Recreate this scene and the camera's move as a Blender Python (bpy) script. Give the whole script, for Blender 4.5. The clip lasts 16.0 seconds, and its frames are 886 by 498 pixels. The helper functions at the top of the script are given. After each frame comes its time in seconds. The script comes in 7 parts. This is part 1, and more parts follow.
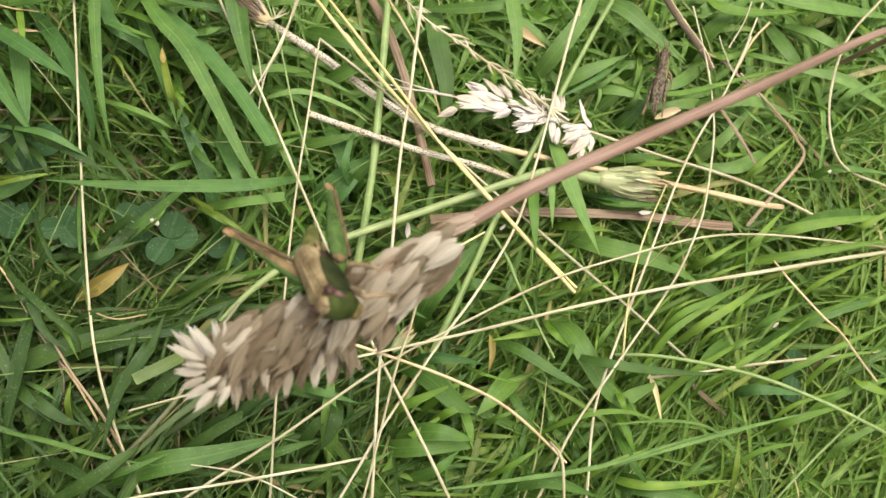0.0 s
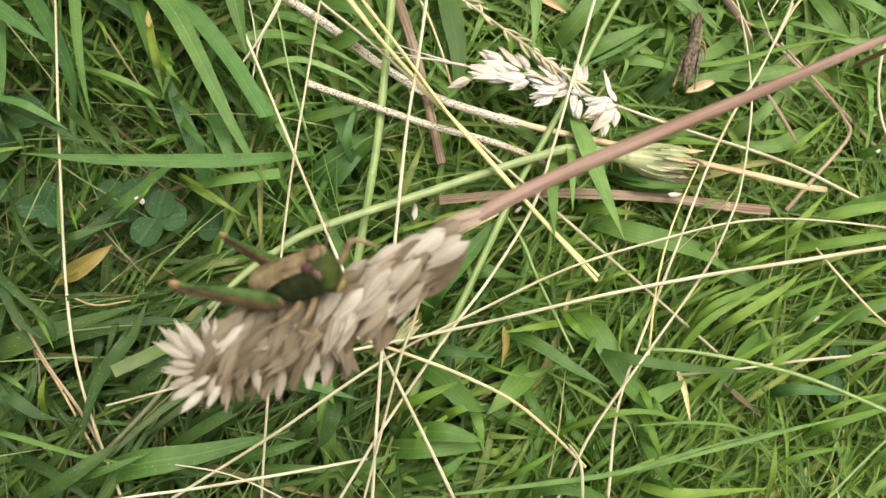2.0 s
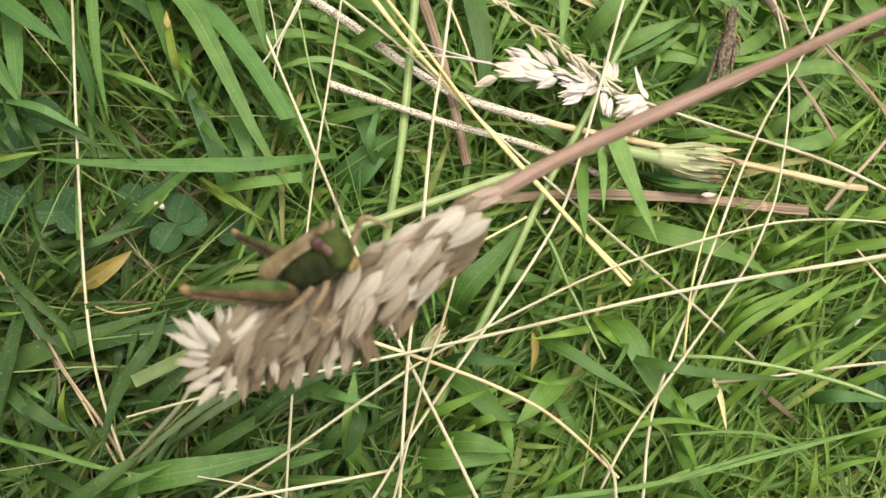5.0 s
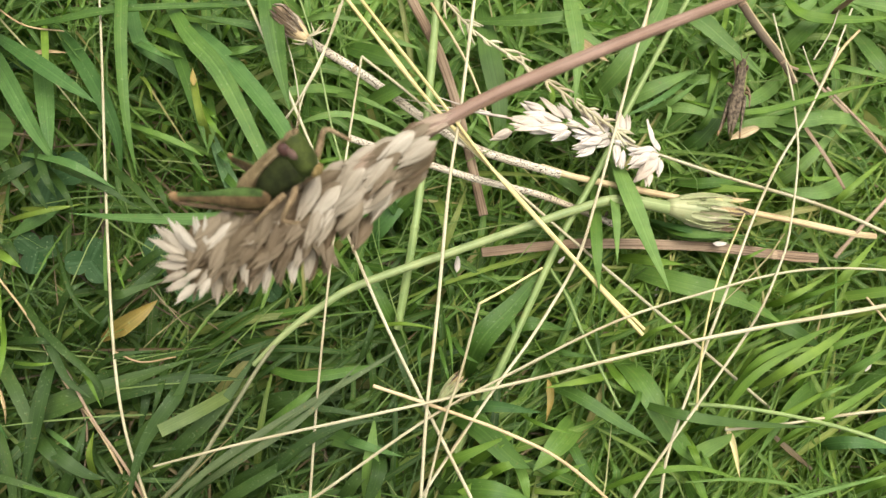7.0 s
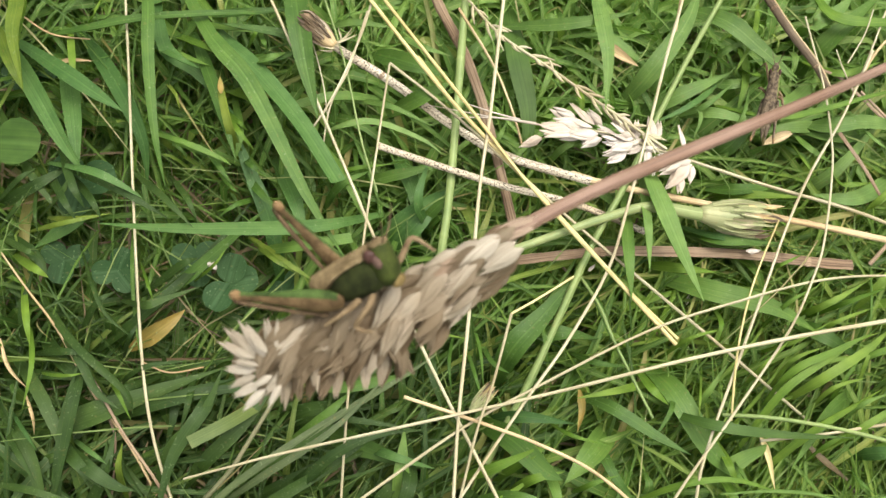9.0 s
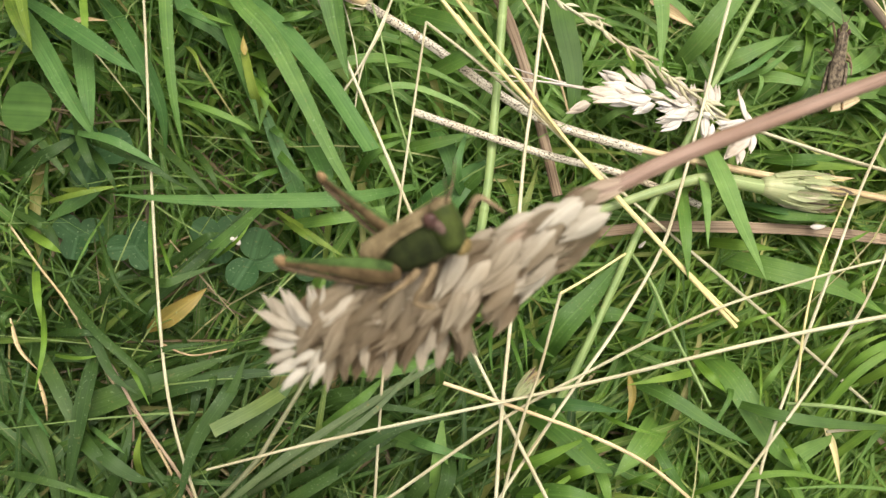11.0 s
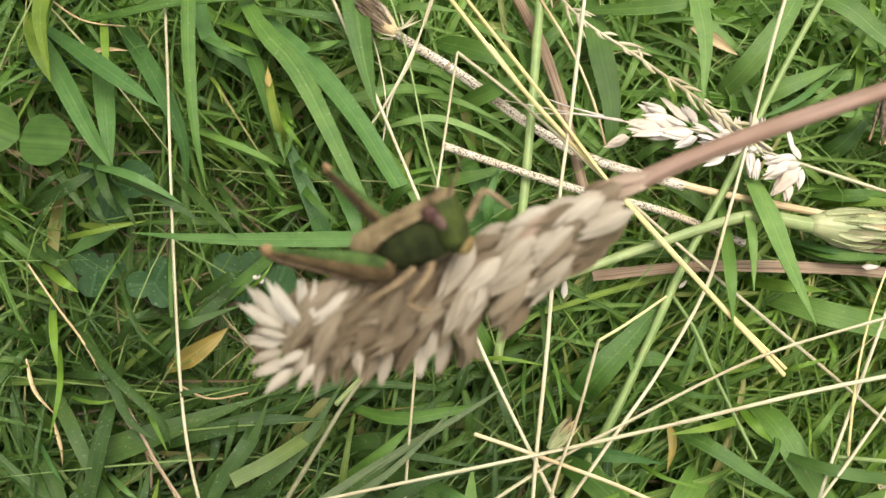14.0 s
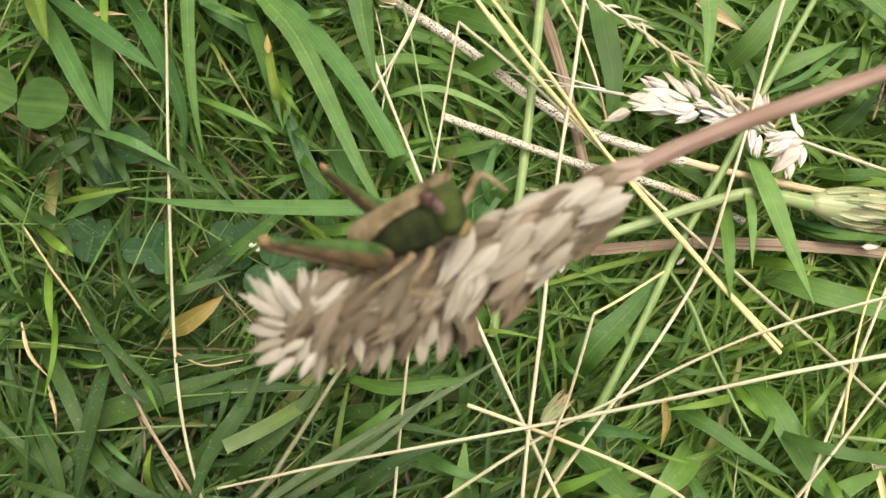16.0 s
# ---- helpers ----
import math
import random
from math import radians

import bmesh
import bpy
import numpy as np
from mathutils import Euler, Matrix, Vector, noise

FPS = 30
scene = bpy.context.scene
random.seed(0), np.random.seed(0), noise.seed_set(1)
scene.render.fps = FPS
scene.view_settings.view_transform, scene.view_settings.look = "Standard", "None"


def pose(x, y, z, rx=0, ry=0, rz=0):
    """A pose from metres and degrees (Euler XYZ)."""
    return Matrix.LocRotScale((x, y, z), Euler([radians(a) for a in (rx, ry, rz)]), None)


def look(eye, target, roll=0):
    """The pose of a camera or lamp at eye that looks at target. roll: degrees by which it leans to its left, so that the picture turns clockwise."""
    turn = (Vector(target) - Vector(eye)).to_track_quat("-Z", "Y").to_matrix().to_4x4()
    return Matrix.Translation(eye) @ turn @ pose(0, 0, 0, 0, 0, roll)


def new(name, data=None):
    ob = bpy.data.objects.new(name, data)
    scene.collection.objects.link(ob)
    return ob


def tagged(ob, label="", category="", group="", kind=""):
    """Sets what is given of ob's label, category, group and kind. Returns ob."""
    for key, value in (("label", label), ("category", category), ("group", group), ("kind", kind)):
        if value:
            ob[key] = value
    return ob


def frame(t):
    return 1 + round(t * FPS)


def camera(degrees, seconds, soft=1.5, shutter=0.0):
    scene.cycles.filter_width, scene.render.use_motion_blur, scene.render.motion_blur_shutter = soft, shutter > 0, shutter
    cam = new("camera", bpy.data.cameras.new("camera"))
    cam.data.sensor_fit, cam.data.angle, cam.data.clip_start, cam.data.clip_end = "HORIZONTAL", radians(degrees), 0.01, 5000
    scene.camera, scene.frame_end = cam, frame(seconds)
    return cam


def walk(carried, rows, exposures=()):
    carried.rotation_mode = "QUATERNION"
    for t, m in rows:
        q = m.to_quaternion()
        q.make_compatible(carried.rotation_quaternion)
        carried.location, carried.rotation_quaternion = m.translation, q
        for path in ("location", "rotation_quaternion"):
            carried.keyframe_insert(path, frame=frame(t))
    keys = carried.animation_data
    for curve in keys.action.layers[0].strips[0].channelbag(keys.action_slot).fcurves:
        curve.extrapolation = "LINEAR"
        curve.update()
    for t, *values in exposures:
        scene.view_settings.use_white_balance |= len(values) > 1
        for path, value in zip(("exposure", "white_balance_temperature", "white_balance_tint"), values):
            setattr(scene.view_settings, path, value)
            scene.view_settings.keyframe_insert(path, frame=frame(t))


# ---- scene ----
# Everything below is in millimetres until MM turns it into metres.
MM = 0.001
cam = camera(54.5, 16.0, soft=1.45)
PATH = [
    (0.0, -0.03976, -0.04622, 0.25301, 11.780, -10.335, 0.000),
    (0.5, -0.03940, -0.04704, 0.24988, 11.978, -9.812, -0.068),
    (1.0, -0.04013, -0.04718, 0.24775, 11.716, -9.627, -0.024),
    (1.5, -0.03870, -0.04574, 0.24535, 11.442, -9.740, 0.171),
    (2.0, -0.03386, -0.04379, 0.23498, 10.949, -9.092, 0.710),
    (2.5, -0.03370, -0.04354, 0.22943, 10.795, -7.931, 0.637),
    (3.0, -0.03309, -0.04485, 0.22677, 10.551, -7.450, 0.519),
    (5.5, -0.03469, -0.03990, 0.23124, 10.616, -7.748, 0.775),
    (6.0, -0.03414, -0.04111, 0.23310, 11.061, -7.522, 0.915),
    (6.5, -0.03472, -0.03903, 0.23368, 11.257, -7.363, 0.923),
    (7.0, -0.03731, -0.03420, 0.23547, 11.828, -7.094, 0.730),
    (7.5, -0.03807, -0.03209, 0.23747, 12.535, -6.809, 0.579),
    (8.0, -0.03816, -0.03150, 0.23561, 12.201, -6.620, 0.704),
    (8.5, -0.04061, -0.03124, 0.23454, 11.982, -6.455, 0.645),
    (9.0, -0.04134, -0.03193, 0.23306, 11.867, -6.318, 0.729),
    (9.5, -0.04511, -0.03021, 0.22979, 11.392, -6.529, 0.983),
    (10.0, -0.04654, -0.03013, 0.22726, 11.161, -6.310, 0.886),
    (12.5, -0.04313, -0.02766, 0.20705, 9.565, -4.138, 1.300),
    (13.0, -0.04441, -0.02527, 0.20779, 9.692, -3.997, 1.289),
    (13.5, -0.04626, -0.02222, 0.20833, 9.975, -3.878, 1.486),
    (14.0, -0.04635, -0.02184, 0.21118, 10.895, -3.892, 1.678),
    (14.5, -0.04477, -0.02208, 0.21593, 11.410, -3.992, 2.407),
    (15.0, -0.04501, -0.02262, 0.21346, 10.348, -3.537, 2.878),
    (15.5, -0.04481, -0.02410, 0.21140, 10.164, -3.493, 2.897),
    (16.0, -0.04464, -0.02415, 0.21003, 9.738, -3.793, 2.810),
]
EXPOSURE = 1.47
cam.data.dof.use_dof, cam.data.dof.focus_distance, cam.data.dof.aperture_fstop = True, 0.195, 44.0
walk(cam, [(t, pose(x, y, z, rx, ry, rz)) for t, x, y, z, rx, ry, rz in PATH], [(0.0, EXPOSURE), (16.0, EXPOSURE)])

# ---- daylight: bright overcast sky, a wide soft sun ----
SUN_UP, SUN_ROUND = 72.0, 35.0
world = bpy.data.worlds.new("sky")
scene.world = world
world.use_nodes = True
wn = world.node_tree
sky = wn.nodes.new("ShaderNodeTexSky")
sky.sky_type, sky.sun_disc = "NISHITA", False
sky.sun_elevation, sky.sun_rotation = radians(SUN_UP), radians(SUN_ROUND)
sky.dust_density, sky.air_density = 4.0, 1.0
pale = wn.nodes.new("ShaderNodeHueSaturation")
pale.inputs["Saturation"].default_value = 0.12
wn.links.new(sky.outputs[0], pale.inputs["Color"])
wn.links.new(pale.outputs[0], wn.nodes["Background"].inputs["Color"])
wn.nodes["Background"].inputs["Strength"].default_value = 0.13
sun_data = bpy.data.lights.new("sun", "SUN")
sun_data.energy, sun_data.angle, sun_data.color = 1.5, radians(40), (1.0, 0.95, 0.86)
sun = new("sun", sun_data)
a, e = radians(SUN_ROUND), radians(SUN_UP)
sun.matrix_world = look((math.sin(a) * math.cos(e) * 3, math.cos(a) * math.cos(e) * 3, math.sin(e) * 3), (0, 0, 0))


# ---- materials ----
def graph(name):
    m = bpy.data.materials.new(name)
    m.use_nodes = True
    t = m.node_tree
    return m, t, t.nodes["Principled BSDF"]


def node(t, kind, **values):
    n = t.nodes.new(kind)
    for key, value in values.items():
        n.inputs[key.replace("_", " ")].default_value = value
    return n


def ramp(t, source, stops):
    r = t.nodes.new("ShaderNodeValToRGB")
    r.color_ramp.elements[0].position, r.color_ramp.elements[0].color = stops[0][0], (*stops[0][1], 1)
    r.color_ramp.elements[1].position, r.color_ramp.elements[1].color = stops[-1][0], (*stops[-1][1], 1)
    for p, c in stops[1:-1]:
        r.color_ramp.elements.new(p).color = (*c, 1)
    t.links.new(source, r.inputs[0])
    return r.outputs[0]


def blend(t, kind, factor, one, two):
    n = t.nodes.new("ShaderNodeMix")
    n.data_type, n.blend_type = "RGBA", kind
    for slot, v in ((0, factor), (6, one), (7, two)):
        if isinstance(v, (int, float)):
            n.inputs[slot].default_value = v
        elif isinstance(v, tuple):
            n.inputs[slot].default_value = (*v, 1)
        else:
            t.links.new(v, n.inputs[slot])
    return n.outputs[2]


def chance(t, island):
    if island:
        return t.nodes.new("ShaderNodeNewGeometry").outputs["Random Per Island"]
    return t.nodes.new("ShaderNodeObjectInfo").outputs["Random"]


def stretched(t, across, along):
    """UV scaled apart: fine lines along a leaf or stalk."""
    uv = t.nodes.new("ShaderNodeUVMap")
    m = t.nodes.new("ShaderNodeMapping")
    m.inputs["Scale"].default_value = (across, along, 1)
    t.links.new(uv.outputs[0], m.inputs[0])
    return m.outputs[0]


def noisy(t, vector, scale, detail=3.0):
    n = node(t, "ShaderNodeTexNoise", Scale=scale, Detail=detail)
    if vector is not None:
        t.links.new(vector, n.inputs["Vector"])
    return n.outputs["Fac"]


def place(t):
    return t.nodes.new("ShaderNodeNewGeometry").outputs["Position"]


def leaf(name, stops, island=False, sheer=0.48, rough=0.5, spots=0.0, dry_tips=0.0):
    """Leaf: colour by chance, fine veins, a paler midrib, blotches, light shining through."""
    m, t, p = graph(name)
    c = ramp(t, chance(t, island), stops)
    veins = noisy(t, stretched(t, 18, 0.3), 1.0, 3.0)
    c = blend(t, "MULTIPLY", 0.38, c, ramp(t, veins, [(0.32, (0.5, 0.56, 0.5)), (0.5, (1.0, 1.0, 1.0)), (0.68, (1.5, 1.36, 1.5))]))
    blot = noisy(t, place(t), 220.0, 5.0)
    c = blend(t, "MULTIPLY", 0.6, c, ramp(t, blot, [(0.3, (0.62, 0.7, 0.62)), (0.72, (1.36, 1.2, 1.3))]))
    sep = t.nodes.new("ShaderNodeSeparateXYZ")
    t.links.new(t.nodes.new("ShaderNodeUVMap").outputs[0], sep.inputs[0])
    rib = ramp(t, sep.outputs[0], [(0.44, (0, 0, 0)), (0.5, (1, 1, 1)), (0.56, (0, 0, 0))])
    rb = t.nodes.new("ShaderNodeRGBToBW")
    t.links.new(rib, rb.inputs[0])
    half = t.nodes.new("ShaderNodeMath")
    half.operation = "MULTIPLY"
    half.inputs[1].default_value = 0.24
    t.links.new(rb.outputs[0], half.inputs[0])
    c = blend(t, "MIX", half.outputs[0], c, tuple(min(1, 1.5 * v + 0.02) for v in stops[-1][1]))
    if spots:
        sp = noisy(t, place(t), 900.0, 2.0)
        c = blend(t, "MIX", ramp(t, sp, [(0.66, (0, 0, 0)), (0.72, (spots, spots, spots))]), c, (0.25, 0.19, 0.07))
        pale = noisy(t, place(t), 1500.0, 2.0)
        c = blend(t, "MIX", ramp(t, pale, [(0.64, (0, 0, 0)), (0.72, (0.3, 0.3, 0.3))]), c, (0.3, 0.38, 0.2))
    t.links.new(c, p.inputs["Base Color"])
    p.inputs["Roughness"].default_value = rough
    p.inputs["Specular IOR Level"].default_value = 0.33
    bump = node(t, "ShaderNodeBump", Strength=0.35, Distance=0.0003)
    t.links.new(veins, bump.inputs["Height"])
    t.links.new(bump.outputs[0], p.inputs["Normal"])
    tr = t.nodes.new("ShaderNodeBsdfTranslucent")
    t.links.new(blend(t, "MULTIPLY", 1.0, c, (1.15, 1.25, 0.6)), tr.inputs["Color"])
    mix = node(t, "ShaderNodeMixShader", Fac=sheer)
    t.links.new(p.outputs[0], mix.inputs[1])
    t.links.new(tr.outputs[0], mix.inputs[2])
    t.links.new(mix.outputs[0], t.nodes["Material Output"].inputs["Surface"])
    return m


def fibre(name, stops, rough=0.6, speck=None, sheer=0.0, island=False, contrast=0.7):
    """Dry stalk or husk: long fibres, stains, now and then dark specks."""
    m, t, p = graph(name)
    c = ramp(t, chance(t, island), stops)
    lines = noisy(t, stretched(t, 11, 0.4), 1.0, 5.0)
    c = blend(t, "MULTIPLY", contrast, c, ramp(t, lines, [(0.34, (0.42, 0.36, 0.3)), (0.52, (1.0, 1.0, 1.0)), (0.68, (1.3, 1.3, 1.3))]))
    stain = noisy(t, place(t), 70.0, 4.0)
    c = blend(t, "MULTIPLY", 0.7, c, ramp(t, stain, [(0.35, (0.72, 0.62, 0.5)), (0.6, (1.08, 1.08, 1.08))]))
    if speck:
        sp = noisy(t, place(t), speck[0], 3.0)
        c = blend(t, "MIX", ramp(t, sp, [(speck[1], (0, 0, 0)), (speck[1] + 0.05, (1, 1, 1))]), c, speck[2])
    t.links.new(c, p.inputs["Base Color"])
    p.inputs["Roughness"].default_value = rough
    p.inputs["Specular IOR Level"].default_value = 0.35
    bump = node(t, "ShaderNodeBump", Strength=0.5, Distance=0.0002)
    t.links.new(lines, bump.inputs["Height"])
    t.links.new(bump.outputs[0], p.inputs["Normal"])
    if sheer:
        tr = t.nodes.new("ShaderNodeBsdfTranslucent")
        t.links.new(c, tr.inputs["Color"])
        mix = node(t, "ShaderNodeMixShader", Fac=sheer)
        t.links.new(p.outputs[0], mix.inputs[1])
        t.links.new(tr.outputs[0], mix.inputs[2])
        t.links.new(mix.outputs[0], t.nodes["Material Output"].inputs["Surface"])
    return m


GREEN = [(0.0, (0.055, 0.125, 0.016)), (0.5, (0.09, 0.185, 0.025)), (1.0, (0.135, 0.24, 0.04))]
BLUE = [(0.0, (0.05, 0.125, 0.026)), (0.5, (0.078, 0.175, 0.038)), (1.0, (0.11, 0.215, 0.05))]
LIGHT = [(0.0, (0.1, 0.2, 0.018)), (0.5, (0.135, 0.24, 0.024)), (1.0, (0.175, 0.28, 0.034))]
YELLOWISH = [(0.0, (0.11, 0.18, 0.018)), (0.5, (0.15, 0.22, 0.024)), (1.0, (0.19, 0.25, 0.034))]
DARK = [(0.0, (0.05, 0.11, 0.014)), (1.0, (0.07, 0.14, 0.02))]
# Darkened green for the lower-left leaves: the shade there is put into the colour.
SHADED = [(0.0, (0.032, 0.07, 0.01)), (0.5, (0.041, 0.086, 0.013)), (1.0, (0.055, 0.106, 0.017))]
PALE = [(0.0, (0.1, 0.19, 0.033)), (0.5, (0.14, 0.25, 0.05)), (1.0, (0.185, 0.3, 0.077))]
LEAF = {
    "g": leaf("green_leaf", GREEN, spots=0.25),
    "b": leaf("bluish_leaf", BLUE, spots=0.2),
    "l": leaf("light_leaf", LIGHT),
    "y": leaf("yellowish_leaf", YELLOWISH, spots=0.4),
    "d": leaf("dark_leaf", DARK),
    "m": leaf("shaded_leaf", SHADED, spots=0.25),
    "p": leaf("pale_green_leaf", PALE, spots=0.3),
    "f": leaf("greyish_leaf", [(0.0, (0.1, 0.14, 0.05)), (1.0, (0.14, 0.185, 0.07))], spots=0.4),
    "cutleaf": leaf("faded_leaf", [(0.0, (0.135, 0.19, 0.05)), (1.0, (0.155, 0.21, 0.06))]),
}
TURF = leaf("turf", [(0.0, (0.058, 0.125, 0.017)), (0.45, (0.083, 0.17, 0.024)), (0.8, (0.118, 0.215, 0.03)), (0.95, (0.15, 0.22, 0.034)), (1.0, (0.28, 0.24, 0.09))], island=True, spots=0.2)
FINE_TURF = leaf("fine_turf", [(0.0, (0.05, 0.11, 0.013)), (0.3, (0.086, 0.17, 0.02)), (0.6, (0.118, 0.212, 0.026)), (0.88, (0.165, 0.255, 0.038)), (0.965, (0.24, 0.28, 0.06)), (1.0, (0.4, 0.34, 0.15))], island=True)
PALE_TURF = leaf("pale_turf", [(0.0, (0.092, 0.185, 0.027)), (0.45, (0.126, 0.238, 0.04)), (0.85, (0.17, 0.285, 0.056)), (0.96, (0.2, 0.27, 0.06)), (1.0, (0.34, 0.3, 0.13))], island=True, spots=0.2)
# Turf copy with shade painted into its green, for the lower left.
SHADED_TURF = leaf("deep_turf", [(0.0, (0.034, 0.078, 0.012)), (0.45, (0.052, 0.108, 0.017)), (0.8, (0.074, 0.14, 0.022)), (0.95, (0.11, 0.165, 0.028)), (1.0, (0.24, 0.2, 0.08))], island=True, spots=0.2)
THIN_STEM = leaf("thin_stem", [(0.0, (0.11, 0.19, 0.04)), (0.6, (0.18, 0.26, 0.07)), (0.9, (0.25, 0.3, 0.1)), (1.0, (0.4, 0.35, 0.18))], island=True)
THATCH = fibre("thatch", [(0.0, (0.06, 0.045, 0.02)), (0.5, (0.14, 0.108, 0.048)), (1.0, (0.28, 0.23, 0.11))], island=True)
CLOVER = leaf("clover_leaf", [(0.0, (0.029, 0.068, 0.022)), (1.0, (0.042, 0.089, 0.031))], sheer=0.3, spots=0.2)
CLOVER.node_tree.nodes["Principled BSDF"].inputs["Specular IOR Level"].default_value = 0.08
STALK = {
    "cream": fibre("cream_straw", [(0.0, (0.32, 0.29, 0.172)), (1.0, (0.405, 0.372, 0.238))], 0.45),
    "yellow": fibre("golden_straw", [(0.0, (0.43, 0.36, 0.14)), (1.0, (0.52, 0.45, 0.21))], 0.45),
    "tan": fibre("tan_straw", [(0.0, (0.34, 0.25, 0.12)), (1.0, (0.46, 0.36, 0.2))], 0.55),
    "brown": fibre("dead_brown", [(0.0, (0.185, 0.13, 0.08)), (1.0, (0.29, 0.215, 0.138))], 0.75, contrast=1.0),
    "darkbrown": fibre("weathered_brown", [(0.0, (0.075, 0.054, 0.034)), (1.0, (0.125, 0.094, 0.06))], 0.8),
    "speckled": fibre("speckled_straw", [(0.0, (0.42, 0.37, 0.27)), (1.0, (0.5, 0.45, 0.35))], 0.6, speck=(2600.0, 0.535, (0.07, 0.05, 0.03))),
    "faded": leaf("faded_stem", [(0.0, (0.105, 0.108, 0.048)), (1.0, (0.13, 0.132, 0.062))], sheer=0.1, spots=0.5),
    "greenstem": leaf("green_stem", [(0.0, (0.14, 0.2, 0.055)), (1.0, (0.19, 0.25, 0.08))], sheer=0.1, spots=0.3),
}
BUD = leaf("bud_green", [(0.0, (0.245, 0.265, 0.115)), (1.0, (0.31, 0.325, 0.155))], sheer=0.15, spots=0.4)
BUD_STEM = leaf("bud_stem_green", [(0.0, (0.18, 0.225, 0.08)), (1.0, (0.215, 0.26, 0.095))], sheer=0.1, spots=0.35)
HUSK = fibre("pale_husk", [(0.0, (0.5, 0.435, 0.355)), (0.6, (0.58, 0.52, 0.445)), (1.0, (0.66, 0.605, 0.53))], 0.55, sheer=0.25, contrast=0.3)
# Brown inner husk, darkened further: shade of the gaps painted into its colour.
HUSK_SHADED = fibre("shaded_brown_husk", [(0.0, (0.125, 0.084, 0.042)), (0.5, (0.175, 0.124, 0.068)), (1.0, (0.23, 0.172, 0.102))], 0.6, sheer=0.4, contrast=0.4)
HUSK_NEAR = fibre("beige_husk", [(0.0, (0.152, 0.112, 0.063)), (0.5, (0.205, 0.157, 0.096)), (1.0, (0.275, 0.22, 0.144))], 0.6, sheer=0.4, contrast=0.3)
HUSK_WHITE = fibre("white_husk", [(0.0, (0.28, 0.232, 0.16)), (1.0, (0.47, 0.415, 0.32))], 0.5, sheer=0.35, contrast=0.35)
HUSK_CROWN = fibre("crown_husk", [(0.0, (0.31, 0.27, 0.2)), (1.0, (0.46, 0.415, 0.33))], 0.5, sheer=0.3, contrast=0.3)
PINK = fibre("pinkish_stem", [(0.0, (0.175, 0.107, 0.074)), (1.0, (0.22, 0.141, 0.1))], 0.6)
BRACT = fibre("tan_bract", [(0.0, (0.26, 0.185, 0.125)), (1.0, (0.34, 0.26, 0.185))], 0.6, sheer=0.2)


def soil():
    m, t, p = graph("soil")
    n = noisy(t, place(t), 90.0, 8.0)
    c = ramp(t, n, [(0.3, (0.06, 0.055, 0.022)), (0.55, (0.11, 0.11, 0.045)), (0.75, (0.15, 0.16, 0.065))])
    far = noisy(t, place(t), 3.0, 5.0)
    c = blend(t, "MIX", ramp(t, far, [(0.35, (0, 0, 0)), (0.7, (0.5, 0.5, 0.5))]), c, (0.05, 0.1, 0.02))
    span = t.nodes.new("ShaderNodeVectorMath")
    span.operation = "LENGTH"
    t.links.new(place(t), span.inputs[0])
    sward = ramp(t, noisy(t, place(t), 400.0, 6.0), [(0.3, (0.03, 0.065, 0.01)), (0.55, (0.07, 0.14, 0.02)), (0.75, (0.13, 0.2, 0.04))])
    c = blend(t, "MIX", ramp(t, span.outputs["Value"], [(0.2, (0, 0, 0)), (0.35, (0.9, 0.9, 0.9))]), c, sward)
    t.links.new(c, p.inputs["Base Color"])
    p.inputs["Roughness"].default_value = 0.95
    bump = node(t, "ShaderNodeBump", Strength=0.8, Distance=0.004)
    t.links.new(n, bump.inputs["Height"])
    t.links.new(bump.outputs[0], p.inputs["Normal"])
    return m


# ---- mesh tools ----
class Pile:
    """Vertices, faces and UVs on their way into one mesh."""

    def __init__(self):
        self.v, self.f, self.uv = [], [], []

    def mesh(self, name, material, smooth=True):
        me = bpy.data.meshes.new(name)
        me.from_pydata([(x * MM, y * MM, z * MM) for x, y, z in self.v], [], self.f)
        layer = me.uv_layers.new(name="UVMap")
        layer.data.foreach_set("uv", [c for face in self.f for i in face for c in self.uv[i]])
        me.polygons.foreach_set("use_smooth", [smooth] * len(me.polygons))
        me.materials.append(material)
        me.update()
        if smooth:
            me.set_sharp_from_angle(angle=radians(75))
        return me


def glide(points, n):
    """n+1 places along a smooth curve through the points."""
    p = [Vector(q) for q in points]
    p = [2 * p[0] - p[1]] + p + [2 * p[-1] - p[-2]]
    out = []
    for i in range(n + 1):
        s = i / n * (len(p) - 3)
        k = min(int(s), len(p) - 4)
        u = s - k
        a, b, c, d = p[k:k + 4]
        out.append(0.5 * (2 * b + (c - a) * u + (2 * a - 5 * b + 4 * c - d) * u * u + (3 * b - a - 3 * c + d) * u ** 3))
    return out


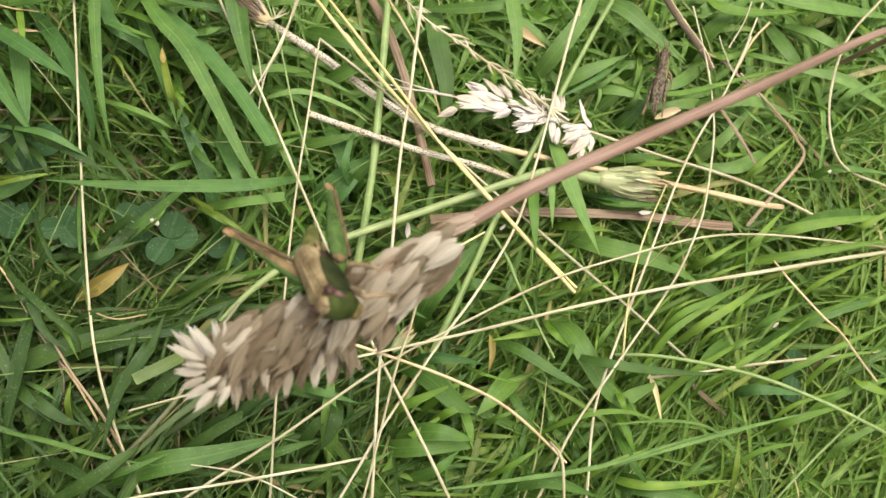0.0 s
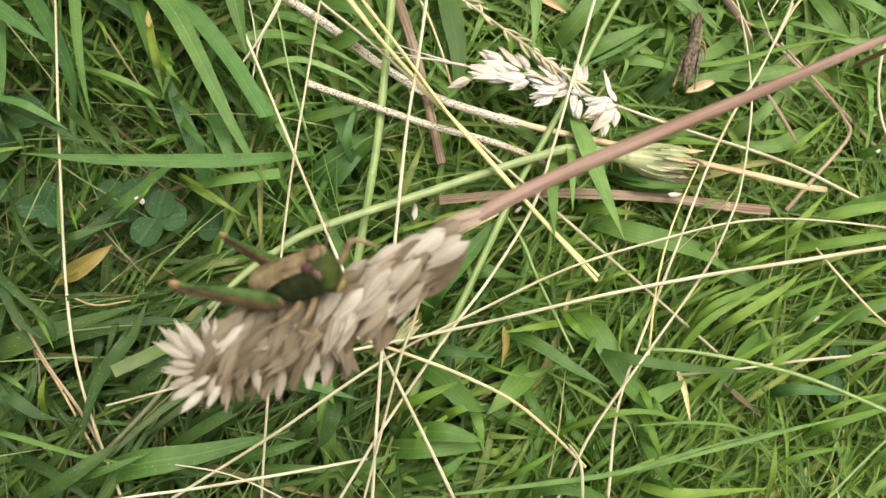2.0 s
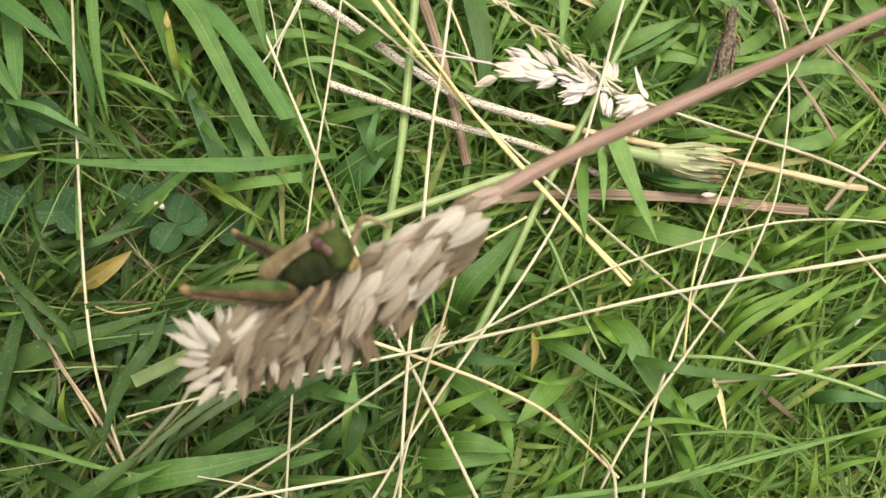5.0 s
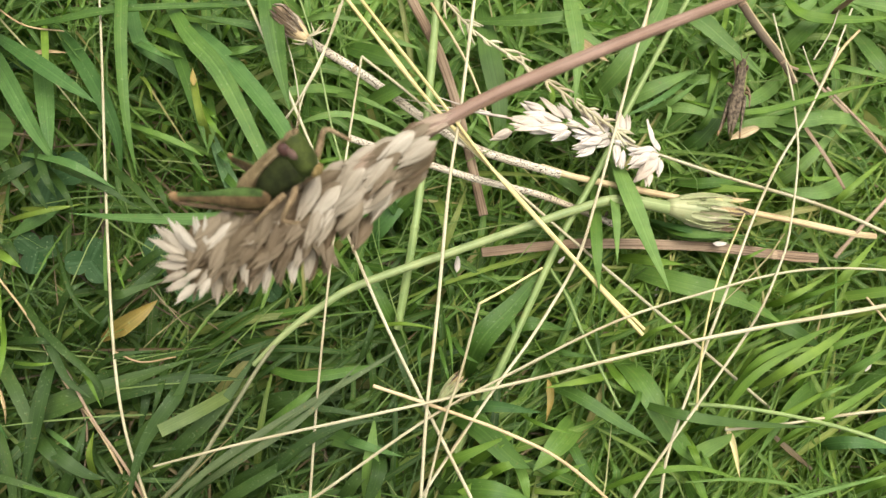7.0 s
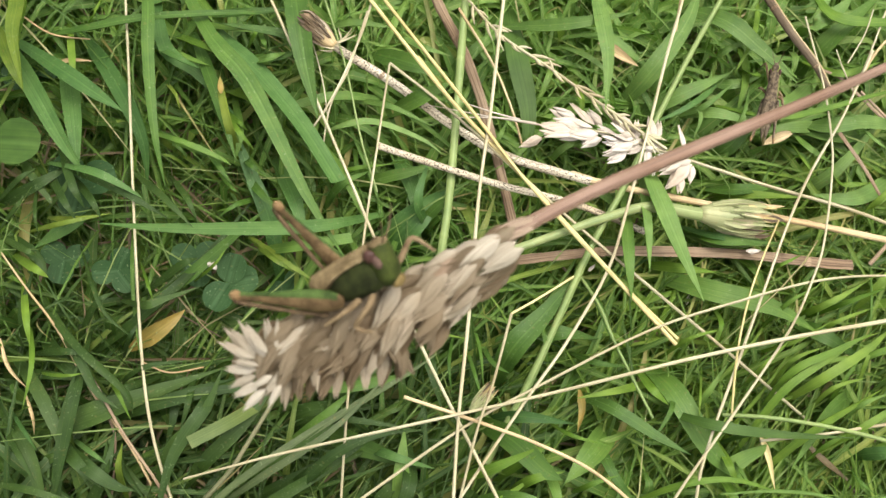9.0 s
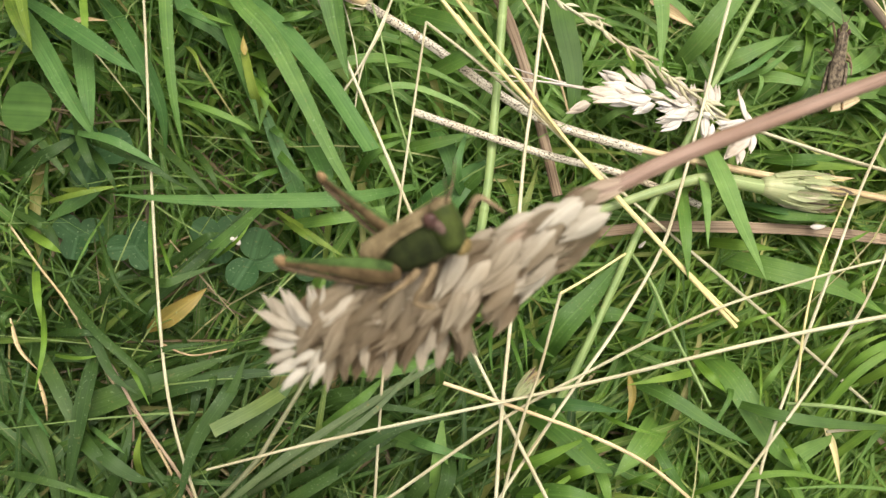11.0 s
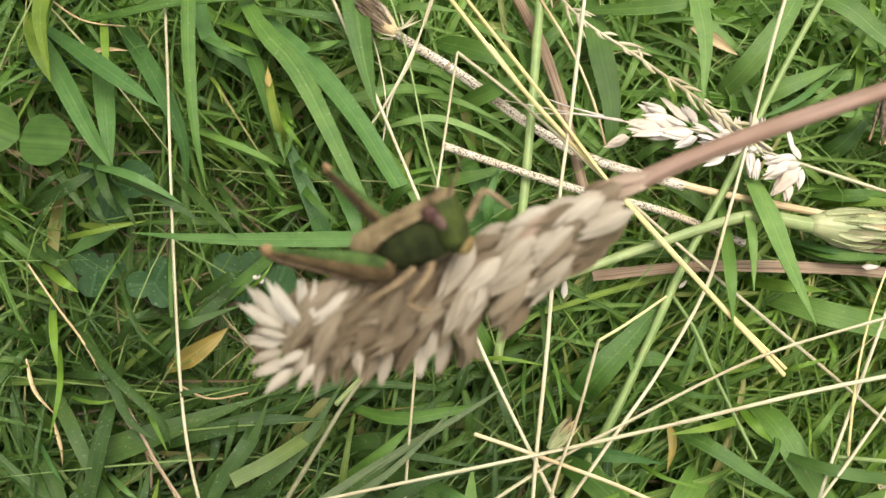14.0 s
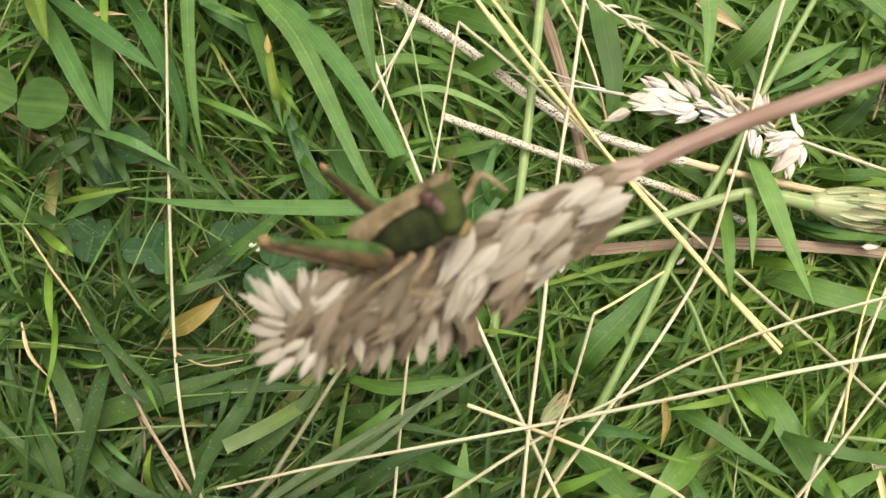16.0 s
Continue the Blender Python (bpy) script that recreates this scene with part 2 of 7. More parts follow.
def ribbon(pile, line, width, fold=0.25, roll=0.0, twist=0.0, cut=False, thick=0.0, base=0.6, up=Vector((0, 0, 1)), tip=0.55):
    """A leaf along a line: widest in the middle, keeled along the midrib."""
    n = len(line) - 1
    rows = []
    run = 0.0
    for i, p in enumerate(line):
        v = i / n
        t = (line[min(i + 1, n)] - line[max(i - 1, 0)]).normalized()
        if i:
            run += (p - line[i - 1]).length
        s = t.cross(up)
        s = s.normalized() if s.length > 1e-4 else Vector((1, 0, 0))
        s = Matrix.Rotation(radians(roll + twist * v), 3, t) @ s
        up_here = s.cross(t)
        w = base + (1 - base) * min(1, v / 0.3)
        if cut:
            w *= 1 - 0.08 * v
        elif v > 1 - tip:
            w *= max(0.03, 1 - ((v - 1 + tip) / tip) ** 1.7)
        w *= width / 2
        keel = w * fold
        top = [p - s * w + up_here * keel, p - s * w * 0.5 + up_here * keel * 0.35, p, p + s * w * 0.5 + up_here * keel * 0.35, p + s * w + up_here * keel]
        rows.append((top, up_here, run / 10.0))
    start, ring = len(pile.v), 10 if thick else 5
    for top, u, run in rows:
        for k in range(5):
            pile.v.append(tuple(top[k]))
            pile.uv.append((k / 4, run))
        if thick:
            for k in range(4, -1, -1):
                pile.v.append(tuple(top[k] - u * thick))
                pile.uv.append((k / 4, run))
    for a in range(n):
        for j in range(ring if thick else 4):
            p, q = start + ring * a, start + ring * (a + 1)
            pile.f.append((p + j, p + (j + 1) % ring, q + (j + 1) % ring, q + j))
    if thick:
        pile.f.append(tuple(range(start + 9, start - 1, -1)))
        pile.f.append(tuple(range(start + 10 * n, start + 10 * n + 10)))


def tube(pile, line, radii, sides=7, flat=1.0, wobble=0.0, rng=random, ridge=0.0):
    """A round or flattened rod along a line, closed at both ends."""
    n = len(line) - 1
    rows, run = [], 0.0
    groove = [1 + ridge * (rng.uniform(-1, 1) if ridge else 0) for j in range(sides)]
    for i, p in enumerate(line):
        v = i / n * (len(radii) - 1)
        k = min(int(v), len(radii) - 2)
        r = radii[k] + (radii[k + 1] - radii[k]) * (v - k)
        r *= 1 + wobble * rng.uniform(-1, 1)
        t = (line[min(i + 1, n)] - line[max(i - 1, 0)]).normalized()
        s = t.cross(Vector((0, 0, 1)))
        s = s.normalized() if s.length > 1e-3 else Vector((1, 0, 0))
        u = s.cross(t)
        if i:
            run += (p - line[i - 1]).length
        rows.append(len(pile.v))
        for j in range(sides):
            a = 2 * math.pi * j / sides
            pile.v.append(tuple(p + (s * math.cos(a) + u * flat * math.sin(a)) * r * groove[j]))
            pile.uv.append((abs(2 * j / sides - 1), run / 10.0))
    for a, b in zip(rows, rows[1:]):
        for j in range(sides):
            pile.f.append((a + j, a + (j + 1) % sides, b + (j + 1) % sides, b + j))
    pile.f.append(tuple(range(rows[0] + sides - 1, rows[0] - 1, -1)))
    pile.f.append(tuple(range(rows[-1], rows[-1] + sides)))


def egg(pile, centre, x, y, z, rings=8, sides=10, point=0.0, dent=0.0):
    """An egg with the half axes x, y, z (vectors); point sharpens the +x end, dent hollows -z."""
    c = Vector(centre)
    rows = []
    for i in range(rings + 1):
        a = math.pi * i / rings
        u, w = -math.cos(a), math.sin(a)
        w *= 1 - (point if u > 0 else 0.5 * point) * abs(u)
        rows.append(len(pile.v))
        for j in range(sides):
            b = 2 * math.pi * j / sides
            dz = math.sin(b) * w
            if dz < 0:
                dz *= 1 - dent
            pile.v.append(tuple(c + x * u + y * (math.cos(b) * w) + z * dz))
            pile.uv.append((j / sides, (u + 1) / 2 * x.length / 5))
    for a, b in zip(rows, rows[1:]):
        for j in range(sides):
            pile.f.append((a + j, a + (j + 1) % sides, b + (j + 1) % sides, b + j))


def loft(pile, stations):
    """A body along x through stations (x, half width above, half width below, top, bottom), with squared shoulders."""
    rows = []
    for x, wt, wb, zt, zb in stations:
        h = zt - zb
        ring = [(-wt * 0.5, zt), (0, zt + 0.12), (wt * 0.5, zt), (wt, zt - 0.1 * h), (wt * 0.6 + wb * 0.4, zt - 0.35 * h), (wb, zb + 0.3 * h), (wb * 0.7, zb + 0.06 * h), (0, zb), (-wb * 0.7, zb + 0.06 * h), (-wb, zb + 0.3 * h), (-wt * 0.6 - wb * 0.4, zt - 0.35 * h), (-wt, zt - 0.1 * h)]
        rows.append(len(pile.v))
        for y, z in ring:
            pile.v.append((x, y, z))
            pile.uv.append((y / 4, x / 10))
    for p, q in zip(rows, rows[1:]):
        for j in range(12):
            pile.f.append((p + j, p + (j + 1) % 12, q + (j + 1) % 12, q + j))
    pile.f.append(tuple(range(rows[0] + 11, rows[0] - 1, -1)))
    pile.f.append(tuple(range(rows[-1], rows[-1] + 12)))


def thing(name, pile, material, label, category, group="", kind=""):
    """A top-level mesh whose origin is its first vertex."""
    o = Vector(pile.v[0])
    pile.v = [tuple(Vector(q) - o) for q in pile.v]
    ob = new(name, pile.mesh(name, material))
    ob.location = o * MM
    return tagged(ob, label, category, group, kind)


def part(name, pile, material, parent, label="", at=None):
    """A mesh part under a thing or under a part, in its parent's space."""
    ob = new(name, pile.mesh(name, material) if isinstance(pile, Pile) else pile)
    ob.parent = parent
    if at is not None:
        ob.matrix_basis = at
    return tagged(ob, label)


# ---- ground and turf ----
def ground():
    rng = random.Random(3)
    n, half = 60, 400.0
    pile = Pile()
    cells = [-60000, -8000, -1500] + [-half + 2 * half * i / n for i in range(n + 1)] + [1500, 8000, 60000]
    for y in cells:
        for x in cells:
            near = max(abs(x), abs(y)) <= half
            pile.v.append((x, y, noise.noise((x / 30, y / 30, 0)) * 3 - 1 if near else 0.0))
            pile.uv.append((x / 100, y / 100))
    m = len(cells)
    for j in range(m - 1):
        for i in range(m - 1):
            pile.f.append((j * m + i, j * m + i + 1, (j + 1) * m + i + 1, (j + 1) * m + i))
    tagged(new("ground", pile.mesh("ground", soil())), "dark damp soil under the lawn", "ground", kind="structure")


def lean(x, y, rng):
    """The way in which the turf leans at a place, in degrees."""
    r = rng.random()
    if x < -30 and y > 5:
        return rng.gauss(-70, 40) if r < 0.6 else rng.uniform(0, 360)
    if x < -20:
        return rng.gauss(50, 45) if r < 0.65 else rng.uniform(0, 360)
    if y < 5:
        return rng.gauss(48, 32) if r < 0.7 else rng.uniform(0, 360)
    return rng.gauss(30, 60) if r < 0.6 else rng.uniform(0, 360)


CLOVER_SPOTS = ((-70, 3, 12), (103, -31, 9), (-79, 8, 8), (-97, 6, 9), (-110, 7, 8), (-122, 35, 13), (-105, 27, 10), (-84, -10, 9))


def turf():
    """The lawn's own growth; its tallest leaves are single things."""
    rng = random.Random(11)
    coarse, fine, pale, deep = Pile(), Pile(), Pile(), Pile()
    singles = 0
    for i in range(24000):
        inner = i < 16400
        if inner:
            x, y = rng.uniform(-165, 165), rng.uniform(-95, 115)
        else:
            bearing, away = rng.uniform(0, 6.283), 110 + 750 * rng.random() ** 1.2
            x, y = away * math.cos(bearing), away * math.sin(bearing)
            if -165 < x < 165 and -95 < y < 115:
                continue
        a = radians(lean(x, y, rng))
        right = x > 8 - 0.5 * y + rng.gauss(0, 12) and y < 40
        upper = not right and (x > 22 + rng.gauss(0, 10) and y > 5 or x > -55 + rng.gauss(0, 8) and y > 42 + rng.gauss(0, 6))
        # lower-left growth takes the turf whose colour carries the shade
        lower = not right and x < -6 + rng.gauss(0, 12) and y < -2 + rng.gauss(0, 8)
        length = rng.uniform(40, 95) if right else rng.uniform(22, 75)
        width = rng.choice((0.3, 0.4, 0.55, 0.7, 0.95, 1.3, 1.8)) if right else rng.choice((0.4, 0.5, 0.6, 0.9, 1.2, 1.7, 2.4))
        width *= rng.uniform(0.85, 1.2)
        height = 32 * rng.uniform(0.05, 1.0) ** (0.6 if right else 0.72) if inner else rng.uniform(10, 45)
        if upper:
            height, width = 9 + 0.7 * height, width * 1.15
        reach = math.sqrt(max(100, length * length - height * height * 1.2))
        d = Vector((math.cos(a), math.sin(a), 0))
        s = Vector((-d.y, d.x, 0)) * (rng.uniform(-0.16, 0.16) if right else rng.uniform(-0.22, 0.22)) * reach
        o = Vector((x, y, -1)) - d * reach * 0.4
        if any(math.hypot(q.x - cx, q.y - cy) < cr for cx, cy, cr in CLOVER_SPOTS for q in (o + d * reach * 0.25, o + d * reach * 0.6 + s * 0.4, o + d * reach + s)):
            height = min(height, rng.uniform(5, 15))
        droop = rng.uniform(0.35, 1.0)
        line = glide((o, o + d * reach * 0.22 + Vector((0, 0, height * 0.7)), o + d * reach * 0.6 + s * 0.4 + Vector((0, 0, height)), o + d * reach + s + Vector((0, 0, height * droop))), 8 if inner else 4)
        shape = (width, rng.uniform(0.05, 0.35), rng.uniform(-40, 40), rng.uniform(-50, 50))
        if inner and height > 29 and width > 0.9 and singles < 60 and -140 < x < 140 and -75 < y < 95:
            singles += 1
            pile = Pile()
            ribbon(pile, line, *shape, thick=0.15)
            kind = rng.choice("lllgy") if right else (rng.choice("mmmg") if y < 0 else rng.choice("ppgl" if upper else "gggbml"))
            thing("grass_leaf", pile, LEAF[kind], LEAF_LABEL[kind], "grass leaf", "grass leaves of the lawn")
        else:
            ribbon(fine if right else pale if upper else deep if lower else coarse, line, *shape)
    thin = Pile()
    for i in range(420):
        x, y = rng.uniform(-150, 150), rng.uniform(-85, 105)
        a, z, l = radians(lean(x, y, rng)), rng.uniform(14, 33), rng.uniform(12, 42)
        d = Vector((math.cos(a), math.sin(a), rng.uniform(-0.2, 0.1))) * l
        o = Vector((x, y, z))
        if any(math.hypot(x - cx, y - cy) < cr for cx, cy, cr in CLOVER_SPOTS):
            continue
        bend = Vector((rng.uniform(-3, 3), rng.uniform(-3, 3), rng.uniform(0, 3)))
        ribbon(thin, glide((o - d + Vector((0, 0, -z * 0.7)), o + bend, o + d + Vector((0, 0, -2))), 6), rng.uniform(0.3, 0.5), 0.2, rng.uniform(-40, 40), 20)
    tagged(new("thin_grass_stems", thin.mesh("thin_grass_stems", THIN_STEM)), "thin pale-green grass stems threading through the lawn", "grass", kind="stuff")
    tagged(new("turf", coarse.mesh("turf", TURF)), "dense mixed green lawn grass growing from the soil", "grass", kind="stuff")
    tagged(new("pale_turf", pale.mesh("pale_turf", PALE_TURF)), "broader light-green lawn grass growing from the soil", "grass", kind="stuff")
    tagged(new("deep_turf", deep.mesh("deep_turf", SHADED_TURF)), "lawn grass growing from the soil, its green darkened to stand for shade", "grass", kind="stuff")
    tagged(new("fine_turf", fine.mesh("fine_turf", FINE_TURF)), "fine bright yellow-green lawn grass growing from the soil", "grass", kind="stuff")
    pile = Pile()
    for i in range(1500):
        x, y = rng.uniform(-160, 165), rng.uniform(-95, 115)
        a, z = rng.uniform(0, 6.3), rng.uniform(1, 21)
        d = Vector((math.cos(a), math.sin(a), rng.uniform(-0.2, 0.2))) * rng.uniform(5, 22)
        o = Vector((x, y, z))
        ribbon(pile, glide((o - d, o + Vector((0, 0, rng.uniform(-1, 3))), o + d), 4), rng.uniform(0.4, 1.2), 0.3, rng.uniform(-60, 60), 40)
    tagged(new("thatch", pile.mesh("thatch", THATCH)), "dead brown grass litter lying low among the blades", "grass litter", kind="stuff")



# ---- single grass leaves ----
LEAF_LABEL = {
    "f": "faded greyish-green grass leaf lying in the lawn",
    "g": "long mid-green grass leaf lying over the lawn",
    "b": "broad bluish-green grass leaf bent over the lawn",
    "l": "bright light-green grass leaf in the lawn",
    "y": "yellowish-green grass leaf in the lawn",
    "p": "pale green grass leaf lying in the lawn",
    "m": "grass leaf low in the lawn, its green darkened to stand for shade",
    "d": "dark-green grass leaf arching over the straws",
    "cutleaf": "pale mown-off grass leaf with a square cut end",
}
ground()
turf()
leaf_rng = random.Random(5)


def blade(colour, width, points, cut=False, roll=0):
    pile = Pile()
    line = glide(points, 14)
    fold = leaf_rng.uniform(0.04, 0.2)
    ribbon(pile, line, width * 1.08, fold, roll + leaf_rng.uniform(-18, 18), leaf_rng.uniform(-22, 22), cut, 0.18, base=0.85 if cut else 0.4, tip=0.6)
    return thing("grass_leaf", pile, LEAF[colour], LEAF_LABEL[colour], "grass leaf", "grass leaves of the lawn")


blade("y", 4.0, ((-130.4, 82.9, 22.0), (-121.8, 66.1, 37.0), (-120.2, 55.7, 41.0), (-115.8, 41.7, 43.0)))
blade("b", 4.3, ((-136.0, 70.5, 18.0), (-118.7, 48.1, 33.0), (-108.9, 33.2, 37.0), (-103.1, 24.6, 35.0)))
blade("b", 3.5, ((-129.7, 64.2, 22.0), (-109.5, 48.7, 38.0), (-100.6, 42.4, 41.0), (-94.2, 38.3, 41.0)))
blade("b", 4.3, ((-117.8, 66.3, 16.0), (-108.1, 41.7, 33.0), (-104.6, 24.6, 35.0)))
blade("g", 2.0, ((-126.2, 63.6, 20.0), (-106.5, 61.0, 35.0), (-91.4, 62.9, 39.0), (-70.6, 65.5, 39.0), (-64.4, 66.8, 35.0)))
blade("g", 2.7, ((-98.0, 95.1, 22.0), (-91.0, 66.2, 41.0), (-89.1, 50.7, 44.0), (-86.4, 33.3, 44.0), (-83.6, 21.1, 41.0)))
blade("b", 3.9, ((-115.1, 70.3, 18.0), (-100.8, 51.5, 31.0), (-92.3, 36.2, 31.0), (-91.1, 25.3, 25.0)))
blade("g", 4.0, ((-90.4, 85.2, 26.0), (-76.6, 59.1, 40.0), (-67.9, 48.8, 42.0), (-61.1, 37.3, 42.0), (-51.8, 19.8, 41.0), (-42.7, 6.1, 39.0)))
blade("b", 4.7, ((-76.9, 63.4, 31.0), (-66.0, 52.0, 38.0), (-54.5, 38.1, 41.0), (-45.1, 23.6, 42.0)), cut=True)
blade("g", 2.9, ((-84.3, 68.4, 26.0), (-74.6, 45.4, 39.0), (-68.5, 28.1, 40.0)))
blade("g", 5.3, ((-60.2, 89.6, 28.0), (-56.5, 66.7, 42.0), (-53.8, 52.0, 43.0), (-50.3, 38.5, 43.0)))
blade("g", 2.4, ((-74.8, 58.9, 24.0), (-63.6, 54.9, 37.0), (-54.9, 56.8, 38.0)))
blade("g", 1.5, ((-90.3, 39.2, 26.0), (-78.9, 31.4, 38.0), (-69.8, 27.4, 39.0)))
blade("g", 1.4, ((-79.5, 37.2, 25.0), (-73.1, 28.2, 37.0), (-69.6, 23.5, 37.0)))
blade("b", 2.9, ((-34.1, 19.7, 29.0), (-48.7, 12.9, 43.0), (-65.4, 11.6, 43.0), (-82.9, 11.1, 43.0), (-97.6, 12.0, 41.0)))
blade("g", 2.5, ((-63.8, 10.0, 26.0), (-53.6, 8.7, 40.0), (-41.5, 11.5, 38.0)), cut=True)
blade("m", 2.1, ((-115.1, 31.3, 23.0), (-97.3, 22.3, 37.0), (-82.7, 14.3, 38.0)))
blade("m", 1.5, ((-95.5, 29.1, 26.0), (-83.0, 17.7, 44.0), (-76.0, 10.8, 45.0)))
blade("b", 3.2, ((-94.3, 81.9, 23.0), (-88.6, 59.2, 32.0), (-79.9, 51.9, 33.0), (-70.4, 42.4, 29.0)))
blade("g", 2.7, ((-40.8, 71.1, 20.0), (-51.8, 61.6, 35.0), (-62.6, 62.2, 37.0), (-76.1, 63.5, 37.0)))
blade("m", 1.9, ((-133.8, 52.1, 18.0), (-122.6, 34.6, 27.0), (-114.9, 23.1, 29.0), (-106.9, 14.4, 27.0)))
blade("b", 4.4, ((-105.2, 27.9, 14.0), (-108.3, 16.7, 23.0), (-117.4, 9.8, 21.0)))
blade("y", 1.6, ((-114.3, 17.1, 23.0), (-105.2, 14.6, 33.0), (-96.6, 15.8, 35.0)))
blade("m", 2.3, ((-127.5, 15.2, 20.0), (-114.4, 6.9, 29.0), (-110.7, 1.7, 29.0)))
blade("m", 2.6, ((-131.2, 18.4, 18.0), (-116.1, 23.1, 29.0), (-108.4, 29.6, 27.0)))
blade("b", 3.6, ((-58.3, 1.3, 16.0), (-60.6, 15.2, 31.0), (-66.4, 28.3, 33.0), (-72.6, 42.2, 33.0)))
blade("g", 2.6, ((-93.1, -5.6, 18.0), (-80.9, 1.3, 29.0), (-70.8, 10.7, 31.0), (-62.0, 18.8, 33.0)))
blade("m", 2.3, ((-103.9, -16.7, 18.0), (-89.2, -6.9, 29.0), (-77.1, 5.3, 30.0), (-63.7, 23.4, 31.0)))
blade("y", 1.4, ((-65.6, 13.4, 26.0), (-57.2, 6.1, 36.0), (-49.2, 1.3, 35.0)))
blade("p", 2.2, ((-31.5, 50.9, 24.0), (-45.8, 47.3, 35.0), (-59.1, 43.6, 35.0), (-68.8, 45.3, 33.0)))
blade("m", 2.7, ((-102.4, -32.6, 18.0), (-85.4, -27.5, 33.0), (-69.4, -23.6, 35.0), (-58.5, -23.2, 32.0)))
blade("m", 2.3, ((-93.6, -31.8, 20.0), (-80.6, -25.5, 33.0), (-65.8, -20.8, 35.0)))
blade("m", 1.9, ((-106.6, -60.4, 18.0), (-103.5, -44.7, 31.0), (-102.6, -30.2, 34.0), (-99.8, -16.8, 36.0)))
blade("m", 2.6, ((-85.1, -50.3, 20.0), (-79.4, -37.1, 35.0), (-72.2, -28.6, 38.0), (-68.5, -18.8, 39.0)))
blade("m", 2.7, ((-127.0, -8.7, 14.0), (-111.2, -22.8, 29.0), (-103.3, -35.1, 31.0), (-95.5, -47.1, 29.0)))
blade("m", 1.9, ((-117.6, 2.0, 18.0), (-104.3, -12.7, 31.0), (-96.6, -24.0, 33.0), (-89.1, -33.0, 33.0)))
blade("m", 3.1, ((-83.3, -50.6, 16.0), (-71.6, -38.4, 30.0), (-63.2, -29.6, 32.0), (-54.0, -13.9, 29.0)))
blade("cutleaf", 2.8, ((-56.6, -22.8, 23.0), (-66.2, -30.3, 37.0), (-74.5, -35.1, 40.0)), cut=True)
blade("m", 1.8, ((-71.6, -51.1, 24.0), (-60.4, -42.8, 39.0), (-47.6, -33.1, 40.0), (-35.6, -23.1, 38.0)))
blade("m", 2.2, ((-59.0, -53.8, 22.0), (-47.4, -40.4, 37.0), (-37.8, -34.2, 40.0), (-26.6, -31.6, 39.0)))
blade("f", 1.5, ((-69.9, -49.5, 28.0), (-57.9, -41.4, 42.0), (-44.0, -31.9, 43.0), (-30.7, -18.1, 39.0)))
blade("d", 4.6, ((-53.7, -29.3, 22.0), (-37.6, -35.5, 33.0), (-23.5, -40.4, 33.0)))
blade("m", 2.6, ((-124.1, -25.2, 20.0), (-111.6, -35.1, 31.0), (-106.9, -45.9, 31.0), (-105.9, -56.9, 27.0)))
blade("m", 3.1, ((-118.1, -5.7, 14.0), (-105.7, -17.6, 29.0), (-94.6, -25.1, 31.0)))
blade("m", 1.5, ((-119.9, -44.5, 25.0), (-106.8, -45.6, 35.0), (-95.4, -49.2, 33.0)))
blade("m", 1.6, ((-94.3, -29.9, 18.0), (-90.2, -39.8, 31.0), (-83.7, -48.0, 33.0)))
blade("m", 2.3, ((-116.3, -16.8, 16.0), (-116.0, -7.4, 27.0), (-114.1, 4.2, 29.0)))
blade("m", 1.8, ((-83.6, -19.1, 20.0), (-91.0, -23.8, 31.0), (-99.7, -28.8, 29.0)))
blade("g", 4.2, ((-40.7, 64.9, 23.0), (-29.6, 56.6, 36.0), (-18.4, 53.6, 36.0)))
blade("g", 3.7, ((-35.7, 46.5, 23.0), (-26.8, 46.0, 39.0), (-18.9, 50.0, 41.0)))
blade("d", 5.2, ((-1.9, 85.4, 20.0), (-1.1, 62.2, 31.0), (1.7, 47.0, 31.0), (1.7, 33.4, 27.0)))
blade("p", 3.0, ((-4.0, 72.1, 27.0), (11.0, 68.1, 39.0), (27.1, 71.8, 40.0)))
blade("g", 2.5, ((-27.4, 15.1, 18.0), (-21.7, 20.7, 32.0), (-13.6, 27.9, 33.0)))
blade("g", 5.4, ((-5.8, -21.8, 20.0), (-3.8, -13.4, 36.0), (3.4, -5.4, 37.0), (12.2, 4.6, 35.0)))
blade("g", 3.6, ((-18.3, -16.3, 18.0), (-26.4, -5.2, 29.0), (-32.1, 7.0, 29.0)))
blade("b", 7.5, ((-35.8, 9.7, 14.0), (-28.2, 17.0, 29.0), (-17.2, 27.5, 29.0)))
blade("p", 3.0, ((12.0, 35.7, 21.0), (17.8, 28.2, 32.0), (27.3, 22.1, 29.0)))
blade("g", 2.7, ((-42.3, 28.4, 22.0), (-31.5, 28.8, 32.0), (-18.9, 32.6, 31.0)))
blade("b", 3.7, ((-32.5, 40.0, 20.0), (-27.1, 26.7, 30.0), (-24.7, 14.5, 28.0)))
blade("g", 2.2, ((-51.2, 40.0, 26.0), (-42.3, 24.4, 36.0), (-37.9, 15.6, 33.0)))
blade("y", 1.9, ((-21.9, 10.1, 22.0), (-12.1, 6.9, 33.0), (-2.4, 12.8, 33.0)))
blade("p", 3.7, ((19.7, 90.9, 28.0), (18.4, 69.4, 41.0), (19.1, 58.0, 43.0), (18.1, 44.1, 43.0)))
blade("p", 4.7, ((26.5, 51.7, 20.0), (32.4, 57.8, 35.0), (42.4, 72.0, 36.0), (48.6, 85.9, 32.0)))
blade("p", 3.9, ((28.0, 49.4, 20.0), (40.4, 53.0, 33.0), (54.5, 60.0, 33.0)))
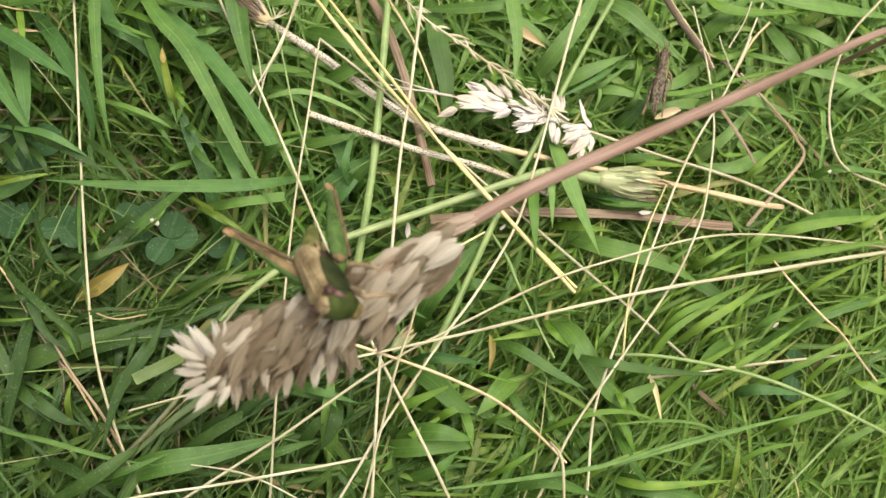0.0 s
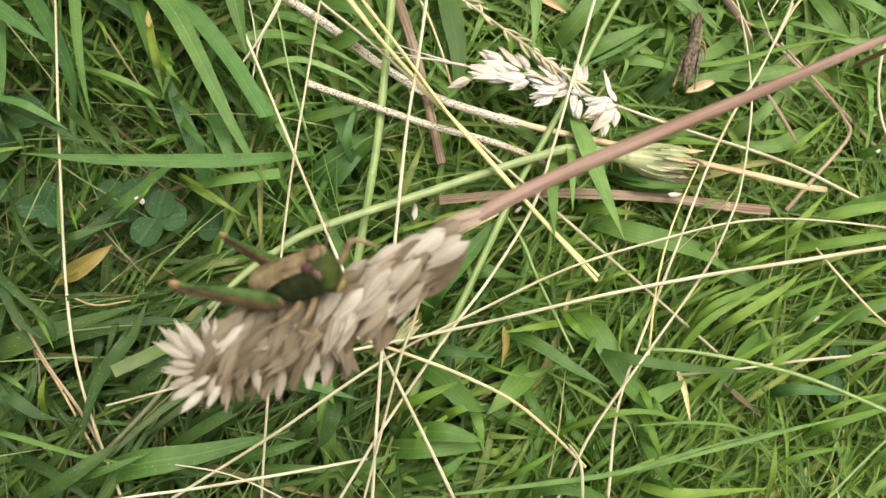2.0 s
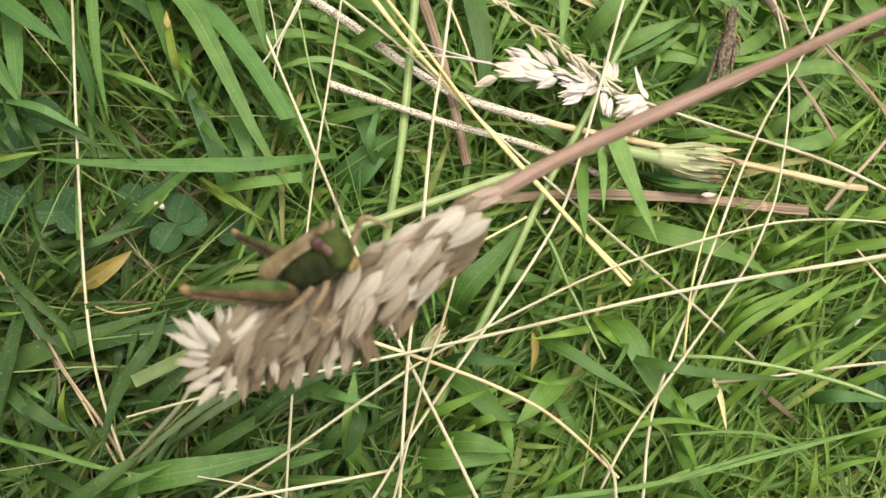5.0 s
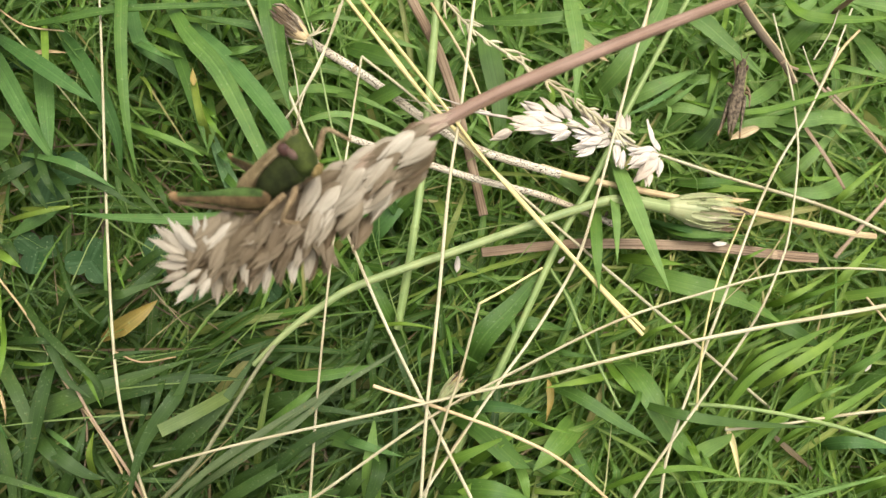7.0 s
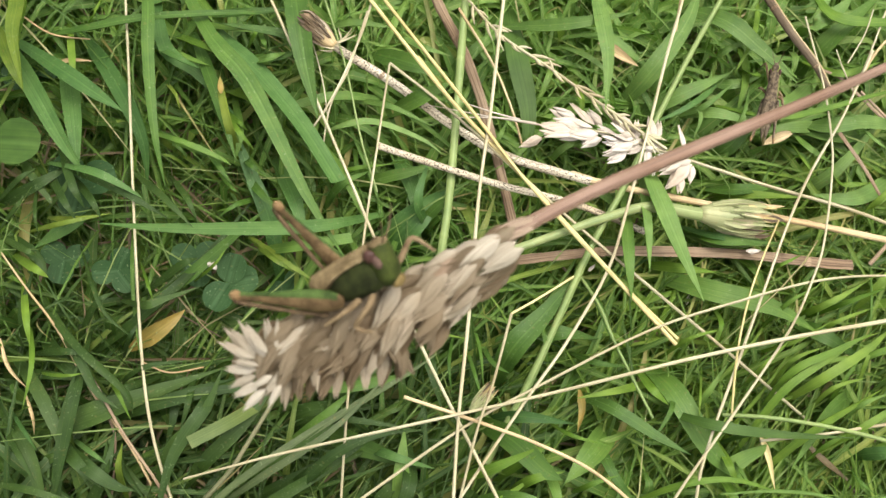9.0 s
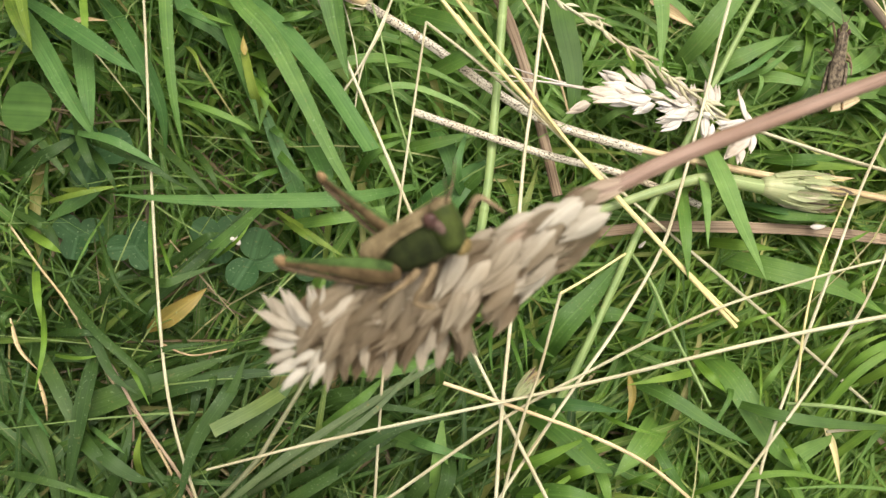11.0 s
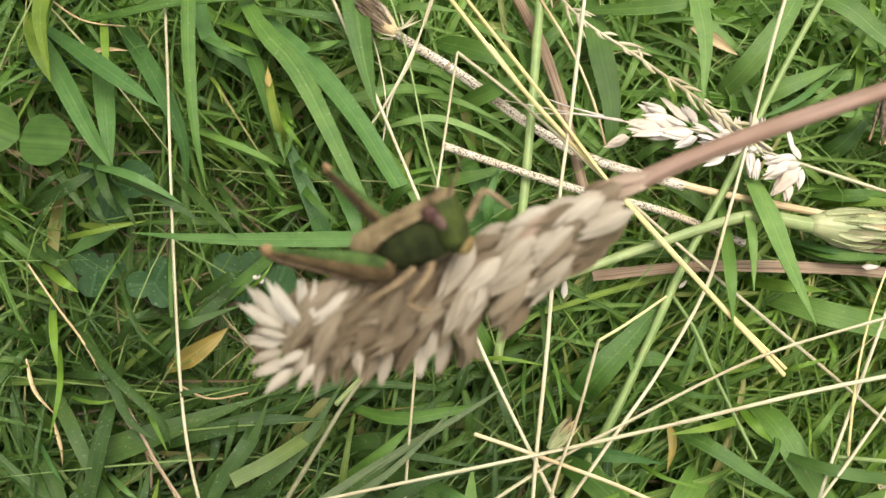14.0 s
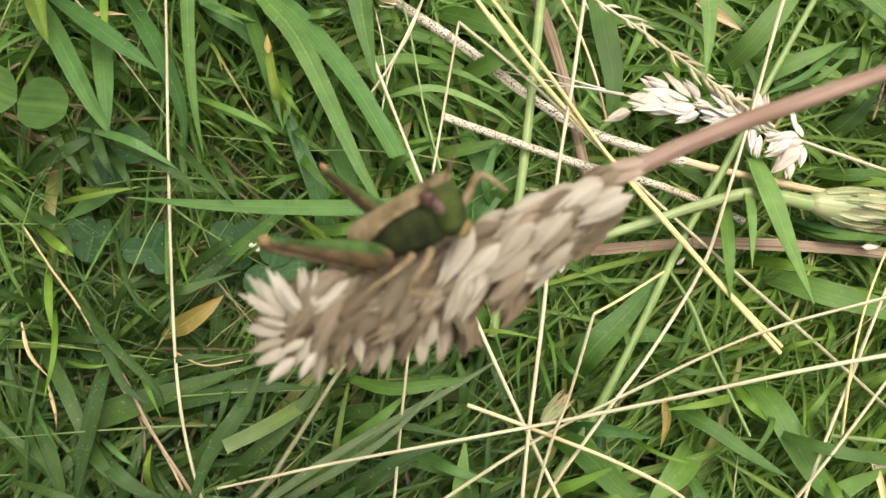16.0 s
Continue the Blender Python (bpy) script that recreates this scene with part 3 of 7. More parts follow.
blade("p", 4.4, ((42.1, 83.0, 24.0), (50.9, 71.9, 39.0), (59.8, 64.2, 40.0), (69.2, 55.2, 40.0)))
blade("g", 4.8, ((77.3, 64.1, 21.0), (82.1, 70.4, 35.0), (99.6, 86.3, 35.0)))
blade("l", 2.9, ((82.6, 93.4, 26.0), (80.3, 75.5, 39.0), (93.5, 73.5, 40.0), (115.2, 78.1, 37.0)))
blade("g", 2.9, ((27.0, 29.7, 28.0), (22.6, 10.2, 43.0), (23.0, -2.0, 43.0)))
blade("p", 2.6, ((31.3, 34.4, 28.0), (27.5, 17.2, 43.0), (27.6, 4.8, 43.0)))
blade("p", 4.8, ((31.6, 41.2, 26.0), (31.1, 23.1, 42.0), (35.3, 10.7, 43.0), (40.3, -1.8, 43.0)))
blade("l", 2.4, ((49.1, 29.3, 22.0), (58.0, 27.2, 34.0), (72.6, 27.6, 32.0)))
blade("p", 2.8, ((38.8, 51.3, 23.0), (48.4, 48.1, 35.0), (61.2, 45.0, 36.0)))
blade("g", 4.9, ((31.4, 9.6, 20.0), (46.3, 2.4, 34.0), (61.5, -1.5, 35.0), (74.3, -7.1, 32.0)))
blade("p", 3.8, ((42.5, 21.8, 20.0), (47.9, 15.6, 32.0), (61.7, 14.9, 31.0)))
blade("p", 3.4, ((94.2, 51.3, 20.0), (73.5, 46.3, 33.0), (60.1, 44.4, 32.0)))
blade("g", 4.0, ((50.4, 38.4, 18.0), (56.3, 42.6, 30.0), (67.0, 56.1, 29.0)))
blade("p", 3.2, ((16.1, 74.9, 20.0), (23.9, 69.0, 30.0), (36.2, 60.6, 29.0)))
blade("p", 2.6, ((50.0, 62.8, 22.0), (54.8, 57.3, 32.0), (64.7, 60.7, 31.0)))
blade("l", 2.1, ((62.6, 77.5, 21.0), (59.1, 60.3, 33.0), (55.7, 46.5, 32.0)))
blade("p", 3.5, ((88.5, 68.9, 21.0), (71.5, 53.6, 32.0), (60.4, 51.0, 29.0)))
blade("p", 3.4, ((76.2, 31.0, 20.0), (82.5, 35.6, 32.0), (98.1, 51.9, 32.0)))
blade("p", 3.9, ((108.4, 39.9, 22.0), (87.3, 28.0, 33.0), (76.3, 28.8, 31.0)))
blade("l", 1.9, ((77.8, 66.9, 28.0), (83.2, 60.0, 37.0), (95.9, 64.9, 35.0)))
blade("p", 4.5, ((104.2, 51.1, 22.0), (82.6, 44.5, 33.0), (71.5, 46.2, 31.0)))
blade("d", 2.3, ((33.7, -25.8, 28.0), (41.7, -29.9, 42.0), (56.7, -31.7, 42.0), (76.6, -32.3, 40.0)))
blade("g", 5.0, ((-11.4, -28.7, 20.0), (-4.3, -33.2, 35.0), (3.0, -40.0, 37.0), (7.3, -42.4, 38.0)))
blade("g", 5.4, ((25.7, -28.2, 20.0), (15.7, -36.2, 34.0), (8.4, -43.1, 36.0)))
blade("l", 2.4, ((-15.6, -43.4, 22.0), (-8.7, -40.0, 38.0), (3.1, -35.0, 37.0)))
blade("g", 5.3, ((32.7, -13.8, 18.0), (35.7, -21.6, 33.0), (43.8, -35.9, 35.0), (54.9, -43.7, 31.0)))
blade("l", 1.7, ((51.2, -40.2, 24.0), (59.8, -22.7, 38.0), (70.6, -14.7, 40.0), (82.6, -7.7, 40.0)))
blade("l", 1.7, ((60.4, -26.4, 25.0), (62.0, -17.5, 40.0), (73.1, -12.1, 41.0), (82.7, -7.6, 41.0)))
blade("l", 2.2, ((58.8, -42.8, 23.0), (67.8, -31.7, 35.0), (86.8, -20.9, 36.0)))
blade("g", 2.8, ((12.3, -21.5, 22.0), (19.7, -25.9, 35.0), (29.6, -32.2, 37.0), (37.4, -36.5, 38.0)))
blade("g", 2.3, ((17.9, -28.3, 22.0), (19.3, -39.9, 35.0), (26.4, -48.8, 33.0)))
blade("l", 1.4, ((25.1, -49.7, 22.0), (34.5, -43.5, 37.0), (47.1, -42.0, 39.0), (61.4, -45.8, 37.0)))
blade("g", 2.6, ((6.3, -45.9, 22.0), (-0.0, -36.4, 33.0), (-6.3, -23.6, 31.0)))
blade("l", 1.7, ((38.2, -18.3, 23.0), (22.2, -22.0, 36.0), (11.1, -24.2, 37.0)))
blade("g", 4.3, ((48.1, -49.8, 20.0), (48.6, -39.8, 33.0), (62.2, -33.2, 32.0)))
blade("g", 3.7, ((1.8, -11.6, 18.0), (7.5, -8.6, 31.0), (19.2, -9.5, 29.0)))
blade("g", 3.4, ((92.6, -18.6, 20.0), (75.6, -26.3, 32.0), (65.1, -39.7, 31.0)))
blade("l", 2.0, ((87.7, -1.3, 23.0), (90.0, 5.7, 35.0), (102.3, 16.9, 32.0)))
blade("g", 3.8, ((70.6, -1.4, 20.0), (73.8, -7.2, 33.0), (85.6, -13.8, 32.0)))
blade("g", 4.4, ((141.0, 18.4, 24.0), (111.1, 12.9, 34.0), (94.5, 6.2, 31.0)))
blade("l", 3.0, ((90.6, 6.2, 22.0), (106.0, 10.5, 36.0), (138.3, 15.6, 35.0)))
blade("l", 2.5, ((86.6, 1.0, 22.0), (104.1, 2.4, 35.0), (137.5, 8.7, 35.0)))
blade("g", 3.4, ((93.7, -23.9, 22.0), (107.7, -15.3, 35.0), (135.4, -8.1, 35.0)))
blade("l", 2.0, ((87.4, -36.9, 22.0), (103.0, -28.0, 35.0), (134.6, -14.7, 35.0)))
blade("l", 2.2, ((100.4, -49.6, 22.0), (110.7, -37.3, 35.0), (136.2, -30.8, 35.0)))
blade("p", 3.3, ((142.7, 52.4, 27.0), (120.9, 56.0, 37.0), (103.9, 59.2, 35.0)))
blade("p", 4.6, ((145.6, 82.9, 28.0), (112.4, 78.1, 39.0), (94.7, 82.2, 35.0)))
blade("l", 2.6, ((118.1, -29.7, 28.0), (116.1, -34.4, 40.0), (126.8, -38.1, 39.0)))
blade("g", 4.3, ((-10.9, -47.9, 26.0), (-2.5, -47.1, 38.0), (7.7, -49.2, 37.0)))
blade("l", 2.4, ((44.9, -58.4, 24.0), (54.2, -60.8, 36.0), (78.6, -59.6, 35.0)))
blade("g", 3.9, ((17.1, -62.7, 22.0), (25.7, -59.1, 35.0), (41.8, -63.7, 32.0)))
blade("l", 2.4, ((-128.7, 84.2, 20.0), (-121.0, 66.7, 36.0), (-121.2, 55.1, 35.5)))
blade("y", 3.1, ((-133.3, 68.1, 20.0), (-122.1, 51.6, 36.0), (-118.7, 44.3, 35.5)))
blade("l", 1.6, ((-115.6, 70.8, 20.0), (-108.4, 53.2, 36.0), (-107.3, 45.6, 35.5)))
blade("g", 2.1, ((-84.9, 73.0, 20.0), (-69.7, 67.1, 36.0), (-56.3, 69.2, 35.5)))
blade("g", 1.6, ((-87.7, 71.5, 20.0), (-70.8, 62.9, 36.0), (-59.4, 63.0, 35.5)))
blade("l", 1.8, ((-91.0, 68.1, 20.0), (-79.9, 58.4, 36.0), (-69.7, 54.1, 35.5)))
blade("g", 1.5, ((-92.9, 65.1, 20.0), (-81.6, 54.4, 36.0), (-76.3, 52.9, 35.5)))
blade("l", 1.0, ((-111.6, 66.7, 20.0), (-104.6, 64.2, 36.0), (-103.2, 69.0, 35.5)))
blade("l", 1.0, ((-71.5, 60.8, 20.0), (-66.9, 60.9, 36.0), (-65.3, 63.8, 35.5)))
blade("g", 1.2, ((-68.6, 71.7, 20.0), (-64.6, 60.3, 36.0), (-63.4, 57.7, 35.5)))
blade("l", 0.7, ((-61.5, 54.7, 20.0), (-57.9, 52.7, 36.0), (-56.7, 54.9, 35.5)))
blade("y", 0.8, ((-91.4, 55.3, 20.0), (-84.2, 45.4, 36.0), (-82.8, 41.1, 35.5)))
blade("l", 1.0, ((-76.9, 49.2, 20.0), (-69.4, 39.3, 36.0), (-66.9, 37.0, 35.5)))
blade("g", 1.4, ((-70.9, 36.9, 20.0), (-65.9, 28.8, 36.0), (-62.5, 26.4, 35.5)))
blade("g", 1.7, ((-73.7, 54.8, 20.0), (-68.6, 37.0, 36.0), (-69.5, 28.8, 35.5)))
blade("m", 1.6, ((-116.6, 30.7, 20.0), (-107.2, 18.8, 36.0), (-103.5, 13.5, 35.5)))
blade("m", 1.6, ((-112.5, 30.5, 20.0), (-101.2, 19.1, 36.0), (-98.2, 14.0, 35.5)))
blade("m", 0.9, ((-118.7, 26.3, 20.0), (-112.8, 15.9, 36.0), (-111.9, 10.6, 35.5)))
blade("m", 1.4, ((-128.1, 20.1, 20.0), (-117.4, 22.4, 36.0), (-113.7, 25.6, 35.5)))
blade("m", 1.1, ((-126.8, 13.6, 20.0), (-117.2, 15.7, 36.0), (-115.7, 18.9, 35.5)))
blade("m", 1.4, ((-127.3, 13.5, 20.0), (-114.4, 6.7, 36.0), (-111.3, 5.4, 35.5)))
blade("l", 1.8, ((-122.8, 8.7, 20.0), (-111.8, 2.5, 36.0), (-108.3, 0.4, 35.5)))
blade("y", 1.2, ((-120.1, 13.8, 20.0), (-107.2, 12.7, 36.0), (-96.5, 15.7, 35.5)))
blade("l", 1.5, ((-119.4, 3.0, 20.0), (-112.1, -8.4, 36.0), (-110.8, -14.8, 35.5)))
blade("m", 0.9, ((-107.0, 11.1, 20.0), (-98.4, -1.7, 36.0), (-94.6, -8.0, 36.7), (-88.0, -13.3, 35.5)))
blade("m", 1.5, ((-105.6, -12.9, 20.0), (-97.7, -5.5, 36.0), (-93.8, -2.2, 35.5)))
blade("m", 1.8, ((-96.2, -2.1, 20.0), (-87.1, -5.3, 36.0), (-82.8, -3.9, 36.7), (-75.2, -0.6, 35.5)))
blade("m", 2.0, ((-91.7, -0.8, 20.0), (-79.8, 4.1, 36.0), (-76.3, 6.1, 35.5)))
blade("l", 0.7, ((-80.2, 2.4, 20.0), (-72.6, 4.3, 36.0), (-69.9, 8.7, 35.5)))
blade("l", 0.7, ((-92.6, 7.4, 20.0), (-86.9, -0.1, 36.0), (-85.1, -4.8, 35.5)))
blade("y", 1.2, ((-67.0, 14.7, 20.0), (-59.5, 6.6, 36.0), (-54.0, 3.2, 35.5)))
blade("l", 1.2, ((-63.7, 17.1, 20.0), (-53.9, 18.4, 36.0), (-49.3, 21.7, 35.5)))
blade("g", 1.2, ((-61.4, 25.4, 20.0), (-67.5, 19.2, 36.0), (-72.4, 15.8, 35.5)))
blade("g", 0.7, ((-76.8, 32.4, 20.0), (-69.9, 23.1, 36.0), (-67.8, 21.5, 35.5)))
blade("g", 1.7, ((-70.9, 33.0, 20.0), (-63.2, 22.1, 36.0), (-57.0, 16.2, 35.5)))
blade("b", 3.6, ((-61.8, 35.5, 20.0), (-55.3, 21.0, 36.0), (-52.0, 10.4, 35.5)))
blade("m", 1.4, ((-87.4, 29.9, 20.0), (-79.7, 20.0, 36.0), (-76.8, 14.2, 35.5)))
blade("m", 2.0, ((-110.9, -6.3, 20.0), (-100.7, -15.6, 36.0), (-95.8, -24.1, 36.7), (-90.3, -28.3, 35.5)))
blade("l", 1.1, ((-117.0, -7.2, 20.0), (-109.8, -18.2, 36.0), (-110.8, -28.5, 35.5)))
blade("m", 1.6, ((-115.7, -15.4, 20.0), (-103.7, -15.9, 36.0), (-97.2, -16.6, 35.5)))
blade("l", 0.7, ((-115.1, -19.5, 20.0), (-103.2, -21.2, 36.0), (-97.9, -20.4, 35.5)))
blade("b", 0.9, ((-119.9, -27.0, 20.0), (-110.1, -32.7, 36.0), (-106.9, -37.2, 35.5)))
blade("m", 1.3, ((-121.7, -29.6, 20.0), (-110.8, -37.4, 36.0), (-106.6, -43.8, 35.5)))
blade("m", 2.7, ((-108.6, -33.7, 20.0), (-99.1, -38.7, 36.0), (-93.0, -44.8, 35.5)))
blade("b", 1.0, ((-106.2, -33.4, 20.0), (-95.7, -37.3, 36.0), (-92.1, -39.9, 35.5)))
blade("y", 1.6, ((-89.9, -50.3, 20.0), (-89.5, -41.3, 36.0), (-89.4, -35.4, 35.5)))
blade("m", 1.6, ((-77.5, -15.8, 20.0), (-75.7, -25.0, 36.0), (-77.4, -32.9, 35.5)))
blade("l", 1.0, ((-98.5, -18.8, 20.0), (-91.5, -24.0, 36.0), (-87.9, -30.6, 35.5)))
blade("m", 1.1, ((-96.3, -23.9, 20.0), (-86.6, -19.2, 36.0), (-76.5, -17.3, 35.5)))
blade("m", 1.0, ((-94.6, -16.7, 20.0), (-89.8, -12.8, 36.0), (-87.6, -8.3, 35.5)))
blade("g", 2.7, ((-58.6, -39.3, 20.0), (-47.8, -30.7, 36.0), (-40.0, -23.1, 35.5)))
blade("m", 3.1, ((-58.1, -49.6, 20.0), (-47.4, -40.7, 36.0), (-37.1, -35.2, 35.5)))
blade("m", 1.6, ((-55.1, -30.4, 20.0), (-42.9, -29.5, 36.0), (-24.5, -31.9, 35.5)))
blade("m", 1.6, ((-38.8, -35.2, 20.0), (-28.2, -37.6, 36.0), (-23.7, -40.5, 35.5)))
blade("g", 3.9, ((-26.6, -57.8, 20.0), (-28.7, -43.9, 36.0), (-28.2, -31.2, 35.5)))
blade("m", 2.6, ((-24.0, -6.8, 20.0), (-22.8, -16.4, 36.0), (-19.8, -27.2, 35.5)))
blade("g", 0.9, ((-13.5, -7.9, 20.0), (-12.4, -18.8, 36.0), (-10.7, -24.5, 35.5)))
blade("g", 1.2, ((-9.4, -7.8, 20.0), (-8.4, -16.1, 36.0), (-4.0, -18.8, 35.5)))
blade("g", 0.9, ((-11.2, -3.6, 20.0), (-11.1, -13.6, 36.0), (-10.2, -21.9, 35.5)))
blade("g", 0.8, ((-15.1, -6.6, 20.0), (-18.3, -16.3, 36.0), (-17.5, -23.9, 35.5)))
blade("l", 2.0, ((-6.0, -44.5, 20.0), (-0.6, -37.8, 36.0), (5.4, -34.5, 35.5)))
blade("l", 2.1, ((-3.0, -47.4, 20.0), (0.6, -42.5, 36.0), (8.6, -40.6, 35.5)))
blade("b", 2.7, ((-9.3, -29.8, 20.0), (-1.9, -28.5, 36.0), (10.8, -29.9, 35.5)))
blade("l", 1.2, ((12.4, -47.3, 20.0), (13.6, -43.7, 36.0), (21.8, -41.1, 35.5)))
blade("l", 2.2, ((30.3, -14.0, 20.0), (29.1, -21.1, 36.0), (33.7, -25.4, 35.5)))
blade("g", 1.2, ((38.6, -19.6, 20.0), (34.3, -25.7, 36.0), (28.2, -35.3, 35.5)))
blade("l", 0.6, ((48.8, -13.7, 20.0), (41.3, -23.0, 36.0), (40.8, -28.8, 35.5)))
blade("g", 1.2, ((54.0, -35.5, 20.0), (50.0, -39.6, 36.0), (52.7, -44.5, 35.5)))
blade("g", 1.2, ((48.8, -35.4, 20.0), (53.3, -31.7, 36.0), (63.9, -32.6, 35.5)))
blade("l", 1.2, ((66.9, -21.2, 20.0), (67.1, -15.8, 36.0), (78.6, -10.2, 36.7), (88.2, -6.8, 35.5)))
blade("l", 1.0, ((64.6, -22.7, 20.0), (64.3, -14.6, 36.0), (74.2, -10.5, 35.5)))
blade("l", 1.1, ((74.0, -28.2, 20.0), (73.8, -21.1, 36.0), (83.7, -17.9, 35.5)))
blade("l", 1.0, ((78.7, -27.2, 20.0), (76.8, -19.7, 36.0), (84.3, -10.7, 35.5)))
blade("l", 1.0, ((88.4, -23.3, 20.0), (82.9, -15.5, 36.0), (86.6, -8.0, 35.5)))
blade("l", 1.2, ((70.8, -20.1, 20.0), (72.9, -14.6, 36.0), (90.1, -12.0, 35.5)))
blade("l", 1.0, ((60.7, -11.7, 20.0), (64.6, -10.2, 36.0), (75.5, -4.7, 35.5)))
blade("g", 1.2, ((82.1, -31.7, 20.0), (80.6, -25.0, 36.0), (89.9, -21.3, 35.5)))
blade("l", 1.2, ((70.8, -41.3, 20.0), (71.2, -34.3, 36.0), (78.3, -31.1, 35.5)))
blade("g", 1.0, ((85.4, -37.5, 20.0), (79.0, -42.0, 36.0), (83.0, -45.1, 35.5)))
blade("l", 1.0, ((62.5, -7.5, 20.0), (63.9, -0.9, 36.0), (73.3, 4.4, 35.5)))
blade("l", 1.0, ((74.8, -8.7, 20.0), (76.6, -4.7, 36.0), (89.1, -0.1, 35.5)))
blade("l", 1.2, ((57.0, -22.1, 20.0), (57.1, -16.0, 36.0), (65.0, -9.1, 35.5)))
blade("g", 1.4, ((41.7, -30.8, 20.0), (42.7, -22.9, 36.0), (49.0, -14.8, 35.5)))
blade("l", 1.0, ((36.5, -13.9, 20.0), (39.2, -9.7, 36.0), (49.4, -6.7, 35.5)))
blade("l", 2.3, ((32.0, 11.2, 20.0), (37.2, 7.4, 36.0), (47.1, 6.7, 35.5)))
blade("g", 2.4, ((42.9, 22.2, 20.0), (47.6, 14.7, 36.0), (64.5, 14.7, 35.5)))
blade("g", 1.0, ((71.4, 18.6, 20.0), (66.3, 12.7, 36.0), (70.2, 11.8, 35.5)))
blade("l", 1.0, ((64.4, 9.8, 20.0), (63.1, 8.9, 36.0), (70.1, 12.3, 35.5)))
blade("l", 1.6, ((72.1, -2.3, 20.0), (74.1, -0.6, 36.0), (86.1, 5.8, 35.5)))
blade("l", 1.3, ((76.8, -2.1, 20.0), (80.0, 0.3, 36.0), (91.8, 4.5, 35.5)))
blade("l", 1.6, ((88.6, 40.5, 20.0), (81.2, 30.6, 36.0), (90.4, 31.3, 35.5)))
blade("g", 0.6, ((97.4, 18.5, 20.0), (86.5, 2.6, 36.0), (85.3, -9.1, 35.5)))
blade("l", 1.2, ((51.6, 1.9, 20.0), (47.3, -5.5, 36.0), (46.1, -10.9, 35.5)))
blade("g", 1.5, ((17.2, 9.6, 20.0), (17.3, -2.2, 36.0), (20.5, -10.9, 35.5)))
blade("p", 3.7, ((78.8, 77.3, 20.0), (77.1, 73.6, 36.0), (84.2, 78.1, 36.7), (89.4, 83.6, 35.5)))
blade("l", 1.7, ((60.5, 68.0, 20.0), (59.1, 59.0, 36.0), (63.3, 58.5, 35.5)))
blade("l", 1.2, ((70.8, 90.6, 20.0), (60.6, 70.1, 36.0), (54.4, 58.0, 35.5)))
blade("p", 1.6, ((39.9, 50.8, 20.0), (45.0, 48.7, 36.0), (54.3, 56.2, 35.5)))
blade("p", 4.3, ((75.2, 52.9, 20.0), (79.5, 46.0, 36.0), (97.1, 49.0, 35.5)))
blade("p", 1.2, ((46.6, 59.4, 20.0), (44.9, 47.5, 36.0), (43.0, 40.7, 35.5)))
blade("p", 1.6, ((52.6, 66.3, 20.0), (51.9, 64.5, 36.0), (60.8, 69.1, 35.5)))
blade("l", 1.0, ((75.9, 48.7, 20.0), (71.1, 36.8, 36.0), (75.5, 31.2, 35.5)))
blade("p", 1.3, ((94.8, 57.9, 20.0), (90.0, 43.8, 36.0), (96.1, 39.7, 35.5)))
blade("p", 1.6, ((-52.6, 41.5, 20.0), (-44.8, 39.4, 36.0), (-36.8, 40.5, 36.7), (-25.7, 37.0, 36.0), (-20.2, 33.4, 35.5)))
blade("p", 1.5, ((-47.2, 51.9, 20.0), (-34.8, 45.2, 36.0), (-22.6, 40.5, 35.5)))
blade("p", 1.5, ((-31.8, 71.7, 20.0), (-26.9, 61.3, 36.0), (-18.4, 59.0, 35.5)))
blade("p", 1.8, ((-52.7, 70.3, 20.0), (-43.7, 66.2, 36.0), (-32.5, 65.7, 35.5)))
blade("b", 2.2, ((-20.4, 16.4, 20.0), (-26.1, 20.9, 36.0), (-23.6, 32.4, 35.5)))
blade("p", 1.2, ((-8.8, 35.0, 20.0), (-7.1, 37.4, 36.0), (-4.2, 43.5, 35.5)))
blade("p", 1.8, ((7.7, 35.8, 20.0), (9.8, 36.8, 36.0), (18.6, 40.3, 35.5)))
blade("p", 1.5, ((11.3, 71.2, 20.0), (16.0, 61.0, 36.0), (24.8, 54.1, 35.5)))
blade("l", 1.3, ((15.1, 64.9, 20.0), (14.3, 48.8, 36.0), (12.8, 41.5, 35.5)))
blade("p", 1.5, ((27.8, 43.0, 20.0), (18.5, 44.6, 36.0), (20.4, 53.9, 35.5)))
blade("l", 1.1, ((-50.9, 28.5, 20.0), (-42.4, 28.5, 36.0), (-31.7, 30.6, 35.5)))
blade("g", 1.9, ((-49.2, 21.2, 20.0), (-44.9, 24.2, 36.0), (-37.1, 28.9, 35.5)))
blade("l", 0.9, ((-31.3, -9.8, 20.0), (-22.9, -9.9, 36.0), (-13.7, -11.0, 35.5)))
blade("g", 1.2, ((3.0, 2.6, 20.0), (3.6, -7.9, 36.0), (5.0, -17.1, 35.5)))
blade("g", 1.4, ((13.0, -11.6, 20.0), (15.6, -15.6, 36.0), (23.9, -16.7, 35.5)))
blade("l", 0.9, ((7.0, -28.5, 20.0), (9.9, -32.4, 36.0), (19.3, -34.9, 35.5)))
blade("l", 1.7, ((104.8, -13.5, 20.0), (108.0, -5.8, 36.0), (129.1, 3.2, 35.5)))
blade("l", 1.4, ((96.9, -20.4, 20.0), (105.3, -15.5, 36.0), (131.7, -5.0, 35.5)))
blade("g", 2.4, ((112.2, 27.1, 20.0), (116.8, 28.0, 36.0), (137.5, 27.5, 35.5)))
blade("l", 1.8, ((126.0, 11.5, 20.0), (124.1, 11.3, 36.0), (138.3, 18.9, 35.5)))
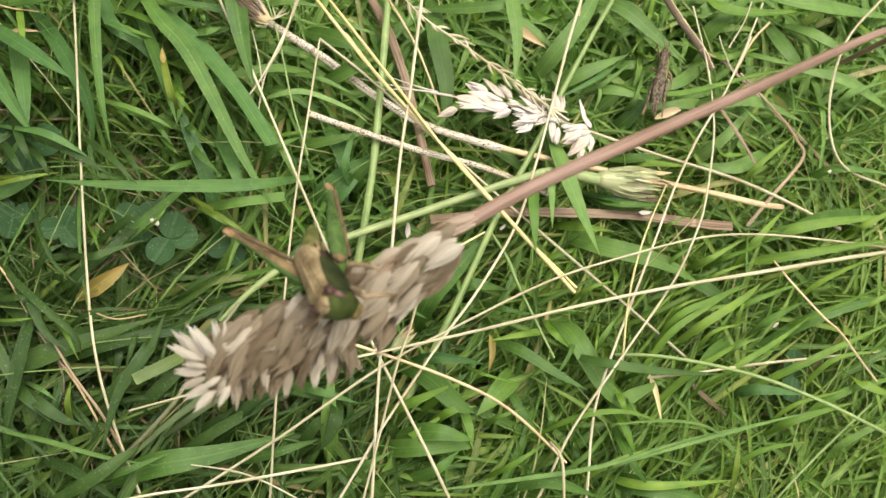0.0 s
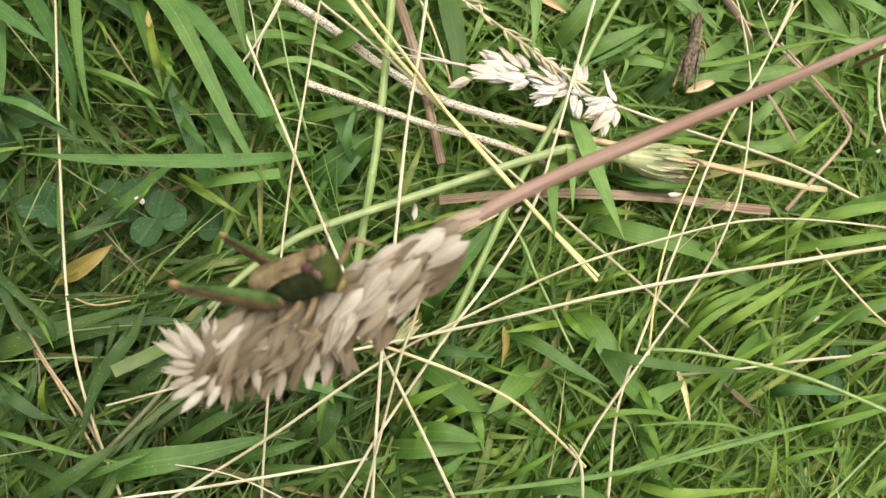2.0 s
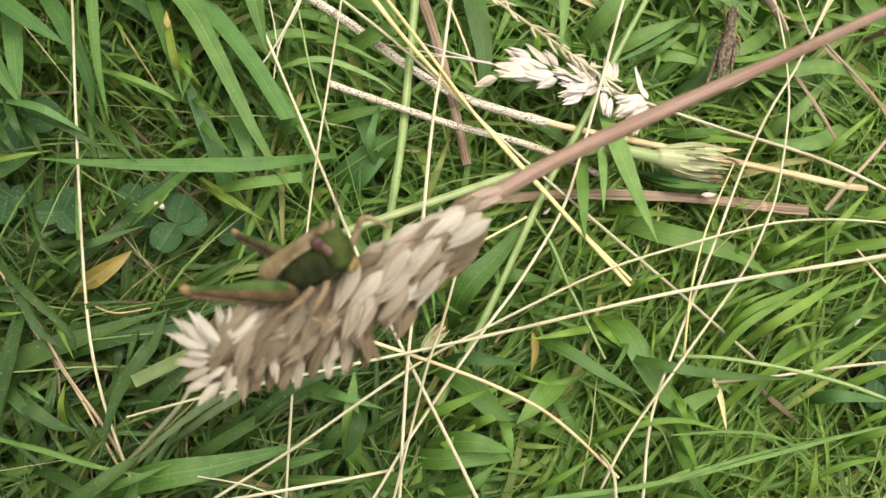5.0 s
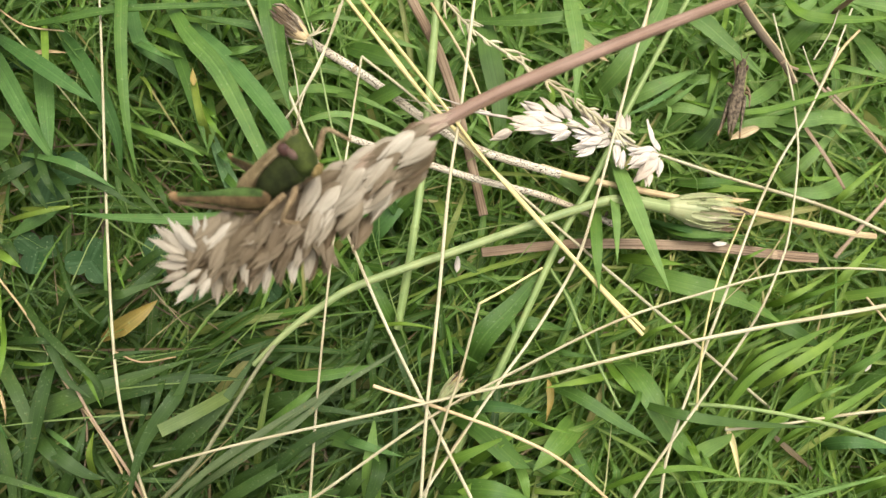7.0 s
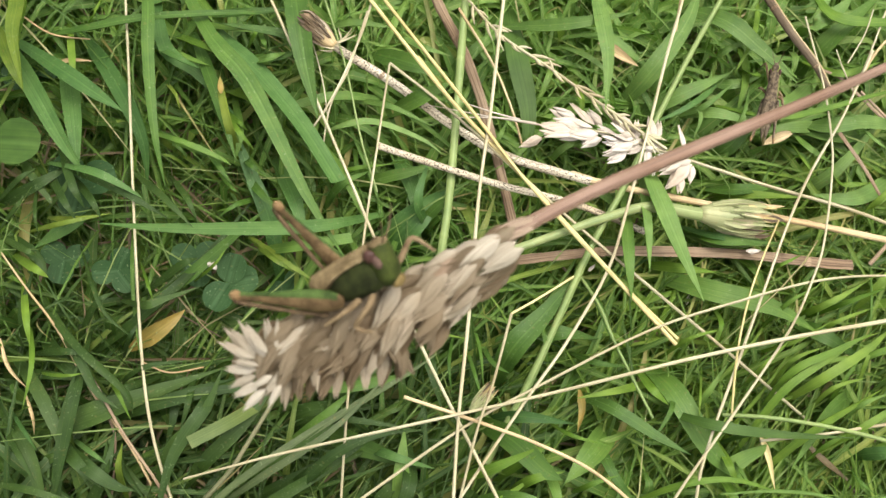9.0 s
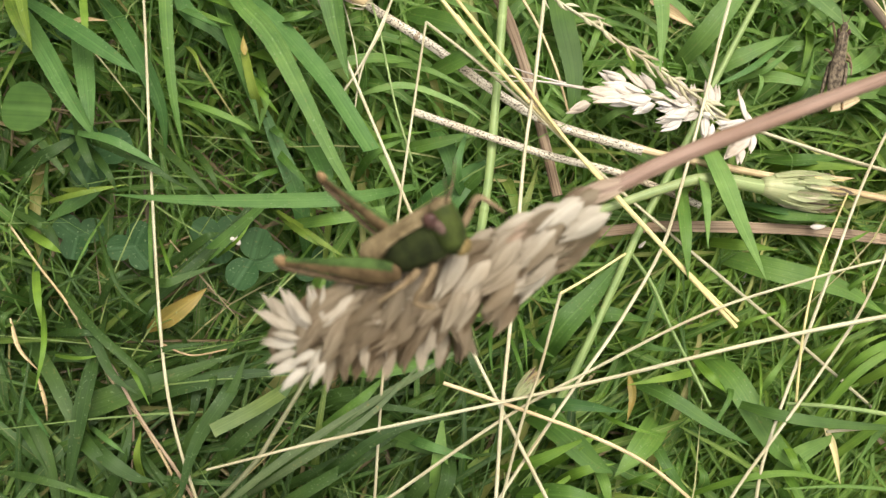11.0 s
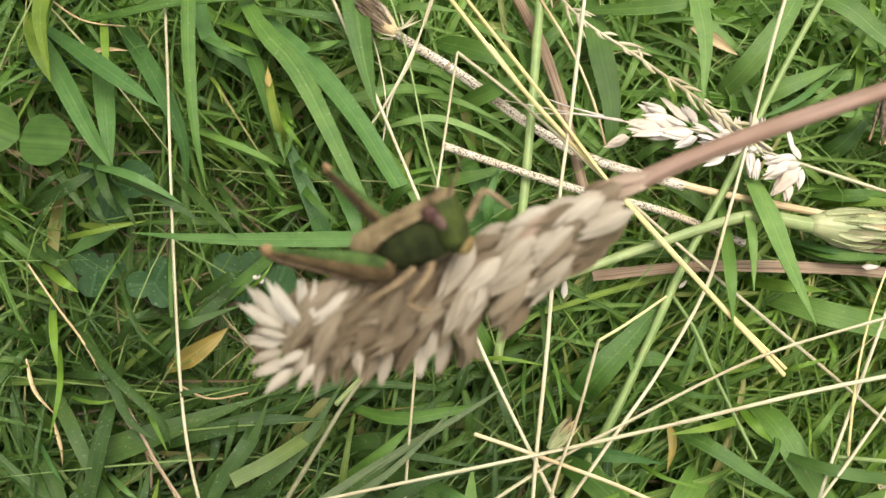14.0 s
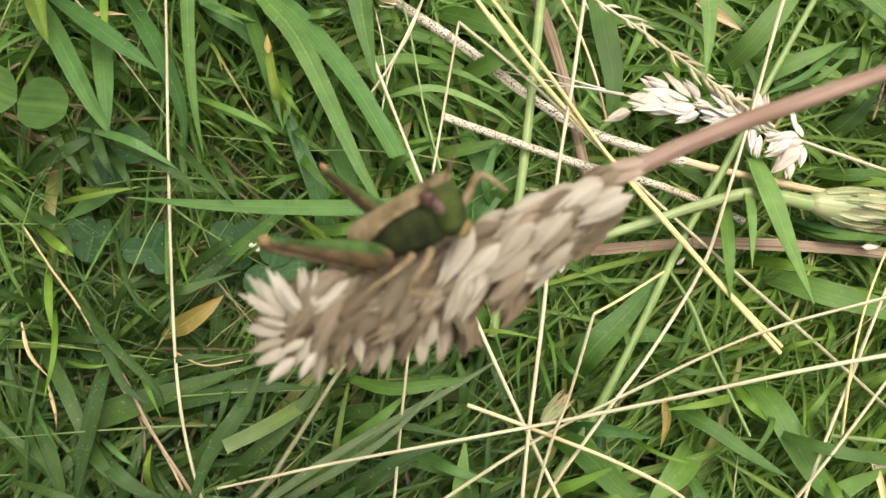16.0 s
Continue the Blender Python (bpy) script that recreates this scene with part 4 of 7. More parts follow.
blade("p", 1.8, ((125.9, 48.2, 20.0), (122.9, 51.2, 36.0), (139.3, 58.1, 35.5)))
blade("l", 1.4, ((104.3, -40.0, 20.0), (109.3, -28.0, 36.0), (125.8, -24.6, 35.5)))
blade("l", 1.4, ((92.8, -49.6, 20.0), (96.1, -40.4, 36.0), (114.0, -35.7, 35.5)))
blade("g", 2.0, ((111.7, -57.7, 20.0), (112.2, -49.5, 36.0), (128.9, -43.4, 35.5)))
blade("l", 1.4, ((78.0, -62.0, 20.0), (85.1, -52.4, 36.0), (102.3, -49.5, 35.5)))
blade("l", 1.3, ((123.5, -13.1, 20.0), (123.3, -11.8, 36.0), (135.4, -4.9, 35.5)))
blade("p", 3.1, ((109.1, 81.6, 20.0), (113.6, 70.5, 36.0), (128.3, 62.7, 35.5)))
blade("l", 1.8, ((138.1, 88.2, 20.0), (132.8, 72.1, 36.0), (144.4, 67.7, 35.5)))
blade("g", 2.0, ((-93.7, -60.3, 20.0), (-78.1, -56.7, 36.0), (-65.8, -52.0, 35.5)))
blade("m", 2.6, ((-101.8, -52.8, 20.0), (-87.3, -55.6, 36.0), (-75.3, -63.7, 35.5)))
blade("g", 1.8, ((-29.9, -60.3, 20.0), (-20.3, -55.4, 36.0), (-12.7, -51.6, 35.5)))
blade("g", 2.6, ((-10.9, -60.3, 20.0), (-2.4, -56.6, 36.0), (4.2, -51.5, 35.5)))
blade("l", 1.4, ((11.5, -60.3, 20.0), (17.4, -55.3, 36.0), (28.5, -48.8, 35.5)))
blade("l", 1.2, ((37.5, -63.0, 20.0), (43.4, -55.2, 36.0), (55.1, -51.2, 35.5)))

blade("m", 5.2, ((-116.4, -35.3, 18.0), (-99.9, -30.4, 32.0), (-88.3, -25.8, 32.0), (-69.6, -18.4, 30.0)))
blade("m", 3.1, ((-71.8, -19.5, 24.0), (-71.8, -27.0, 38.0), (-78.0, -38.1, 38.0), (-81.3, -52.3, 36.0)))
blade("f", 1.7, ((-78.4, -56.2, 32.0), (-64.9, -44.0, 40.0), (-52.4, -35.0, 40.0), (-40.6, -27.4, 40.0), (-28.4, -19.8, 40.0), (-20.1, -13.9, 38.0)))
blade("p", 1.1, ((-106.8, -46.2, 34.0), (-92.6, -49.1, 38.0), (-79.7, -52.8, 38.0), (-68.3, -54.8, 36.0)))
blade("m", 1.7, ((-114.0, -3.5, 24.0), (-99.5, -15.5, 38.0), (-89.2, -24.4, 38.0), (-87.6, -29.1, 36.0)))
blade("m", 2.4, ((-102.1, -8.8, 22.0), (-99.9, -23.9, 36.0), (-101.3, -37.3, 36.0), (-102.9, -48.0, 34.0)))
blade("m", 2.6, ((-107.4, -33.3, 23.0), (-96.1, -40.1, 37.0), (-89.9, -44.2, 37.0), (-85.7, -45.4, 35.0)))
blade("m", 3.3, ((-26.7, -33.1, 24.0), (-26.9, -42.1, 38.0), (-28.6, -48.2, 38.0), (-30.7, -51.4, 36.0)))
blade("b", 1.9, ((-38.7, -34.9, 24.0), (-30.9, -37.5, 38.0), (-21.2, -40.2, 36.0)))
blade("m", 4.3, ((-60.3, -32.1, 14.0), (-50.0, -27.8, 28.0), (-38.4, -26.1, 26.0)))
blade("m", 2.7, ((-70.9, -57.1, 20.0), (-57.1, -47.7, 34.0), (-45.1, -40.6, 34.0), (-34.0, -35.3, 32.0)))
blade("g", 2.4, ((-57.8, -18.7, 20.0), (-44.8, -22.5, 34.0), (-33.3, -20.9, 34.0), (-25.5, -18.9, 32.0)))
blade("m", 2.9, ((-37.1, -55.7, 20.0), (-32.3, -46.0, 34.0), (-26.1, -40.9, 32.0)))
blade("g", 2.4, ((-55.7, -55.2, 19.0), (-42.1, -52.2, 33.0), (-29.7, -48.5, 31.0)))
blade("m", 2.4, ((-101.1, -54.8, 20.0), (-93.2, -43.1, 34.0), (-93.5, -34.6, 32.0)))
blade("m", 2.0, ((-86.0, -15.1, 17.0), (-79.9, -26.8, 31.0), (-81.4, -36.8, 29.0)))
blade("p", 0.9, ((43.3, -55.6, 39.0), (63.9, -49.8, 42.0), (85.0, -44.7, 42.0), (99.4, -41.9, 40.0)))
blade("p", 0.7, ((44.1, -45.2, 38.0), (57.9, -44.3, 41.0), (70.1, -46.4, 41.0), (80.4, -55.4, 39.0)))
blade("l", 1.7, ((49.2, -31.5, 23.0), (46.9, -38.5, 37.0), (50.2, -45.0, 35.0)))
blade("l", 2.2, ((66.1, -24.8, 23.0), (71.2, -18.7, 37.0), (83.5, -11.4, 37.0), (91.1, -5.9, 35.0)))
blade("g", 2.4, ((89.4, -22.1, 23.0), (90.4, -17.4, 37.0), (103.5, -11.2, 35.0)))
blade("b", 2.9, ((84.3, -37.3, 19.0), (88.4, -35.8, 33.0), (103.1, -37.0, 31.0)))
blade("l", 1.9, ((-0.6, -44.7, 20.0), (-8.0, -48.2, 34.0), (4.1, -40.7, 32.0)))
blade("g", 4.4, ((-15.7, -51.3, 20.0), (-6.7, -50.9, 34.0), (8.2, -49.1, 32.0)), cut=True)
blade("g", 2.7, ((5.0, -35.1, 20.0), (6.4, -44.2, 34.0), (8.4, -51.9, 32.0)))
blade("l", 2.2, ((48.3, -37.1, 21.0), (48.1, -45.0, 35.0), (52.7, -55.4, 33.0)))
blade("b", 1.9, ((-114.6, 29.9, 26.0), (-100.4, 24.3, 40.0), (-94.0, 21.6, 40.0), (-88.7, 18.8, 38.0)))
blade("p", 1.9, ((-70.3, 58.2, 26.0), (-63.2, 53.6, 40.0), (-58.2, 56.6, 38.0)))
blade("b", 1.7, ((-93.3, 62.6, 24.0), (-84.4, 53.8, 38.0), (-78.7, 51.8, 36.0)))
blade("g", 1.4, ((-93.0, 39.0, 26.0), (-81.2, 32.2, 40.0), (-73.4, 29.2, 40.0), (-69.7, 27.7, 38.0)))
blade("m", 1.7, ((-117.3, 17.7, 20.0), (-108.0, 20.7, 34.0), (-106.7, 26.8, 32.0)))
blade("m", 1.9, ((-114.1, 38.2, 22.0), (-105.7, 22.9, 36.0), (-102.6, 16.9, 34.0)))
blade("l", 1.2, ((-74.3, 45.9, 27.0), (-68.5, 35.3, 41.0), (-64.7, 31.3, 39.0)))
blade("l", 1.5, ((50.0, 54.0, 27.0), (61.2, 45.4, 41.0), (74.9, 48.2, 41.0), (90.6, 53.3, 41.0), (109.7, 58.4, 39.0)))
blade("p", 3.4, ((78.7, 51.0, 22.0), (83.7, 47.1, 36.0), (94.7, 47.0, 36.0), (109.2, 42.5, 34.0)))
blade("g", 3.4, ((48.4, 32.6, 19.0), (54.2, 28.6, 33.0), (68.2, 30.9, 31.0)))
blade("g", 1.7, ((87.7, 70.1, 23.0), (95.2, 60.9, 37.0), (112.6, 59.4, 35.0)))
blade("b", 1.4, ((56.2, 61.4, 26.0), (41.0, 47.9, 40.0), (30.6, 42.7, 38.0)))
blade("b", 1.8, ((40.7, 22.1, 22.0), (47.3, 15.7, 36.0), (61.4, 15.3, 34.0)))
blade("p", 4.1, ((105.3, 83.8, 21.0), (104.2, 65.7, 35.0), (112.9, 57.5, 33.0)))
blade("p", 1.6, ((54.8, 44.2, 22.0), (55.2, 45.2, 36.0), (59.6, 56.4, 34.0)))
blade("l", 1.6, ((91.1, 23.6, 23.0), (90.9, 27.0, 37.0), (105.8, 38.7, 35.0)))
blade("g", 1.6, ((73.3, 51.5, 23.0), (71.9, 39.8, 37.0), (80.4, 35.7, 35.0)))
blade("p", 2.1, ((61.4, 78.1, 25.0), (63.0, 63.0, 39.0), (71.4, 57.5, 37.0)))
blade("g", 5.5, ((-85.3, -60.0, 20.0), (-69.7, -54.9, 34.0), (-55.8, -52.3, 34.0), (-36.8, -47.4, 32.0)))
blade("m", 3.1, ((-96.8, -64.8, 24.0), (-83.5, -58.5, 38.0), (-76.1, -52.9, 38.0), (-72.8, -50.5, 36.0)))
blade("p", 1.1, ((-2.2, -61.2, 37.0), (19.5, -58.4, 40.0), (39.7, -55.6, 40.0), (62.5, -49.4, 40.0), (87.4, -44.3, 38.0)))
blade("g", 4.7, ((45.3, -58.8, 21.0), (54.9, -61.4, 35.0), (74.2, -65.6, 33.0)))
blade("g", 2.3, ((48.5, -41.7, 23.0), (48.5, -53.3, 37.0), (54.2, -61.0, 35.0)))
blade("l", 1.5, ((72.9, -37.1, 24.0), (79.0, -30.3, 38.0), (92.6, -22.7, 38.0), (104.6, -15.3, 36.0)))
blade("l", 1.5, ((79.4, -16.6, 24.0), (85.3, -12.2, 38.0), (105.6, -5.1, 36.0)))
blade("l", 2.1, ((93.2, -49.3, 22.0), (96.7, -44.1, 36.0), (118.4, -38.7, 34.0)))
blade("y", 1.8, ((82.9, -65.7, 23.0), (78.2, -56.2, 37.0), (80.8, -47.7, 35.0)))
blade("m", 1.8, ((-102.1, -53.0, 20.0), (-93.1, -42.5, 34.0), (-91.9, -31.9, 32.0)))

# ---- dry stalks and green stems ----
STALK_LABEL = {
    "faded": "faded grey-green grass stem bent into the lawn",
    "cream": "thin cream-coloured dry grass stalk lying across the lawn",
    "yellow": "thin golden dry grass stalk lying across the lawn",
    "tan": "thin tan dead grass stalk lying in the lawn",
    "brown": "thin brown dead stalk lying in the lawn",
    "greenstem": "pale-green round grass stem in the lawn",
}


def stalk(name, kind, r0, r1, points, label=""):
    pile = Pile()
    n = max(10, 4 * len(points))
    line = glide(points, n)
    rng = random.Random(len(points) * 31 + int(points[0][0] * 10))
    thick = r0 > 0.9
    tube(pile, line, (r0, (r0 + r1) / 2, r1), 14 if thick else 7, 0.5 if kind == "brown" else 0.85, 0.07 if thick else 0.05, rng, 0.16 if thick and kind != "greenstem" else 0.0)
    o = Vector(pile.v[0])
    ob = thing(name, pile, STALK[kind], label or STALK_LABEL[kind], "stalk" if kind != "greenstem" else "grass stem", "stalks lying in the lawn")
    if thick:
        for k in (n // 3, 3 * n // 4):
            joint = Pile()
            r = r0 + (r1 - r0) * k / n
            tube(joint, [q - o for q in glide((line[k].lerp(line[k + 1], 0.1), line[k].lerp(line[k + 1], 0.3), line[k].lerp(line[k + 1], 0.5)), 4)], (r * 0.98, r * 1.14, r * 0.98), 12, 0.55 if kind == "brown" else 0.9)
            part("joint", joint, STALK["brown" if kind != "greenstem" else kind], ob)
    return ob


stalk("dry_grass_stalk", "cream", 0.29, 0.38, ((-99.6, 87.2, 37.0), (-97.5, 68.4, 36.0), (-95.3, 51.1, 36.0), (-90.5, 12.6, 37.0), (-86.5, -17.8, 36.0), (-83.2, -33.6, 35.0), (-78.7, -47.0, 33.0), (-73.7, -59.9, 29.0), (-65.0, -82.3, 20.0)))
stalk("dry_grass_stalk", "cream", 0.33, 0.43, ((-68.9, 82.3, 39.0), (-62.6, 68.2, 41.0), (-50.1, 41.8, 41.0), (-36.7, 11.8, 41.0), (-25.4, -13.5, 43.0), (-8.3, -46.0, 43.0), (-1.4, -58.4, 39.0), (10.3, -79.4, 30.0)))
stalk("dry_grass_stalk", "cream", 0.30, 0.25, ((-38.2, 70.4, 43.0), (-40.9, 60.0, 43.0), (-45.1, 48.3, 43.0), (-49.2, 40.4, 41.0), (-53.2, 35.1, 39.0)))
stalk("dry_grass_stalk", "cream", 0.25, 0.20, ((-39.7, 65.4, 44.0), (-43.5, 51.2, 43.0), (-47.5, 42.6, 41.0), (-49.0, 32.5, 39.0)))
stalk("dry_grass_stalk", "cream", 0.20, 0.15, ((-56.2, 70.1, 37.0), (-52.1, 58.0, 38.0), (-49.5, 48.3, 39.0), (-48.2, 40.6, 39.0)))
stalk("dry_grass_stalk", "cream", 0.28, 0.33, ((-34.0, 53.4, 42.0), (-36.3, 33.1, 41.0), (-39.1, 7.1, 41.0), (-41.0, -23.3, 40.0), (-41.8, -46.5, 38.0), (-42.1, -59.2, 34.0), (-42.7, -83.2, 25.0)))
stalk("dry_grass_stalk", "cream", 0.35, 0.40, ((-34.0, 53.4, 42.0), (-18.8, 42.1, 41.0), (11.1, 16.2, 40.0), (46.8, -11.2, 36.0), (60.9, -21.1, 32.0), (73.0, -28.3, 26.0)))
stalk("dry_grass_stalk", "yellow", 0.44, 0.54, ((-44.1, 75.3, 44.0), (-38.5, 67.6, 44.0), (-19.2, 43.8, 44.0), (0.4, 23.6, 43.0), (33.5, -11.8, 42.0)))
stalk("dry_grass_stalk", "yellow", 0.39, 0.44, ((-41.4, 77.6, 43.0), (-35.2, 67.9, 44.0), (-15.3, 42.2, 45.0), (-1.2, 24.6, 44.0), (18.4, 4.6, 42.0), (34.3, -10.4, 41.0)))
stalk("dry_grass_stalk", "yellow", 0.25, 0.25, ((-27.3, 55.1, 43.0), (-20.6, 45.8, 44.0), (-18.8, 43.5, 43.0)))
stalk("dry_grass_stalk", "cream", 0.43, 0.38, ((-4.7, 88.1, 43.0), (-6.9, 70.6, 44.0), (-10.1, 41.4, 44.0), (-12.9, 21.1, 45.0), (-15.2, -7.1, 46.0), (-17.2, -27.9, 46.0), (-17.8, -44.6, 43.0), (-17.9, -58.7, 39.0), (-18.1, -82.7, 30.0)))
stalk("dry_grass_stalk", "yellow", 0.28, 0.28, ((-7.0, -7.2, 53.0), (-0.8, -3.5, 50.0), (9.4, 3.1, 43.0)))
stalk("dry_grass_stalk", "cream", 0.31, 0.31, ((-7.0, -7.2, 53.0), (-10.5, -22.0, 50.0), (-13.5, -31.5, 48.0), (-16.5, -45.7, 44.0), (-19.2, -58.7, 40.0), (-24.1, -82.2, 31.0)))
stalk("dry_grass_stalk", "cream", 0.25, 0.35, ((74.4, 75.3, 37.0), (76.6, 55.7, 39.0), (76.3, 42.8, 41.0), (75.3, 32.2, 42.0), (71.3, 14.7, 43.0), (67.7, 5.0, 43.0), (60.3, -8.6, 43.0), (44.7, -28.9, 43.0), (33.3, -46.1, 38.0), (27.0, -59.7, 34.0), (16.9, -81.5, 25.0)))
stalk("dry_grass_stalk", "cream", 0.30, 0.40, ((89.7, 64.9, 41.0), (79.6, 46.0, 41.0), (70.7, 32.3, 41.0), (63.4, 18.4, 41.0), (56.1, 1.6, 41.0), (49.3, -13.9, 41.0), (40.3, -35.8, 40.0), (38.6, -46.6, 37.0), (38.5, -59.8, 33.0), (38.3, -83.8, 24.0)))
stalk("dry_grass_stalk", "yellow", 0.20, 0.29, ((60.5, 18.7, 42.0), (55.0, 7.5, 42.0), (51.2, -2.1, 42.0), (48.0, -14.1, 42.0), (46.6, -28.8, 40.0)))
stalk("dry_grass_stalk", "cream", 0.23, 0.60, ((-74.4, -42.3, 44.0), (-65.6, -39.9, 46.0), (-53.1, -36.6, 47.0), (-20.2, -29.0, 48.0), (6.0, -22.8, 47.0), (33.2, -15.8, 47.0), (59.3, -10.0, 46.0), (84.3, -5.2, 44.0), (110.5, 0.0, 40.0), (141.9, 6.2, 31.0)))
stalk("dry_grass_stalk", "cream", 0.34, 0.29, ((-66.0, -65.0, 34.0), (-43.3, -50.2, 41.0), (-37.4, -46.2, 42.0), (-16.7, -31.5, 45.0), (1.6, -21.5, 44.0), (27.0, -8.8, 43.0), (50.5, -0.9, 43.0), (69.6, 4.3, 42.0), (88.0, 6.4, 40.0), (114.3, 6.4, 36.0), (146.3, 6.4, 27.0)))
stalk("dry_grass_stalk", "cream", 0.39, 0.34, ((43.2, 91.2, 39.0), (39.5, 75.5, 41.0), (34.3, 59.4, 42.0), (29.3, 41.5, 42.0), (23.3, 20.3, 41.0), (17.8, 4.9, 42.0), (7.2, -12.5, 43.0), (-2.2, -25.2, 44.0), (-16.1, -46.1, 41.0), (-23.3, -58.9, 37.0), (-35.1, -79.8, 28.0)))
stalk("dry_grass_stalk", "tan", 0.41, 0.37, ((-29.2, -24.9, 47.0), (-19.9, -27.7, 46.0), (-10.3, -30.8, 46.0), (0.0, -34.3, 45.0), (11.5, -39.4, 44.0), (20.8, -45.9, 42.0), (32.1, -54.8, 35.0)))
stalk("dry_grass_stalk", "cream", 0.35, 0.40, ((53.8, -33.2, 39.0), (68.3, -31.7, 39.0), (86.4, -29.1, 37.0), (111.1, -26.4, 33.0), (142.9, -22.9, 24.0)))
stalk("dry_grass_stalk", "tan", 0.24, 0.33, ((-120.7, 6.7, 32.0), (-113.6, -2.2, 32.0), (-107.0, -10.4, 31.0), (-98.6, -23.9, 30.0), (-89.0, -36.1, 30.0), (-81.9, -48.5, 27.0), (-75.2, -60.7, 23.0), (-63.6, -81.7, 14.0)))
stalk("dry_grass_stalk", "brown", 0.33, 0.24, ((-98.4, -23.2, 29.0), (-94.0, -30.6, 29.0), (-92.6, -36.2, 28.0), (-93.7, -48.2, 23.0)))
stalk("dry_grass_stalk", "tan", 0.34, 0.28, ((93.9, -0.3, 37.0), (94.9, -6.5, 42.0), (103.8, -16.1, 42.0), (109.1, -20.8, 42.0), (113.8, -27.5, 42.0), (122.2, -33.5, 37.0)))
stalk("dry_grass_stalk", "tan", 0.36, 0.26, ((-17.1, 70.8, 38.0), (-8.8, 57.0, 38.0), (-3.8, 45.9, 37.0), (-0.4, 36.9, 34.0)))
stalk("dead_stalk", "brown", 1.42, 1.28, ((-25.7, 84.0, 34.0), (-21.4, 73.9, 33.0), (-15.1, 62.4, 32.0), (-10.7, 50.5, 32.0), (-6.2, 34.7, 31.0), (-2.3, 18.2, 31.0)), "purple-brown dried flat stalk lying in the grass")
stalk("dead_stalk", "brown", 1.13, 1.33, ((-3.0, 8.5, 32.0), (10.3, 10.4, 32.0), (24.6, 11.9, 32.0), (53.6, 12.2, 32.0), (76.4, 10.9, 31.0), (85.1, 10.6, 31.0)), "pinkish-brown dead stalk lying in the grass")
stalk("dead_stalk", "brown", 0.54, 0.42, ((89.9, 11.0, 31.0), (95.3, 18.3, 35.0), (104.8, 29.8, 38.0), (103.8, 35.2, 38.0), (99.4, 43.0, 37.0), (87.9, 55.3, 37.0)), "thin reddish-brown bent dead stalk")
# Added tan strand, drawn as the pale edge of the dark brown stalk below.
stalk("dry_grass_stalk", "tan", 0.21, 0.16, ((59.8, 85.2, 41.0), (64.0, 77.3, 41.0), (69.2, 68.6, 41.0), (75.4, 61.0, 40.0), (78.5, 55.4, 39.0)))
stalk("dead_stalk", "darkbrown", 0.97, 0.83, ((59.4, 86.0, 39.0), (63.5, 78.3, 39.0), (69.0, 69.2, 39.0), (75.3, 61.5, 38.0), (79.1, 55.9, 37.0)), "dark brown dead stalk lying in the grass")
stalk("dry_grass_stalk", "brown", 0.44, 0.55, ((76.2, 61.9, 36.0), (84.3, 59.4, 35.0), (89.3, 55.4, 34.0), (97.5, 49.5, 32.0), (111.5, 40.1, 28.0), (138.1, 22.3, 19.0)))
stalk("dead_stalk", "tan", 0.87, 0.87, ((11.3, 30.2, 35.0), (20.9, 27.5, 36.0), (37.6, 24.5, 37.0), (62.5, 21.1, 36.0), (79.3, 18.8, 35.0), (93.3, 16.8, 34.0), (100.4, 16.6, 33.0)), "pale tan dead stalk running under the flower bud")
stalk("speckled_stalk", "speckled", 0.94, 0.98, ((-51.7, 61.4, 38.0), (-43.4, 56.8, 37.0), (-32.2, 50.6, 36.0), (-18.2, 40.8, 36.0), (-4.1, 33.8, 35.0), (16.0, 28.2, 36.0)), "pale dead flower stalk speckled with black spots")
stalk("speckled_stalk", "speckled", 0.85, 0.84, ((-36.3, 33.4, 40.0), (-19.8, 28.9, 39.0), (-4.7, 25.2, 38.0), (9.3, 22.7, 37.0), (21.0, 19.6, 35.0), (30.5, 17.1, 32.0)), "cut pale dead stalk speckled with brown spots")
stalk("green_grass_stem", "greenstem", 0.98, 1.05, ((-13.8, 89.5, 37.0), (-15.3, 73.7, 37.0), (-16.8, 51.0, 37.0), (-18.5, 25.4, 36.0), (-20.2, 10.3, 35.0), (-22.9, -10.5, 29.0)))
stalk("green_grass_stem", "greenstem", 0.61, 1.02, ((56.7, 88.6, 37.0), (51.0, 77.9, 38.0), (42.7, 63.3, 38.0), (32.3, 43.8, 38.0), (23.8, 26.7, 38.0), (15.7, 12.4, 38.0), (7.5, -5.3, 37.0), (-0.3, -22.3, 35.0), (-8.6, -39.1, 29.0)))
stalk("green_grass_stem", "greenstem", 0.25, 0.25, ((-50.5, 71.7, 39.0), (-44.7, 53.9, 40.0), (-40.0, 34.3, 40.0), (-35.9, 23.0, 37.0)))
stalk("green_grass_stem", "greenstem", 0.45, 0.50, ((44.3, -27.5, 41.0), (53.4, -28.1, 46.0), (68.4, -30.2, 46.0), (83.5, -33.7, 46.0), (98.6, -39.2, 46.0), (109.0, -43.8, 46.0), (123.9, -49.2, 41.0)))
stalk("green_grass_stem", "greenstem", 0.34, 0.44, ((28.4, -28.4, 39.0), (19.9, -11.9, 40.0), (16.4, -2.7, 39.0), (12.3, 6.0, 35.0)))
stalk("dry_grass_stalk", "tan", 0.38, 0.38, ((38.5, 68.4, 38.0), (39.9, 76.6, 39.0), (42.3, 87.5, 37.0)))
stalk("dry_grass_stalk", "cream", 0.27, 0.22, ((95.8, 77.4, 39.0), (89.5, 64.6, 40.0), (83.9, 53.4, 40.0)))
